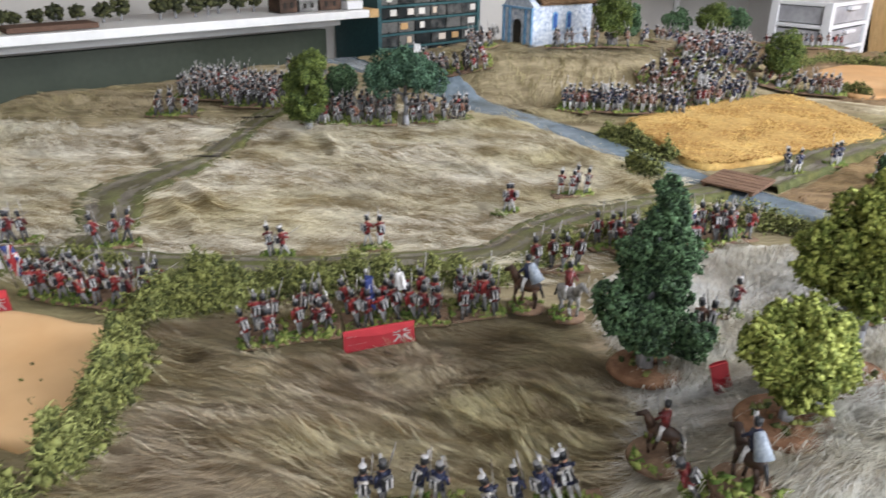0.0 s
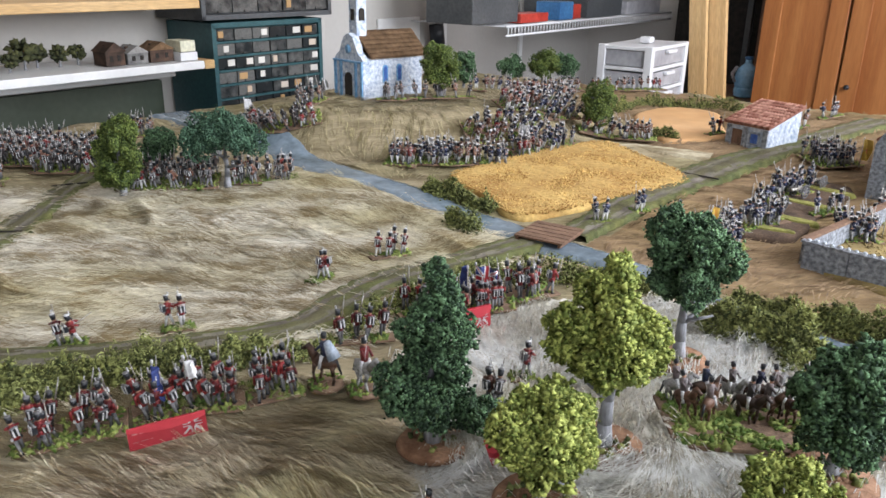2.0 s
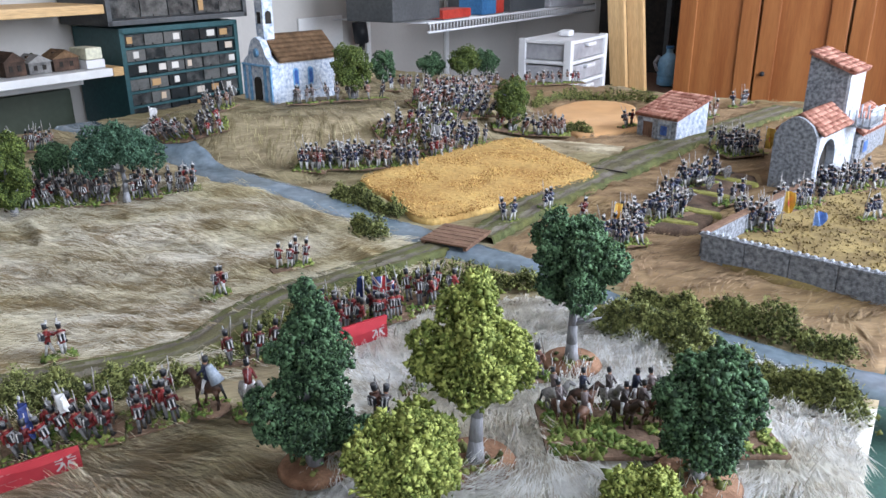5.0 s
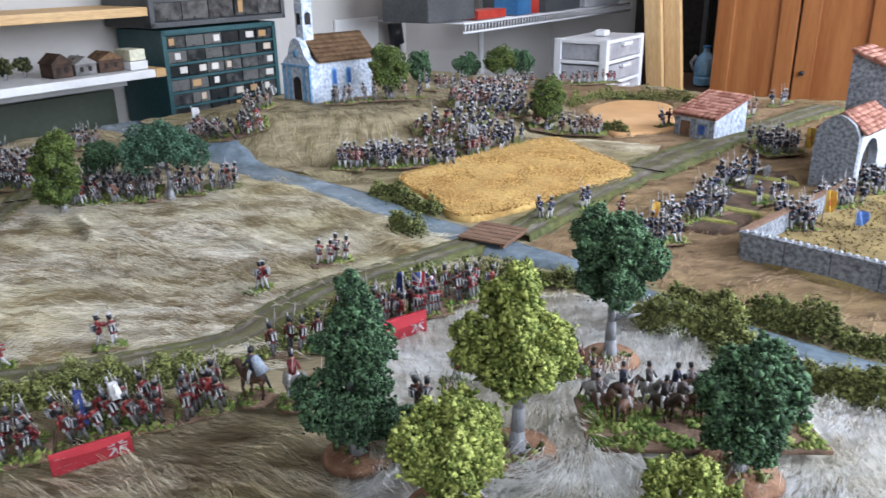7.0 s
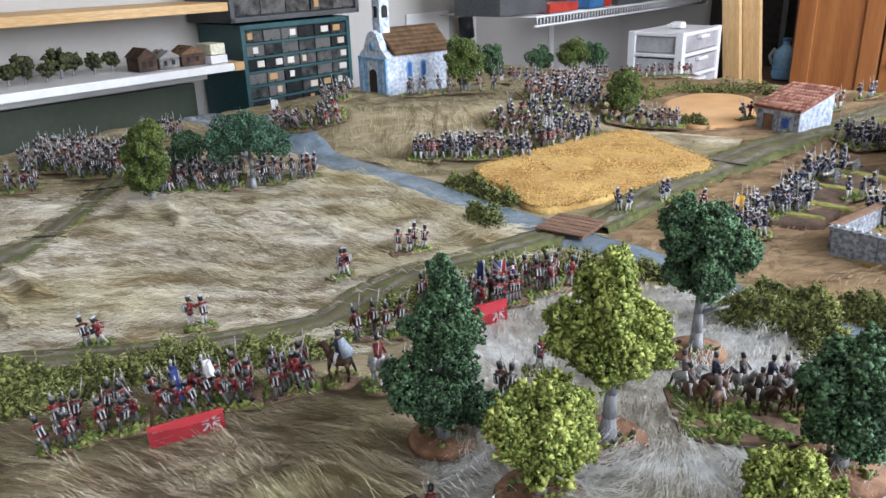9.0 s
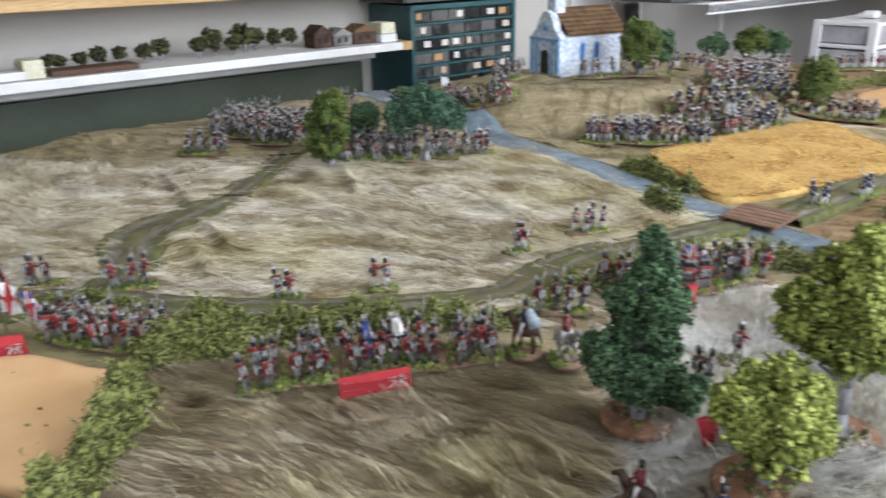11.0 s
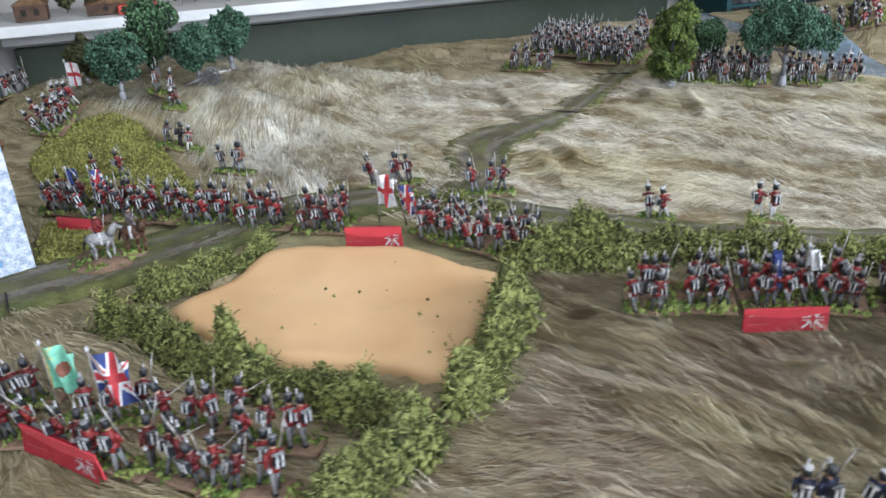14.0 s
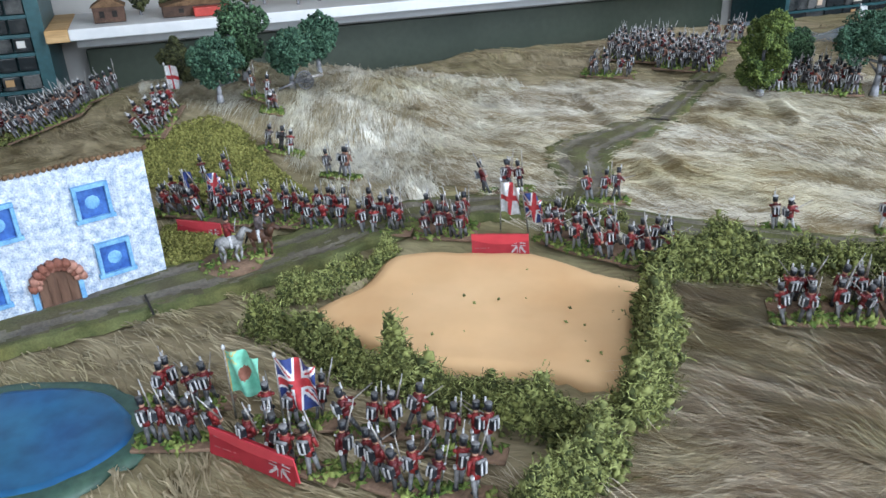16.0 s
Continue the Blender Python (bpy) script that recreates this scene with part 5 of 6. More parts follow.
    part("plank", bm, "planks", bridge)


# ---- miniatures ----
def figure_mesh(coat, legs, hat, pose_kind, pack=True):
    """A painted lead infantry figurine, one mesh, about 32 mm tall, facing +y."""
    belt = 0.0006 if coat == "coat_red" else 0.00035
    bm = bmesh.new()
    st = 0.0022 if pose_kind != 1 else 0.0036
    for s, fy in ((-1, -st), (1, st)):
        tube(bm, (s * 0.0017, fy, 0.0012), (s * 0.0016, 0, 0.0135), 0.0011, 0.0018, 6, 1)
        box(bm, s * 0.0018 - 0.0012, s * 0.0018 + 0.0012, fy - 0.001, fy + 0.0024, 0, 0.0016, 2)
    tube(bm, (0, 0, 0.0125), (0, 0, 0.0175), 0.0030, 0.0026, 8, 0)
    tube(bm, (0, 0, 0.0172), (0, 0.0003, 0.0232), 0.0027, 0.0032, 8, 0)
    tube(bm, (0, 0, 0.023), (0, 0, 0.0245), 0.0030, 0.0012, 8, 0)
    ball(bm, (0, 0.0003, 0.0258), 0.0020, 3, 1)
    if hat == "shako":
        tube(bm, (0, 0, 0.0266), (0, -0.0002, 0.0315), 0.0021, 0.0024, 8, 2)
        # pale rim on top paints the glint of the black shako
        tube(bm, (0, -0.0002, 0.0315), (0, -0.0002, 0.0319), 0.0024, 0.0021, 8, 1 if legs == "legs_grey" else 4)
        box(bm, -0.0005, 0.0005, 0.0018, 0.0027, 0.0305, 0.0345, 4)
        box(bm, -0.0016, 0.0016, 0.0018, 0.0032, 0.0264, 0.0270, 2)
    else:
        tube(bm, (0, 0, 0.0268), (0, 0, 0.0295), 0.0026, 0.0018, 8, 2)
    if pack:
        box(bm, -0.0027, 0.0027, -0.0062, -0.0027, 0.0170, 0.0226, 2)
        tube(bm, (-0.0029, -0.0046, 0.0234), (0.0029, -0.0046, 0.0234), 0.0010, 0.0010, 6, 5 if legs == "legs_white" else 1)
        for s in (-1, 1):
            box(bm, s * 0.0015 - 0.0005, s * 0.0015 + 0.0005, -0.0067, -0.0060, 0.0168, 0.0236, 4)
    ball(bm, (-0.0034, -0.0014, 0.0140), 0.0017, 4, 1, (0.7, 1, 1.1))
    ball(bm, (0.0034, -0.0016, 0.0138), 0.0014, 2, 1, (0.7, 1, 1.2))
    for s in (-1, 1):
        q0, q1 = Vector((s * 0.0026, 0.0036, 0.0166)), Vector((-s * 0.0026, 0.0036, 0.0230))
        tube(bm, q0, q1, belt, belt, 4, 4)
        q0, q1 = Vector((s * 0.0026, -0.0034, 0.0166)), Vector((-s * 0.0026, -0.0036, 0.0230))
        tube(bm, q0, q1, 0.00045, 0.00045, 4, 4)
    if pose_kind == 0:          # shouldered
        tube(bm, (0.0040, 0, 0.0228), (0.0046, 0.0012, 0.0170), 0.0012, 0.0011, 6, 0)
        tube(bm, (0.0046, 0.0012, 0.0170), (0.0034, 0.0040, 0.0175), 0.0010, 0.0009, 6, 3)
        tube(bm, (-0.0040, 0, 0.0228), (-0.0044, 0.0005, 0.0150), 0.0012, 0.0010, 6, 0)
        tube(bm, (0.0036, 0.0036, 0.0160), (0.0054, -0.0034, 0.0400), 0.0007, 0.0005, 5, 5)
        tube(bm, (0.0054, -0.0034, 0.0400), (0.0056, -0.0044, 0.0445), 0.00045, 0.0002, 4, 4)
    elif pose_kind == 1:        # levelled
        tube(bm, (0.0040, 0, 0.0228), (0.0030, 0.0055, 0.0190), 0.0012, 0.0010, 6, 0)
        tube(bm, (-0.0040, 0, 0.0228), (-0.0010, 0.0070, 0.0205), 0.0012, 0.0010, 6, 0)
        tube(bm, (0.0026, -0.003, 0.0200), (0.0002, 0.0200, 0.0240), 0.00055, 0.00035, 5, 5)
    else:                       # upright before the body
        tube(bm, (0.0040, 0, 0.0228), (0.0020, 0.0048, 0.0180), 0.0012, 0.0010, 6, 0)
        tube(bm, (-0.0040, 0, 0.0228), (-0.0012, 0.0050, 0.0200), 0.0012, 0.0010, 6, 0)
        tube(bm, (0.0006, 0.0055, 0.0080), (0.0012, 0.0052, 0.0380), 0.00055, 0.00035, 5, 5)
    return mesh_of("figurine", bm, [coat, legs, "black", "skin", "strap", "gun"])


KINDS = {
    "british": ("red-coated", "coat_red", "legs_grey", "shako", (0, 0, 2, 1)),
    "skirmisher": ("red-coated, white-trousered", "coat_red", "legs_white", "shako", (1, 2)),
    "french": ("dark blue-coated", "coat_blue", "legs_white", "shako", (0, 1, 2)),
    "frenchgrey": ("dark blue-coated", "coat_blue", "legs_grey", "shako", (0, 1, 2)),
    "brown": ("brown-coated", "coat_brown", "legs_white", "shako", (0, 1, 2)),
    "greycoat": ("grey-coated", "coat_grey", "legs_grey", "shako", (0, 1, 2)),
}
FIG = {k: [figure_mesh(v[1], v[2], v[3], p) for p in v[4]] for k, v in KINDS.items()}
FIG["greycoat"] += [figure_mesh("coat_brown", "legs_grey", "shako", 0), figure_mesh("coat_red", "legs_white", "shako", 1)]
FIG["french"] += [figure_mesh("coat_blue", "legs_grey", "shako", 0)]
FIG["brown"] += [figure_mesh("coat_blue", "legs_white", "shako", 0), figure_mesh("coat_red", "legs_grey", "cap", 2)]
troop_rng = random.Random(4)


def flock(stand, hw, hd, n, top=0.003, round_base=False):
    """Patches of grass flock and crumbs of earth glued on a base."""
    rng = np.random.default_rng(n + int(hw * 10000))
    x, y = rng.uniform(-0.98, 0.98, n) * hw, rng.uniform(-0.98, 0.98, n) * hd
    keep = vnoise(x + hw * 7, y + hd * 5, 70, n % 13) > -0.35
    if round_base:
        keep &= np.hypot(x / hw, y / hd) < 0.95
    c = np.stack([x, y, np.full(n, top)], 1)[keep]
    if len(c):
        tagged(clumps("flock", c, rng.uniform(0.0011, 0.0026, len(c)), "earth_green", stand, rng, TETRA, 0.5), kind="stuff")


def troop(kind, a, b, cols, ranks, face, depth=0.0175):
    """One movement stand: flocked base with ranks of figurines, front rank from a to b, further ranks behind."""
    a, b = Vector(a), Vector(b)
    d = b - a
    L = d.length
    ang = math.degrees(math.atan2(d.y, d.x))
    dr = Vector((-d.y, d.x)).normalized()
    mid = (a + b) / 2 + dr * depth * (ranks - 1) / 2
    hw = L / 2 + 0.006
    hd = depth * (ranks - 1) / 2 + 0.0075
    e = Vector((d.x, d.y)).normalized()
    zs = [gz(*(mid + e * sx * hw + dr * sy * hd)) for sx in (-1, 1) for sy in (-1, 1)]
    z = max(sum(zs) / 4, gz(*mid))
    tx = math.degrees(math.atan2((zs[1] + zs[3] - zs[0] - zs[2]) / 2, 2 * hd))
    ty = -math.degrees(math.atan2((zs[2] + zs[3] - zs[0] - zs[1]) / 2, 2 * hw))
    bm = bmesh.new()
    box(bm, -hw, hw, -hd, hd, 0.0005, 0.003, 0, 0.001)
    colour = KINDS[kind][0]
    st = tagged(part("infantry_stand", bm, "earth"), "flocked base of %s painted miniature infantry" % colour, "miniature stand", "miniature stands")
    st.matrix_world = pose(mid.x, mid.y, z + 0.0025 + troop_rng.uniform(0, 0.0012), tx, ty, ang)
    flock(st, hw, hd, int(60 + 16 * cols * ranks))
    for r in range(ranks):
        for c in range(cols):
            s = (c + 0.5) / cols
            ob = new("figurine", troop_rng.choice(FIG[kind]))
            ob.parent = st
            ob.matrix_basis = pose(-L / 2 + L * s + troop_rng.uniform(-0.0036, 0.0036), -depth * (ranks - 1) / 2 + depth * r + troop_rng.uniform(-0.0048, 0.0048), 0.0028, troop_rng.uniform(-12, 12), troop_rng.uniform(-10, 10), face - ang + troop_rng.uniform(-55, 55)) @ Matrix.Scale(troop_rng.uniform(0.95, 1.06), 4)
    return st


troop("british", (-0.438, 0.400), (-0.393, 0.420), 5, 1, 20)
troop("british", (-0.462, 0.432), (-0.418, 0.452), 4, 1, 20)
troop("british", (-0.380, 0.419), (-0.317, 0.419), 4, 1, 20)
troop("british", (-0.316, 0.424), (-0.272, 0.423), 4, 1, 20)
troop("british", (-0.272, 0.423), (-0.231, 0.436), 4, 1, 20)
troop("british", (-0.387, 0.439), (-0.338, 0.460), 3, 1, 20)
troop("british", (-0.328, 0.450), (-0.290, 0.473), 4, 1, 20)
troop("british", (-0.277, 0.462), (-0.237, 0.469), 4, 1, 20)
troop("british", (-0.693, 0.690), (-0.647, 0.694), 4, 2, 10)
troop("british", (-0.640, 0.690), (-0.586, 0.698), 4, 2, 10)
troop("british", (-0.582, 0.701), (-0.537, 0.705), 4, 2, 10)
troop("british", (-0.528, 0.706), (-0.479, 0.709), 4, 2, 10)
troop("british", (-0.465, 0.712), (-0.422, 0.722), 4, 2, 0)
troop("british", (-0.406, 0.720), (-0.361, 0.728), 4, 2, 0)
troop("british", (-0.297, 0.743), (-0.273, 0.735), 3, 2, -15)
troop("british", (-0.265, 0.733), (-0.227, 0.728), 4, 2, -15)
troop("british", (-0.217, 0.725), (-0.178, 0.726), 4, 2, -15)
troop("british", (-0.382, 0.816), (-0.342, 0.840), 4, 1, 0)
troop("british", (-0.280, 0.827), (-0.247, 0.839), 3, 1, 0)
troop("british", (-0.701, 0.759), (-0.656, 0.772), 2, 1, 0)
troop("skirmisher", (-0.818, 0.800), (-0.786, 0.806), 3, 4, 30, 0.0155)
troop("greycoat", (-1.030, 0.788), (-0.948, 0.836), 7, 4, 40, 0.015)
troop("greycoat", (-1.125, 0.800), (-1.060, 0.790), 5, 4, 40)
troop("greycoat", (-1.077, 0.868), (-0.960, 0.877), 6, 4, 40)
troop("greycoat", (-0.668, 0.844), (-0.627, 0.852), 3, 1, 0)
troop("greycoat", (-0.566, 0.815), (-0.529, 0.814), 3, 1, 0)
troop("greycoat", (-0.738, 0.914), (-0.701, 0.909), 2, 1, 0)
troop("greycoat", (-0.699, 0.894), (-0.683, 0.900), 2, 1, 0)
troop("british", (-0.097, 0.678), (-0.072, 0.685), 3, 2, 10)
troop("british", (-0.064, 0.689), (-0.034, 0.695), 3, 2, 10)
troop("british", (-0.020, 0.703), (0.008, 0.712), 3, 2, 10)
troop("british", (0.013, 0.712), (0.049, 0.715), 4, 2, 10)
troop("british", (0.062, 0.720), (0.094, 0.728), 4, 2, 10)
troop("british", (0.124, 0.796), (0.172, 0.800), 4, 1, -10)
troop("british", (0.189, 0.849), (0.229, 0.863), 4, 1, -20)
troop("british", (0.218, 0.826), (0.254, 0.841), 4, 2, -25)
troop("british", (0.258, 0.845), (0.295, 0.854), 4, 2, -25)
troop("british", (0.303, 0.870), (0.347, 0.884), 4, 2, -25)
troop("skirmisher", (-0.113, 0.819), (-0.094, 0.820), 2, 1, 0)
troop("skirmisher", (-0.025, 0.838), (-0.008, 0.840), 2, 1, 0)
troop("skirmisher", (0.104, 0.941), (0.117, 0.953), 2, 1, 0)
troop("skirmisher", (0.171, 1.003), (0.205, 1.015), 4, 1, 0)
troop("french", (0.465, 1.102), (0.481, 1.102), 2, 1, 180)
troop("french", (0.531, 1.134), (0.548, 1.137), 2, 1, 180)
troop("skirmisher", (0.566, 1.088), (0.573, 1.090), 1, 1, 180)
troop("greycoat", (-0.402, 1.286), (-0.332, 1.286), 5, 2, 0)
troop("greycoat", (-0.395, 1.372), (-0.311, 1.366), 7, 7, 0)
troop("greycoat", (-0.304, 1.335), (-0.223, 1.329), 7, 7, 0)
troop("greycoat", (-0.160, 1.228), (-0.103, 1.222), 6, 4, 0)
troop("greycoat", (-0.099, 1.222), (-0.035, 1.226), 6, 4, 0)
troop("greycoat", (-0.014, 1.241), (0.022, 1.239), 4, 2, 0)
troop("greycoat", (0.029, 1.247), (0.071, 1.251), 4, 2, 0)
troop("greycoat", (-0.259, 1.561), (-0.180, 1.559), 5, 2, 0)
troop("brown", (0.210, 1.346), (0.247, 1.333), 4, 3, 190)
troop("french", (0.257, 1.345), (0.308, 1.336), 5, 3, 190)
troop("brown", (0.317, 1.335), (0.362, 1.341), 4, 3, 190)
troop("french", (0.361, 1.333), (0.401, 1.331), 4, 2, 190)
troop("brown", (0.418, 1.374), (0.462, 1.378), 4, 3, 190)
troop("french", (0.474, 1.392), (0.535, 1.436), 4, 3, 190)
troop("brown", (0.355, 1.412), (0.416, 1.432), 5, 3, 190)
troop("french", (0.420, 1.432), (0.480, 1.457), 5, 3, 190)
troop("brown", (0.427, 1.488), (0.493, 1.515), 6, 3, 190)
troop("french", (0.492, 1.488), (0.572, 1.533), 6, 4, 190)
troop("brown", (0.495, 1.524), (0.650, 1.806), 6, 3, 190)
troop("brown", (0.417, 1.672), (0.583, 2.024), 6, 2, 190)
troop("brown", (0.589, 2.022), (0.750, 2.056), 7, 2, 190)
troop("brown", (0.770, 2.049), (0.962, 2.057), 8, 2, 190)
troop("brown", (0.567, 1.497), (0.625, 1.494), 4, 2, 190)
troop("brown", (0.632, 1.483), (0.688, 1.458), 5, 2, 190)
troop("greycoat", (-0.019, 1.488), (0.041, 1.461), 5, 2, 200)
troop("greycoat", (0.046, 1.461), (0.104, 1.461), 5, 2, 200)
troop("greycoat", (0.081, 1.508), (0.116, 1.575), 4, 2, 220)
troop("greycoat", (0.210, 1.573), (0.258, 1.571), 4, 1, 190)
troop("greycoat", (0.269, 1.582), (0.382, 1.587), 6, 1, 190)
troop("brown", (0.817, 1.509), (0.846, 1.522), 3, 1, 190)
troop("brown", (1.020, 1.556), (1.050, 1.577), 2, 2, 190)
troop("french", (1.130, 1.646), (1.199, 1.683), 4, 1, 190)
troop("french", (0.553, 0.987), (0.613, 0.990), 6, 2, 190)
troop("french", (0.607, 1.041), (0.643, 1.051), 4, 2, 190)
troop("french", (0.655, 1.059), (0.720, 1.081), 5, 2, 190)
troop("french", (0.759, 1.177), (0.818, 1.184), 4, 2, 190)
troop("french", (0.775, 1.101), (0.823, 1.115), 3, 1, 190)
troop("french", (0.904, 1.289), (0.970, 1.294), 6, 4, 190)
troop("french", (0.758, 1.006), (0.795, 0.995), 6, 3, 190)
troop("french", (0.851, 1.063), (0.927, 1.083), 6, 2, 190)
troop("french", (0.958, 1.112), (1.073, 1.126), 8, 3, 190)
troop("french", (0.931, 1.008), (0.976, 1.011), 4, 1, 190)
troop("french", (0.004, 0.505), (0.064, 0.514), 4, 1, 0)
troop("french", (0.086, 0.499), (0.138, 0.505), 5, 1, 0)


def horse_mesh(body, coat, cloak=False):
    """A mounted figurine, one mesh: horse facing +y with its rider."""
    bm = bmesh.new()
    ball(bm, (0, 0, 0.0185), 0.0066, 0, 2, (0.80, 1.95, 0.98))
    tube(bm, (0, 0.0085, 0.0205), (0, 0.0145, 0.0300), 0.0042, 0.0024, 8, 0)
    tube(bm, (0, 0.0130, 0.0300), (0, 0.0205, 0.0262), 0.0027, 0.0014, 8, 0)
    for s, y, dy in ((-1, 0.0075, 0.002), (1, 0.0075, -0.003), (-1, -0.0075, -0.002), (1, -0.0075, 0.003)):
        tube(bm, (s * 0.0028, y, 0.0170), (s * 0.0026, y + dy, 0.0080), 0.0024, 0.0012, 6, 0)
        tube(bm, (s * 0.0026, y + dy, 0.0080), (s * 0.0026, y + dy * 0.4, 0), 0.0012, 0.0012, 6, 0)
    tube(bm, (0, -0.0105, 0.0210), (0, -0.0150, 0.0100), 0.0016, 0.0008, 6, 2)
    for s in (-1, 1):
        tube(bm, (s * 0.0030, 0.0005, 0.0250), (s * 0.0056, 0.0025, 0.0140), 0.0019, 0.0013, 6, 4)
        tube(bm, (s * 0.0034, 0, 0.0350), (s * 0.0036, 0.0060, 0.0290), 0.0012, 0.0010, 6, 1)
    tube(bm, (0, 0, 0.0240), (0, 0, 0.0360), 0.0030, 0.0036, 8, 1)
    ball(bm, (0, 0.0004, 0.0388), 0.0021, 3, 1)
    tube(bm, (0, 0, 0.0396), (0, 0, 0.0440), 0.0022, 0.0025, 8, 2)
    box(bm, -0.0005, 0.0005, 0.0018, 0.0026, 0.0430, 0.0470, 4)
    if cloak:
        tube(bm, (0, -0.0020, 0.0365), (0, -0.0090, 0.0230), 0.0030, 0.0058, 10, 5)
    tube(bm, (0.0040, 0.0060, 0.0290), (0.0046, 0.0090, 0.0420), 0.0004, 0.0003, 4, 4)
    return mesh_of("mounted_figurine", bm, [body, coat, "black", "skin", "strap", "cloak"])


HORSE = {"bay": horse_mesh("horse", "coat_red"), "blue": horse_mesh("horse", "coat_blue"), "grey": horse_mesh("horse_grey", "coat_red"), "cloak": horse_mesh("horse", "coat_blue", True), "brownrider": horse_mesh("horse", "coat_grey"), "greyrider": horse_mesh("horse_grey", "coat_grey")}


def mounted(key, x, y, face, label, disc=0.020, scale=1.0):
    bm = bmesh.new()
    tube(bm, (0, 0, 0), (0, 0, 0.003), disc, disc * 0.93, 20)
    st = tagged(part("mounted_stand", bm, "earth"), label, "miniature stand", "mounted stands")
    st.matrix_world = pose(x, y, gz(x, y) + 0.006, 0, 0, 0)
    flock(st, disc, disc, int(disc * 5000), 0.003, True)
    ob = new("mounted_figurine", HORSE[key])
    ob.parent = st
    ob.matrix_basis = pose(0, 0, 0.003, 0, 0, face) @ Matrix.Scale(scale, 4)
    return st


mounted("cloak", 0.117, 0.730, 60, "cloaked officer on a bay horse on a round base", 0.015)
mounted("grey", 0.148, 0.716, 215, "red-coated officer on a white horse on a round base", 0.015)
mounted("grey", -0.546, 0.622, -55, "red-coated rider on a grey horse on a round base", 0.030)
mounted("brownrider", -0.528, 0.642, -80, "dull-coated rider on a bay horse", 0.012)
mounted("cloak", 0.203, 0.474, 20, "grey-cloaked officer on a horse on a round base", 0.018, 0.85)
mounted("bay", 0.175, 0.520, 60, "red-coated rider leaning over his horse", 0.019, 0.78)
troop("greycoat", (0.236, 0.671), (0.250, 0.676), 2, 1, -60)
for x, y in ((0.275, 0.718), (0.380, 0.712)):
    troop("greycoat", (x - 0.004, y), (x + 0.004, y), 1, 1, -60)
troop("british", (0.184, 0.482), (0.190, 0.482), 1, 1, 0)

# cavalry stand
bm = bmesh.new()
box(bm, -0.072, 0.072, -0.036, 0.036, 0, 0.003, 0, 0.001)
cav = tagged(part("cavalry_stand", bm, "earth"), "large rectangular green-flocked base crowded with bay-mounted cavalry miniatures", "miniature stand", "mounted stands")
ca = radians(-12)
ex, ey = Vector((math.cos(ca), math.sin(ca))), Vector((-math.sin(ca), math.cos(ca)))
cm = Vector((0.403, 0.563))
sx = (gz(*(cm + ex * 0.05)) - gz(*(cm - ex * 0.05))) / 0.10
sy = (gz(*(cm + ey * 0.03)) - gz(*(cm - ey * 0.03))) / 0.06
cav.matrix_world = pose(cm.x, cm.y, gz(*cm) + 0.0022, math.degrees(math.atan(sy)), -math.degrees(math.atan(sx)), -12)
flock(cav, 0.071, 0.035, 2000)
for r in range(2):
    for c in range(6):
        ob = new("mounted_figurine", HORSE[("brownrider", "greyrider", "brownrider", "blue")[(c * 2 + r) % 4]])
        ob.parent = cav
        ob.matrix_basis = pose(-0.058 + c * 0.0165 + troop_rng.uniform(-0.004, 0.004), 0.004 + r * 0.019 + troop_rng.uniform(-0.003, 0.003), 0.003, troop_rng.uniform(-8, 8), troop_rng.uniform(-8, 8), troop_rng.uniform(-170, -20)) @ Matrix.Scale(0.70, 4)

def cannon(x, y, turn):
    g = thing("model_cannon", "grey-painted miniature field gun on spoked wheels", "model cannon", pose(x, y, gz(x, y) + 0.006, 0, 0, turn))
    bm = bmesh.new()
    tube(bm, (0, -0.010, 0.012), (0, 0.022, 0.015), 0.0030, 0.0019, 10)
    tube(bm, (0, 0.021, 0.0149), (0, 0.024, 0.0152), 0.0025, 0.0025, 10)
    part("barrel", bm, "gun", g, "dull metal gun barrel")
    bm = bmesh.new()
    for s in (-1, 1):
        box(bm, s * 0.003 - 0.001, s * 0.003 + 0.001, -0.012, 0.006, 0.008, 0.013)
    tube(bm, (0, -0.008, 0.010), (0, -0.036, 0.001), 0.0022, 0.0015, 6)
    part("trail", bm, "legs_grey", g)
    for s in (-1, 1):
        bm = bmesh.new()
        n = 18
        for k in range(n):
            a, b = 2 * math.pi * k / n, 2 * math.pi * (k + 1) / n
            tube(bm, (s * 0.0085, math.cos(a) * 0.0095, 0.0105 + math.sin(a) * 0.0095), (s * 0.0085, math.cos(b) * 0.0095, 0.0105 + math.sin(b) * 0.0095), 0.0011, 0.0011, 5)
        w = part("wheel", bm, "legs_grey", g)
        bm = bmesh.new()
        for k in range(10):
            a = 2 * math.pi * k / 10
            tube(bm, (s * 0.0085, 0, 0.0105), (s * 0.0085, math.cos(a) * 0.0095, 0.0105 + math.sin(a) * 0.0095), 0.0006, 0.0006, 4)
        tube(bm, (s * 0.0065, 0, 0.0105), (s * 0.0105, 0, 0.0105), 0.0018, 0.0014, 8)
        part("spokes", bm, "legs_grey", w)
    return g


cannon(-0.685, 0.965, -50)
for x, y in ((0.690, 1.075), (0.735, 1.125), (0.790, 1.165), (0.84, 1.20)):
    cannon(x, y, 120)
    troop("frenchgrey", (x - 0.02, y + 0.012), (x + 0.004, y + 0.026), 3, 1, 140)


# ---- flags and cards ----
def jack(u, v):
    """Colour index of the union pattern at u, v in 0..1: 0 red, 1 white, 2 blue."""
    x, y = u - 0.5, v - 0.5
    if abs(x) < 0.06 or abs(y) < 0.08:
        return 0
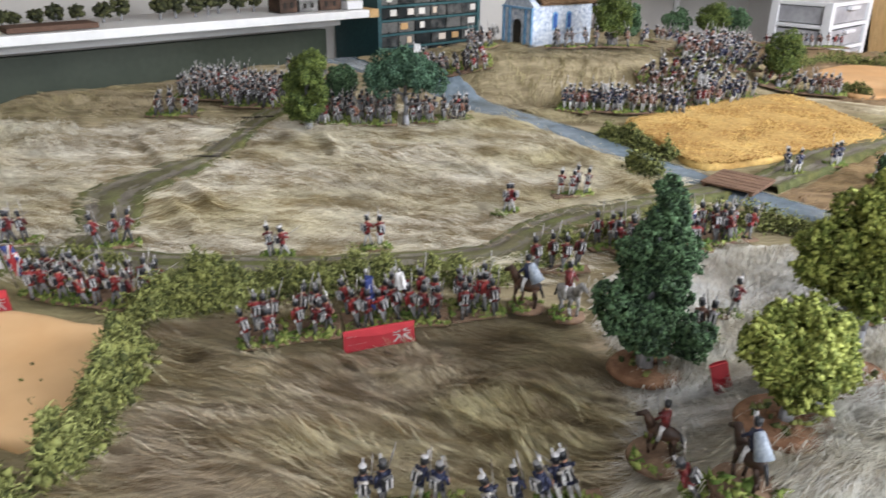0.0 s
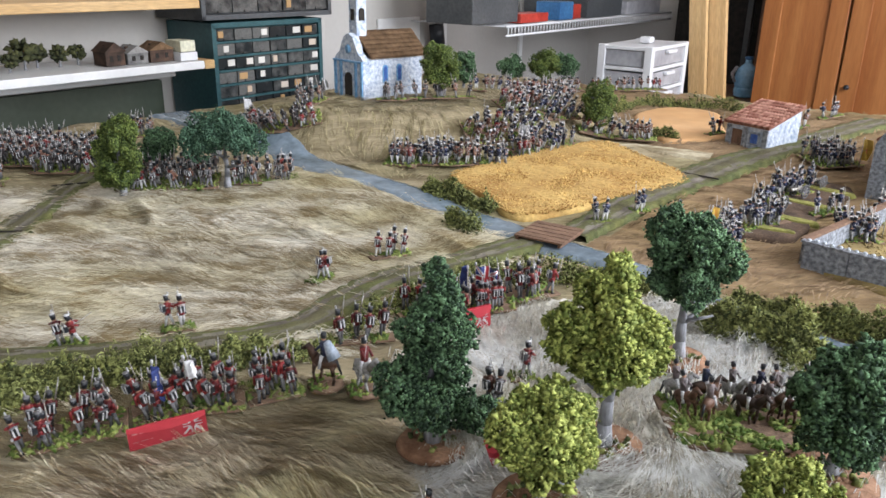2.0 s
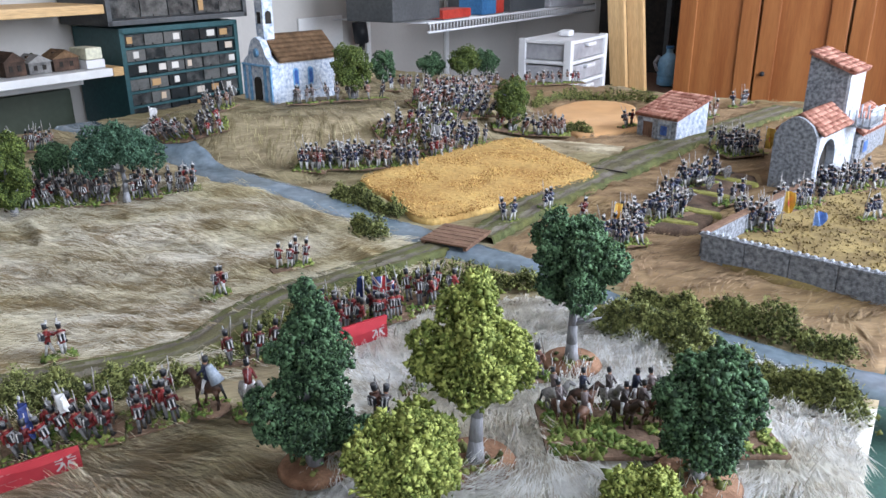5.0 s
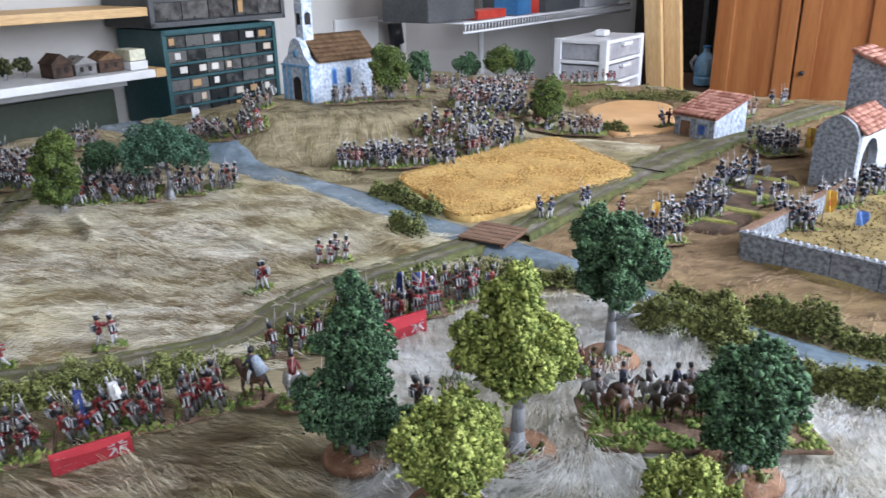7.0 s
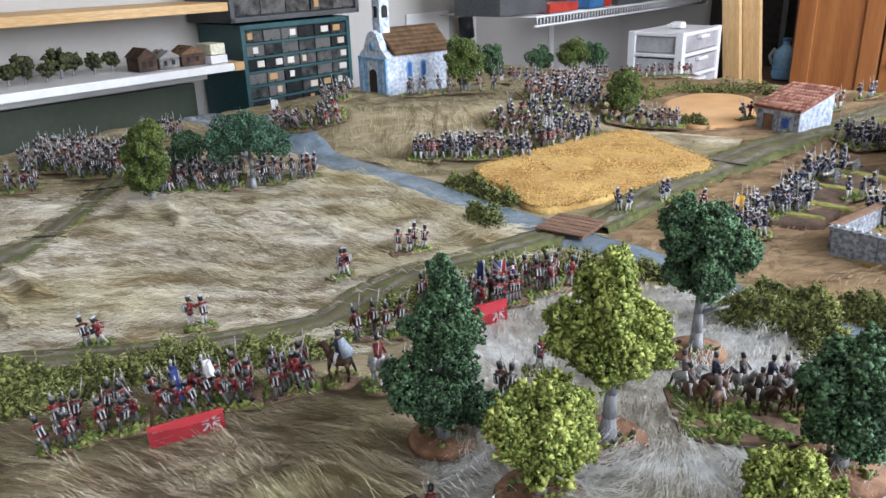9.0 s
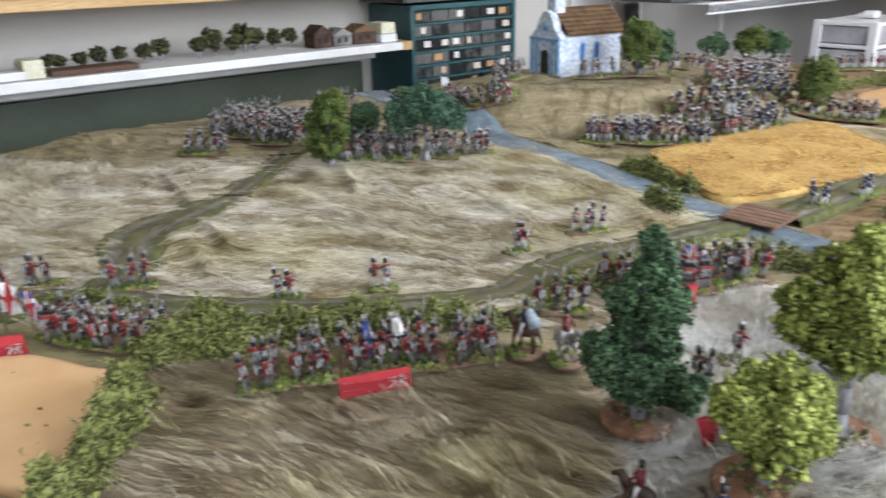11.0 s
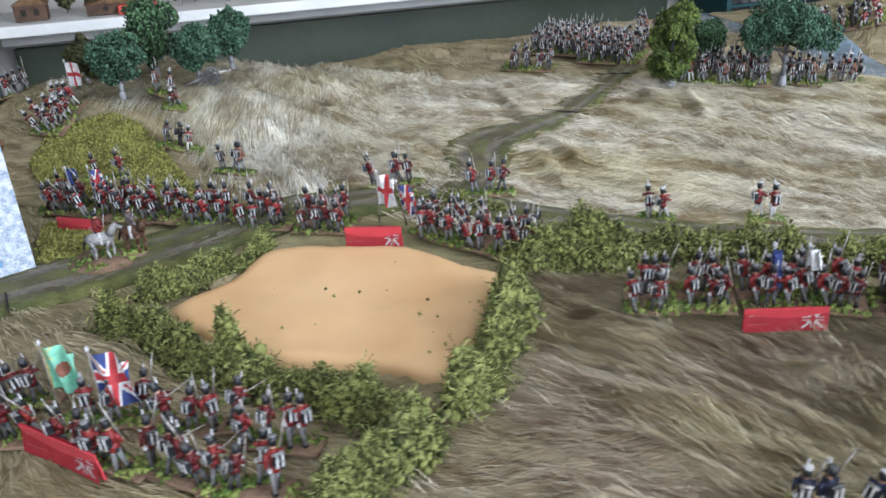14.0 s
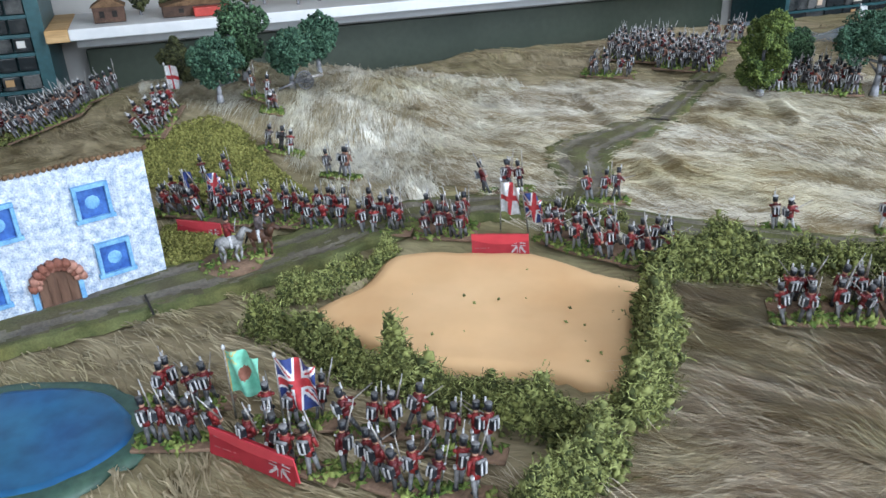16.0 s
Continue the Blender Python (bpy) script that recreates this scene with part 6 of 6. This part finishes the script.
    if abs(x) < 0.11 or abs(y) < 0.14:
        return 1
    d = min(abs(x - y), abs(x + y))
    if d < 0.03:
        return 0
    if d < 0.10:
        return 1
    return 2


def flag(x, y, face, pattern, w, h, label, tall=0.060, lean=0.0, wave=1.0):
    tall, w, h = tall * 0.78, w * 0.82, h * 0.84
    f = thing("flag", label, "flag", pose(x, y, gz(x, y) + 0.004, lean, 0, face), "colours")
    bm = bmesh.new()
    tube(bm, (0, 0, 0), (0, 0, tall), 0.0007, 0.0005, 6)
    part("pole", bm, "gun", f)
    bm = bmesh.new()
    ball(bm, (0, 0, tall + 0.001), 0.0014, 0, 1, (1, 1, 1.8))
    part("finial", bm, "strap", f)
    nx, ny = 48, 36
    bm = bmesh.new()
    gridv = [[bm.verts.new((w * i / nx * (0.96), wave * 0.0044 * math.sin(i / nx * 9 + j * 0.09) * (i / nx) ** 0.5, tall - h + h * j / ny - 0.10 * h * (i / nx) ** 2 - 0.001)) for j in range(ny + 1)] for i in range(nx + 1)]
    for i in range(nx):
        for j in range(ny):
            q = bm.faces.new((gridv[i][j], gridv[i + 1][j], gridv[i + 1][j + 1], gridv[i][j + 1]))
            q.smooth = True
            u, v = (i + 0.5) / nx, (j + 0.5) / ny
            if pattern == "union":
                q.material_index = jack(u, v)
            elif pattern == "green":
                q.material_index = 1 if math.hypot(u - 0.5, (v - 0.5) * 0.9) < 0.14 else (2 if u < 0.05 or (u < 0.35 and v > 0.72 and jack(u / 0.35, (v - 0.72) / 0.28) == 1) else 0)
            elif pattern == "cross":
                q.material_index = 0 if abs(u - 0.5) < 0.08 or abs(v - 0.5) < 0.08 else 1
            elif pattern == "yellow":
                q.material_index = 1 if math.hypot(u - 0.5, v - 0.5) < 0.2 else 0
            else:
                q.material_index = 0
    mats = {"union": ["f_red", "f_white", "f_blue"], "green": ["f_green", "tile_red", "f_yellow"], "cross": ["f_red", "f_white"], "yellow": ["f_yellow", "f_red"], "white": ["f_white"], "blue": ["f_blue"], "sky": ["f_sky"], "cloak": ["cloak"]}[pattern]
    part("cloth", bm, mats, f, {"union": "red, white and blue crossed cloth", "green": "sea-green cloth with a dull red centre", "cross": "white cloth with a red cross", "yellow": "golden yellow cloth"}.get(pattern, "plain cloth"))
    return f


flag(-0.402, 0.442, 15, "green", 0.028, 0.036, "sea-green regimental flag on a pole", 0.066)
flag(-0.368, 0.446, 15, "union", 0.032, 0.040, "union-patterned regimental flag on a pole", 0.066)
flag(-0.338, 0.748, 0, "cross", 0.024, 0.034, "white flag with a red cross on a pole", 0.062)
flag(-0.312, 0.750, -20, "union", 0.028, 0.032, "union-patterned flag on a pole", 0.058, 12)
flag(-0.634, 0.702, 0, "union", 0.026, 0.026, "union-patterned flag on a pole", 0.060)
flag(-0.660, 0.698, 100, "blue", 0.012, 0.026, "dark blue furled flag on a pole", 0.058)
flag(-0.010, 0.712, -60, "blue", 0.014, 0.030, "dark blue regimental flag drooping on its pole", 0.056)
flag(0.012, 0.716, -30, "white", 0.014, 0.016, "white drooping flag on a pole", 0.056)
flag(0.262, 0.862, -20, "union", 0.028, 0.030, "union-patterned flag above the column", 0.056)
flag(0.252, 0.850, 100, "blue", 0.020, 0.028, "dark blue furled flag above the column", 0.058)
flag(0.576, 1.020, 40, "yellow", 0.020, 0.030, "golden yellow flag above the blue column", 0.060, 8)
flag(0.812, 1.012, 0, "yellow", 0.018, 0.034, "golden yellow flag in the courtyard", 0.062)
flag(0.838, 0.985, 10, "sky", 0.024, 0.022, "sky-blue flag in the courtyard", 0.034)
flag(0.966, 1.285, 20, "yellow", 0.026, 0.040, "large golden yellow flag by the gatehouse", 0.060)
flag(0.431, 1.414, 10, "white", 0.016, 0.021, "white flag above the blue column", 0.056, 10, 2.2)
flag(0.270, 1.362, 10, "white", 0.013, 0.016, "white flag above the blue column", 0.050, 10, 2.2)
flag(-0.05, 1.30, 60, "white", 0.013, 0.019, "white flag above the grey column", 0.050, 10, 2.2)
flag(0.110, 1.57, 10, "white", 0.013, 0.018, "white flag above the grey column", 0.050, 10, 2.2)
flag(-0.818, 0.862, 60, "cross", 0.018, 0.034, "pale flag with a red cross on the hill", 0.060)
flag(-0.03, 1.60, 60, "white", 0.020, 0.020, "white flag by the river", 0.030)


def card(a, b, h, label, lean=8):
    """A folded red name card standing on the mat, with a small crossed emblem and faint illegible lines."""
    a, b = Vector(a), Vector(b)
    d = b - a
    L = d.length
    z0, z1 = gz(*a) + 0.003, gz(*b) + 0.003
    c = thing("name_card", label, "card", pose(a.x, a.y, z0, 0, 0, math.degrees(math.atan2(d.y, d.x))) @ pose(0, 0, 0, 0, -math.degrees(math.atan2(z1 - z0, L)), 0) @ pose(0, 0, 0, -lean, 0, 0), "red name cards")
    bm = bmesh.new()
    nx, ny = 72, 26
    g = [[bm.verts.new((L * i / nx, 0.0012 * math.sin(3 * i / nx), h * j / ny)) for j in range(ny + 1)] for i in range(nx + 1)]
    for i in range(nx):
        for j in range(ny):
            q = bm.faces.new((g[i][j], g[i + 1][j], g[i + 1][j + 1], g[i][j + 1]))
            u, v = (i + 0.5) / nx, (j + 0.5) / ny
            e, f = (u - 0.70) / 0.24, (v - 0.12) / 0.76
            if 0 < e < 1 and 0 < f < 1:
                dx, dy = abs(e - 0.5), abs(f - 0.5)
                star = (abs(dx - dy) < 0.09 and dx > 0.10) or (0.045 < dx < 0.10 and dy > 0.16) or (0.045 < dy < 0.10 and dx > 0.16)
                q.material_index = 1 if star else 0
            elif 0.06 < u < 0.62 and (0.66 < v < 0.72 or (0.30 < v < 0.35 and u < 0.30)) and int(u * 40) % 5:
                q.material_index = 2
    r = bmesh.ops.solidify(bm, geom=bm.faces[:], thickness=0.0007)
    part("card_front", bm, ["card", "card_white", "card_pink"], c)
    bm = bmesh.new()
    prism(bm, [(0.0, 0.0), (0.001, 0.0), (0.001, h), (0.0, h)], 0, L)
    bmesh.ops.transform(bm, matrix=Matrix(((0, 1, 0, 0), (1, 0, 0, 0), (0, 0, 1, 0), (0, 0, 0, 1))), verts=bm.verts)
    bmesh.ops.recalc_face_normals(bm, faces=bm.faces)
    ob = part("card_back", bm, "card", c)
    ob.matrix_basis = pose(0, 0.004, 0, 2 * lean, 0, 0)
    return c


CL = "small red name card with crossed emblem "
card((-0.348, 0.703), (-0.300, 0.716), 0.0195, CL + "before the long line")
card((-0.022, 0.672), (0.030, 0.690), 0.0175, CL + "before the red regiment")
card((-0.396, 0.410), (-0.332, 0.404), 0.0190, CL + "before the near regiment")
card((-0.638, 0.655), (-0.589, 0.660), 0.0185, CL + "beside the crop patch")
card((0.225, 0.585), (0.236, 0.586), 0.0220, "small faded red name card behind the low tree")
card((0.222, 0.796), (0.270, 0.818), 0.0220, CL + "before the column")


# ---- furniture along the walls (u, w, z) ----
slab("dado_board", -0.095, 1.362, 1.785, 1.805, 0.45, 0.842, "chalk", "dark green board fixed below the shelf", "wall board", 0.004)
bm = bmesh.new()
box(bm, -0.10, 1.345, 1.58, 1.80, 0.888, 0.906, 0, 0.002)
shelf = part("wall_shelf", bm, "whiteboard")
shelf.matrix_world = ROOM
tagged(shelf, "long white-edged wall shelf loaded with model scenery", "shelf")
for u0, u1 in ((-0.135, -0.10), (1.345, 1.372)):
    bm = bmesh.new()
    box(bm, u0, u1, 1.578, 1.80, 0.887, 0.907, 0, 0.002)
    part("shelf_end", bm, "pine_shelf", shelf, "raw wood end of the shelf")
bm = bmesh.new()
box(bm, -0.10, 1.345, 1.70, 1.80, 0.86, 0.888)
part("shelf_rail", bm, "whiteboard", shelf)
bm = bmesh.new()
box(bm, -0.10, 1.36, 1.60, 1.80, 1.022, 1.042, 0, 0.002)
ob = part("upper_shelf", bm, "pine_shelf")
ob.matrix_world = ROOM
tagged(ob, "raw pine upper wall shelf", "shelf")


def drawer_cabinet(name, u0, u1, z0, z1, cols, rows, body, label, tags, seed, w0=1.62, frame=0.012, w1=1.80):
    """A small-parts cabinet: open-fronted frame full of smoky drawers with paper tags."""
    rng = random.Random(seed)
    c = thing(name, label, "parts cabinet", ROOM, "parts cabinets")
    bm = bmesh.new()
    box(bm, u0, u1, w0 + 0.02, w1, z0, z1)
    for a, b, d, e in ((u0, u0 + frame, z0, z1), (u1 - frame, u1, z0, z1), (u0, u1, z0, z0 + frame), (u0, u1, z1 - frame, z1)):
        box(bm, a, b, w0, w0 + 0.03, d, e, 0, 0.001)
    cw, ch = (u1 - u0 - 2 * frame) / cols, (z1 - z0 - 2 * frame) / rows
    for k in range(1, rows):
        z = z0 + frame + k * ch
        rail = bmesh.new()
        box(rail, u0 + frame, u1 - frame, w0 + 0.002, w0 + 0.03, z - 0.0028, z + 0.0028)
        part("divider", rail, body, c)
    part("body", bm, body, c)
    for i in range(cols):
        for j in range(rows):
            a, b = u0 + frame + i * cw + 0.002, u0 + frame + (i + 1) * cw - 0.002
            d, e = z0 + frame + j * ch + 0.004, z0 + frame + (j + 1) * ch - 0.004
            bm = bmesh.new()
            out = rng.uniform(0.0, 0.004)
            box(bm, a, b, w0 + 0.006 - out, w0 + 0.022, d, e, 0, 0.001)
            box(bm, (a + b) / 2 - 0.006, (a + b) / 2 + 0.006, w0 + 0.001 - out, w0 + 0.007, d + 0.001, d + 0.005)
            dr = part("drawer", bm, "drawer", c)
            if rng.random() < tags:
                bm = bmesh.new()
                x = rng.uniform(a + 0.004, b - 0.022) if b - a > 0.03 else a + 0.004
                wd = min(rng.uniform(0.012, 0.026), b - x - 0.002)
                box(bm, x, x + wd, w0 + 0.0035 - out, w0 + 0.0058 - out, d + 0.007, e - 0.004)
                part("tag", bm, "drawer_tag", dr)
    return c


drawer_cabinet("parts_cabinet", 1.402, 1.765, 0.755, 0.985, 6, 6, "teal", "teal metal small-parts cabinet with smoky tagged drawers", 0.6, 5)
drawer_cabinet("parts_cabinet", 1.375, 1.80, 0.992, 1.16, 5, 3, "greymetal", "dark grey parts cabinet stacked on the teal one", 0.5, 6, 1.615)
drawer_cabinet("parts_cabinet", -0.60, -0.135, 0.70, 1.10, 14, 12, "teal", "teal metal parts cabinet with many tiny drawers", 0.3, 7, 1.60, 0.022)
slab("post", 1.80, 1.875, 1.72, 1.80, 0, H, "wall", "cream boxed-in post beside the cabinet", "post", 0.003)

# stored scenery on the long shelf
srng = random.Random(9)


def stored_tree(u, size, k):
    rng = np.random.default_rng(100 + k)
    p = ROOM @ Vector((u, 1.66 + 0.05 * srng.random(), 0.907))
    t = thing("stored_tree", "dark little model tree stored on the shelf", "model tree", pose(p.x, p.y, p.z), "stored trees")
    bm = bmesh.new()
    tube(bm, (0, 0, 0), (0, 0, size * 0.6), 0.003, 0.0015, 6)
    part("trunk", bm, "trunk", t)
    n = 70
    c = rng.normal(0, 1, (n, 3))
    c /= np.linalg.norm(c, axis=1)[:, None]
    c = c * rng.uniform(0.55, 1.0, n)[:, None] * np.array([size * 0.42, size * 0.42, size * 0.34]) + np.array([0, 0, size * 0.62])
    clumps("crown", c, rng.uniform(0.05, 0.10, n) * size * 1.6, "shelf_bush", t, rng)


k = 0
for u, s in ((0.06, 0.038), (0.095, 0.03), (0.205, 0.042), (0.235, 0.040), (0.29, 0.038), (0.335, 0.040), (0.37, 0.036), (0.42, 0.036), (0.47, 0.030), (0.60, 0.030), (0.63, 0.036), (0.67, 0.040), (0.715, 0.036), (0.76, 0.040), (0.80, 0.044), (0.87, 0.046), (0.905, 0.06), (0.945, 0.040), (0.985, 0.062), (1.02, 0.05), (1.06, 0.046), (1.105, 0.044), (1.165, 0.034), (1.222, 0.036), (1.29, 0.034), (0.53, 0.03), (0.58, 0.034), (0.015, 0.034), (-0.03, 0.036)):
    stored_tree(u, s, k)
    k += 1


def stored_house(u, w, h, depth, material, roof, label):
    p = ROOM @ pose(u, 1.62, 0.907)
    t = thing("stored_house", label, "model house", p, "stored models")
    bm = bmesh.new()
    box(bm, 0, w, 0, depth, 0, h * 0.62, 0, 0.001)
    part("wall", bm, material, t)
    bm = bmesh.new()
    prism(bm, [(-0.003, h * 0.60), (w + 0.003, h * 0.60), (w * 0.5, h)], -0.003, depth + 0.003)
    part("roof", bm, roof, t)
    for x in (0.28, 0.68):
        bm = bmesh.new()
        box(bm, w * x - 0.004, w * x + 0.004, -0.001, 0.001, h * 0.2, h * 0.45)
        part("window", bm, "doordark", t)


stored_house(1.125, 0.045, 0.050, 0.05, "model_dark", "model_dark", "brown model house stored on the shelf")
stored_house(1.176, 0.05, 0.040, 0.05, "model_grey", "model_grey", "grey model house stored on the shelf")
stored_house(1.232, 0.06, 0.045, 0.05, "model_dark", "tile_brown", "dark brown model house stored on the shelf")
stored_house(0.05, 0.11, 0.030, 0.06, "model_dark", "tile_brown", "long low brown model barn stored on the shelf")
stored_house(-0.06, 0.05, 0.042, 0.05, "model_dark", "tile_brown", "rust-brown model hut stored on the shelf")
for nm, lab, u0, u1, z0, z1, m_ in (("carton", "yellow and white printed carton on the shelf", 1.298, 1.338, 0.927, 0.952, "yellow_paper"), ("carton", "small white carton on the shelf", 1.296, 1.342, 0.907, 0.926, "bin_white"), ("box", "low white box on the shelf", 0.455, 0.525, 0.907, 0.922, "bin_white"), ("carton", "pale yellow-white carton behind the models", 0.515, 0.55, 0.907, 0.940, "yellow_paper"), ("tray", "red-topped white tray on the shelf", 0.10, 0.165, 0.907, 0.922, "red_plastic"), ("box", "flat dark terrain sheets stacked on the shelf", 0.56, 0.72, 0.907, 0.917, "model_dark")):
    slab(nm, u0, u1, 1.60, 1.66, z0, z1, m_, lab, nm, 0.002, "")

# conduit pipe with a dark clamp
pipe = thing("conduit_pipe", "shiny bent metal conduit with a black clamp", "pipe", ROOM)
bm = bmesh.new()
tube(bm, (2.40, 1.76, 1.30), (2.44, 1.76, 1.02), 0.012, 0.012, 12)
tube(bm, (2.44, 1.76, 1.02), (2.475, 1.76, 0.86), 0.012, 0.012, 12)
tube(bm, (2.475, 1.76, 0.86), (2.48, 1.76, 0.30), 0.012, 0.012, 12)
part("pipe_run", bm, "chrome", pipe)
bm = bmesh.new()
tube(bm, (2.462, 1.76, 0.93), (2.474, 1.76, 0.86), 0.026, 0.026, 12)
part("clamp", bm, "black", pipe)
slab("wall_panel", 2.20, 2.42, 1.80, 1.808, 0.80, 0.955, "whiteboard", "thin pale board fixed to the wall", "wall board", 0.001)

# wire shelf on the wall with things on it
ws = thing("wire_shelf", "white coated wire wall shelf", "shelf", ROOM)
for k in range(70):
    u = 2.372 + k * 0.0205
    bm = bmesh.new()
    tube(bm, (u, 1.40, 0.942), (u, 1.40, 0.918), 0.0022, 0.0022, 5)
    tube(bm, (u, 1.40, 0.943), (u, 1.80, 0.943), 0.0018, 0.0018, 5)
    part("wire", bm, "bin_white", ws)
for z in (0.944, 0.916):
    bm = bmesh.new()
    tube(bm, (2.36, 1.40, z), (3.73, 1.40, z), 0.004, 0.004, 8)
    part("rail", bm, "bin_white", ws)
for u in (2.56, 3.1):
    bm = bmesh.new()
    box(bm, u - 0.012, u + 0.012, 1.795, 1.806, 0.40, 1.40)
    part("wall_strip", bm, "whiteboard", ws, "slotted white shelf strip")
for nm, lab, u0, u1, w0, w1, z0, z1, m_ in (("storage_box", "dark grey storage box with compartments on the wire shelf", 2.20, 2.46, 1.42, 1.60, 0.955, 1.10, "greymetal"), ("clamp_tool", "red and brown hand clamp on the wire shelf", 2.48, 2.66, 1.42, 1.50, 0.948, 0.978, "red_plastic"), ("battery_pack", "blue and orange plastic tool case on the wire shelf", 2.74, 2.84, 1.42, 1.52, 0.948, 1.01, "blue_plastic"), ("tool_case", "orange-red plastic tool case on the wire shelf", 2.842, 2.90, 1.42, 1.52, 0.948, 1.0, "red_plastic"), ("grey_crate", "grey plastic crate on the wire shelf", 2.95, 3.25, 1.42, 1.7, 0.948, 1.03, "greymetal"), ("crate", "pale crate of papers on the wire shelf", 3.3, 3.65, 1.42, 1.7, 0.948, 1.0, "bin_clear")):
    slab(nm, u0, u1, w0, w1, z0, z1, m_, lab, nm.replace("_", " "), 0.004, "")

# white three-drawer plastic unit on a low stand
for u, z in ((1.140, 0.939), (1.19, 0.932), (1.25, 0.935), (0.09, 0.926)):
    bm = bmesh.new()
    box(bm, -0.003, 0.003, -0.003, 0.003, 0, 0.016, 0, 0.0005)
    ob = part("chimney_block", bm, "model_dark")
    ob.matrix_world = ROOM @ pose(u, 1.645, z - 0.004)
    tagged(ob, "small dark chimney block on a stored model", "chimney")
slab("side_stand", 2.26, 2.60, 0.84, 1.10, 0, 0.735, "greymetal", "dark low stand beyond the table end", "stand", 0.004, "")
du = thing("drawer_unit", "white plastic three-drawer unit with frosted drawers", "drawer unit", ROOM)
BU0, BU1, BW0, BW1, BZ0, BZ1 = 2.28, 2.554, 0.875, 1.037, 0.736, 0.922
bm = bmesh.new()
for u in (BU0, BU1 - 0.022):
    for w in (BW0, BW1 - 0.022):
        box(bm, u, u + 0.022, w, w + 0.022, BZ0, BZ1, 0, 0.002)
for z in (BZ0, BZ0 + 0.058, BZ0 + 0.118, BZ1 - 0.012):
    box(bm, BU0 + 0.001, BU1 - 0.001, BW0 + 0.001, BW1 - 0.001, z, z + 0.010, 0, 0.002)
part("frame", bm, "bin_white", du)
for z in (BZ0 + 0.012, BZ0 + 0.070, BZ0 + 0.130):
    bm = bmesh.new()
    box(bm, BU0 + 0.006, BU1 - 0.006, BW0 + 0.006, BW1 - 0.006, z, z + 0.043, 0, 0.002)
    d = part("drawer", bm, "bin_clear", du, "frosted grey drawer")
    bm = bmesh.new()
    box(bm, (BU0 + BU1) / 2 - 0.03, (BU0 + BU1) / 2 + 0.03, BW0 - 0.008, BW0 + 0.006, z + 0.032, z + 0.042, 0, 0.003)
    part("handle", bm, "bin_white", d)
slab("jar", 2.39, 2.425, 0.93, 0.965, 0.9225, 0.940, "bin_white", "small white tub on the drawer unit", "tub", 0.006, "")

# boards leaning at the table end
for k, (w, wd, tilt) in enumerate(((0.772, 0.052, 7.6), (0.722, 0.052, 7.6))):
    bm = bmesh.new()
    box(bm, -0.012, 0.012, -wd / 2, wd / 2, 0, 1.55, 0, 0.002)
    ob = part("timber_board", bm, "pine")
    ob.matrix_world = ROOM @ pose(2.62 + 0.03 * k, w, 0.0, tilt * -0.9, 2, 0)
    tagged(ob, "raw pine board leaning upright beyond the table", "board", "leaning boards")

# orange-brown cupboard with tall doors
cup = thing("cupboard", "tall orange-brown varnished wood cupboard", "cupboard", ROOM)
bm = bmesh.new()
box(bm, 3.12, 3.70, -1.40, 0.825, 0.0, 2.2)
part("carcass", bm, "cupboard", cup)
for k in range(8):
    w1 = 0.823 - k * 0.275
    bm = bmesh.new()
    box(bm, 3.098, 3.119, w1 - 0.270, w1, 0.06, 2.15, 0, 0.004)
    d = part("door", bm, "cupboard", cup)
    for a, b in ((w1 - 0.060, w1 - 0.002), (w1 - 0.268, w1 - 0.210)):
        bm = bmesh.new()
        box(bm, 3.090, 3.098, a, b, 0.06, 2.15, 0, 0.003)
        part("stile", bm, "cupboard", d)
    if k % 2:
        bm = bmesh.new()
        ball(bm, (3.078, w1 - 0.03, 0.765), 0.009, 0, 2)
        part("knob", bm, "black", d, "small dark round knob")

# dim niche between the boards and the cupboard with a blue water jug
# near-black slab before the wall puts the niche's dimness into colour
slab("niche_back", 3.68, 3.74, 0.83, 1.35, 0, 2.2, "doordark", "near-black slab painting the niche's shade behind the boards", "niche", 0.0, "structure")
slab("niche_stand", 3.15, 3.66, 0.845, 1.10, 0, 0.665, "doorwood", "dark wooden stand in the niche", "stand", 0.004, "")
for k, (w, m_) in enumerate(((0.905, "whiteboard"), (0.955, "doorwood"), (1.01, "greymetal"))):
    slab("stored_pole", 3.62, 3.65, w, w + 0.022, 0.67, 2.0, m_, "upright strip stored in the niche", "strip", 0.002, "")
jug = thing("water_jug", "translucent blue plastic water jug on the niche stand", "water jug", ROOM @ pose(3.30, 0.905, 0.667))
bm = bmesh.new()
prof = [(0.030, 0), (0.040, 0.006), (0.042, 0.03), (0.039, 0.038), (0.042, 0.046), (0.042, 0.085), (0.036, 0.105), (0.018, 0.122), (0.013, 0.128), (0.013, 0.142)]
for (r0, z0), (r1, z1) in zip(prof, prof[1:]):
    tube(bm, (0, 0, z0), (0, 0, z1), r0, r1, 20, 0, False)
tube(bm, (0, 0, 0), (0, 0, 0.001), 0.03, 0.03, 20)
part("bottle", bm, "jug", jug)
bm = bmesh.new()
tube(bm, (0, 0, 0.142), (0, 0, 0.152), 0.015, 0.015, 16)
part("cap", bm, "blue_plastic", jug)
bm = bmesh.new()
tube(bm, (-0.030, 0.03, 0.115), (-0.052, 0.04, 0.09), 0.006, 0.006, 8)
tube(bm, (-0.052, 0.04, 0.09), (-0.042, 0.03, 0.06), 0.006, 0.006, 8)
part("handle", bm, "bin_clear", jug)
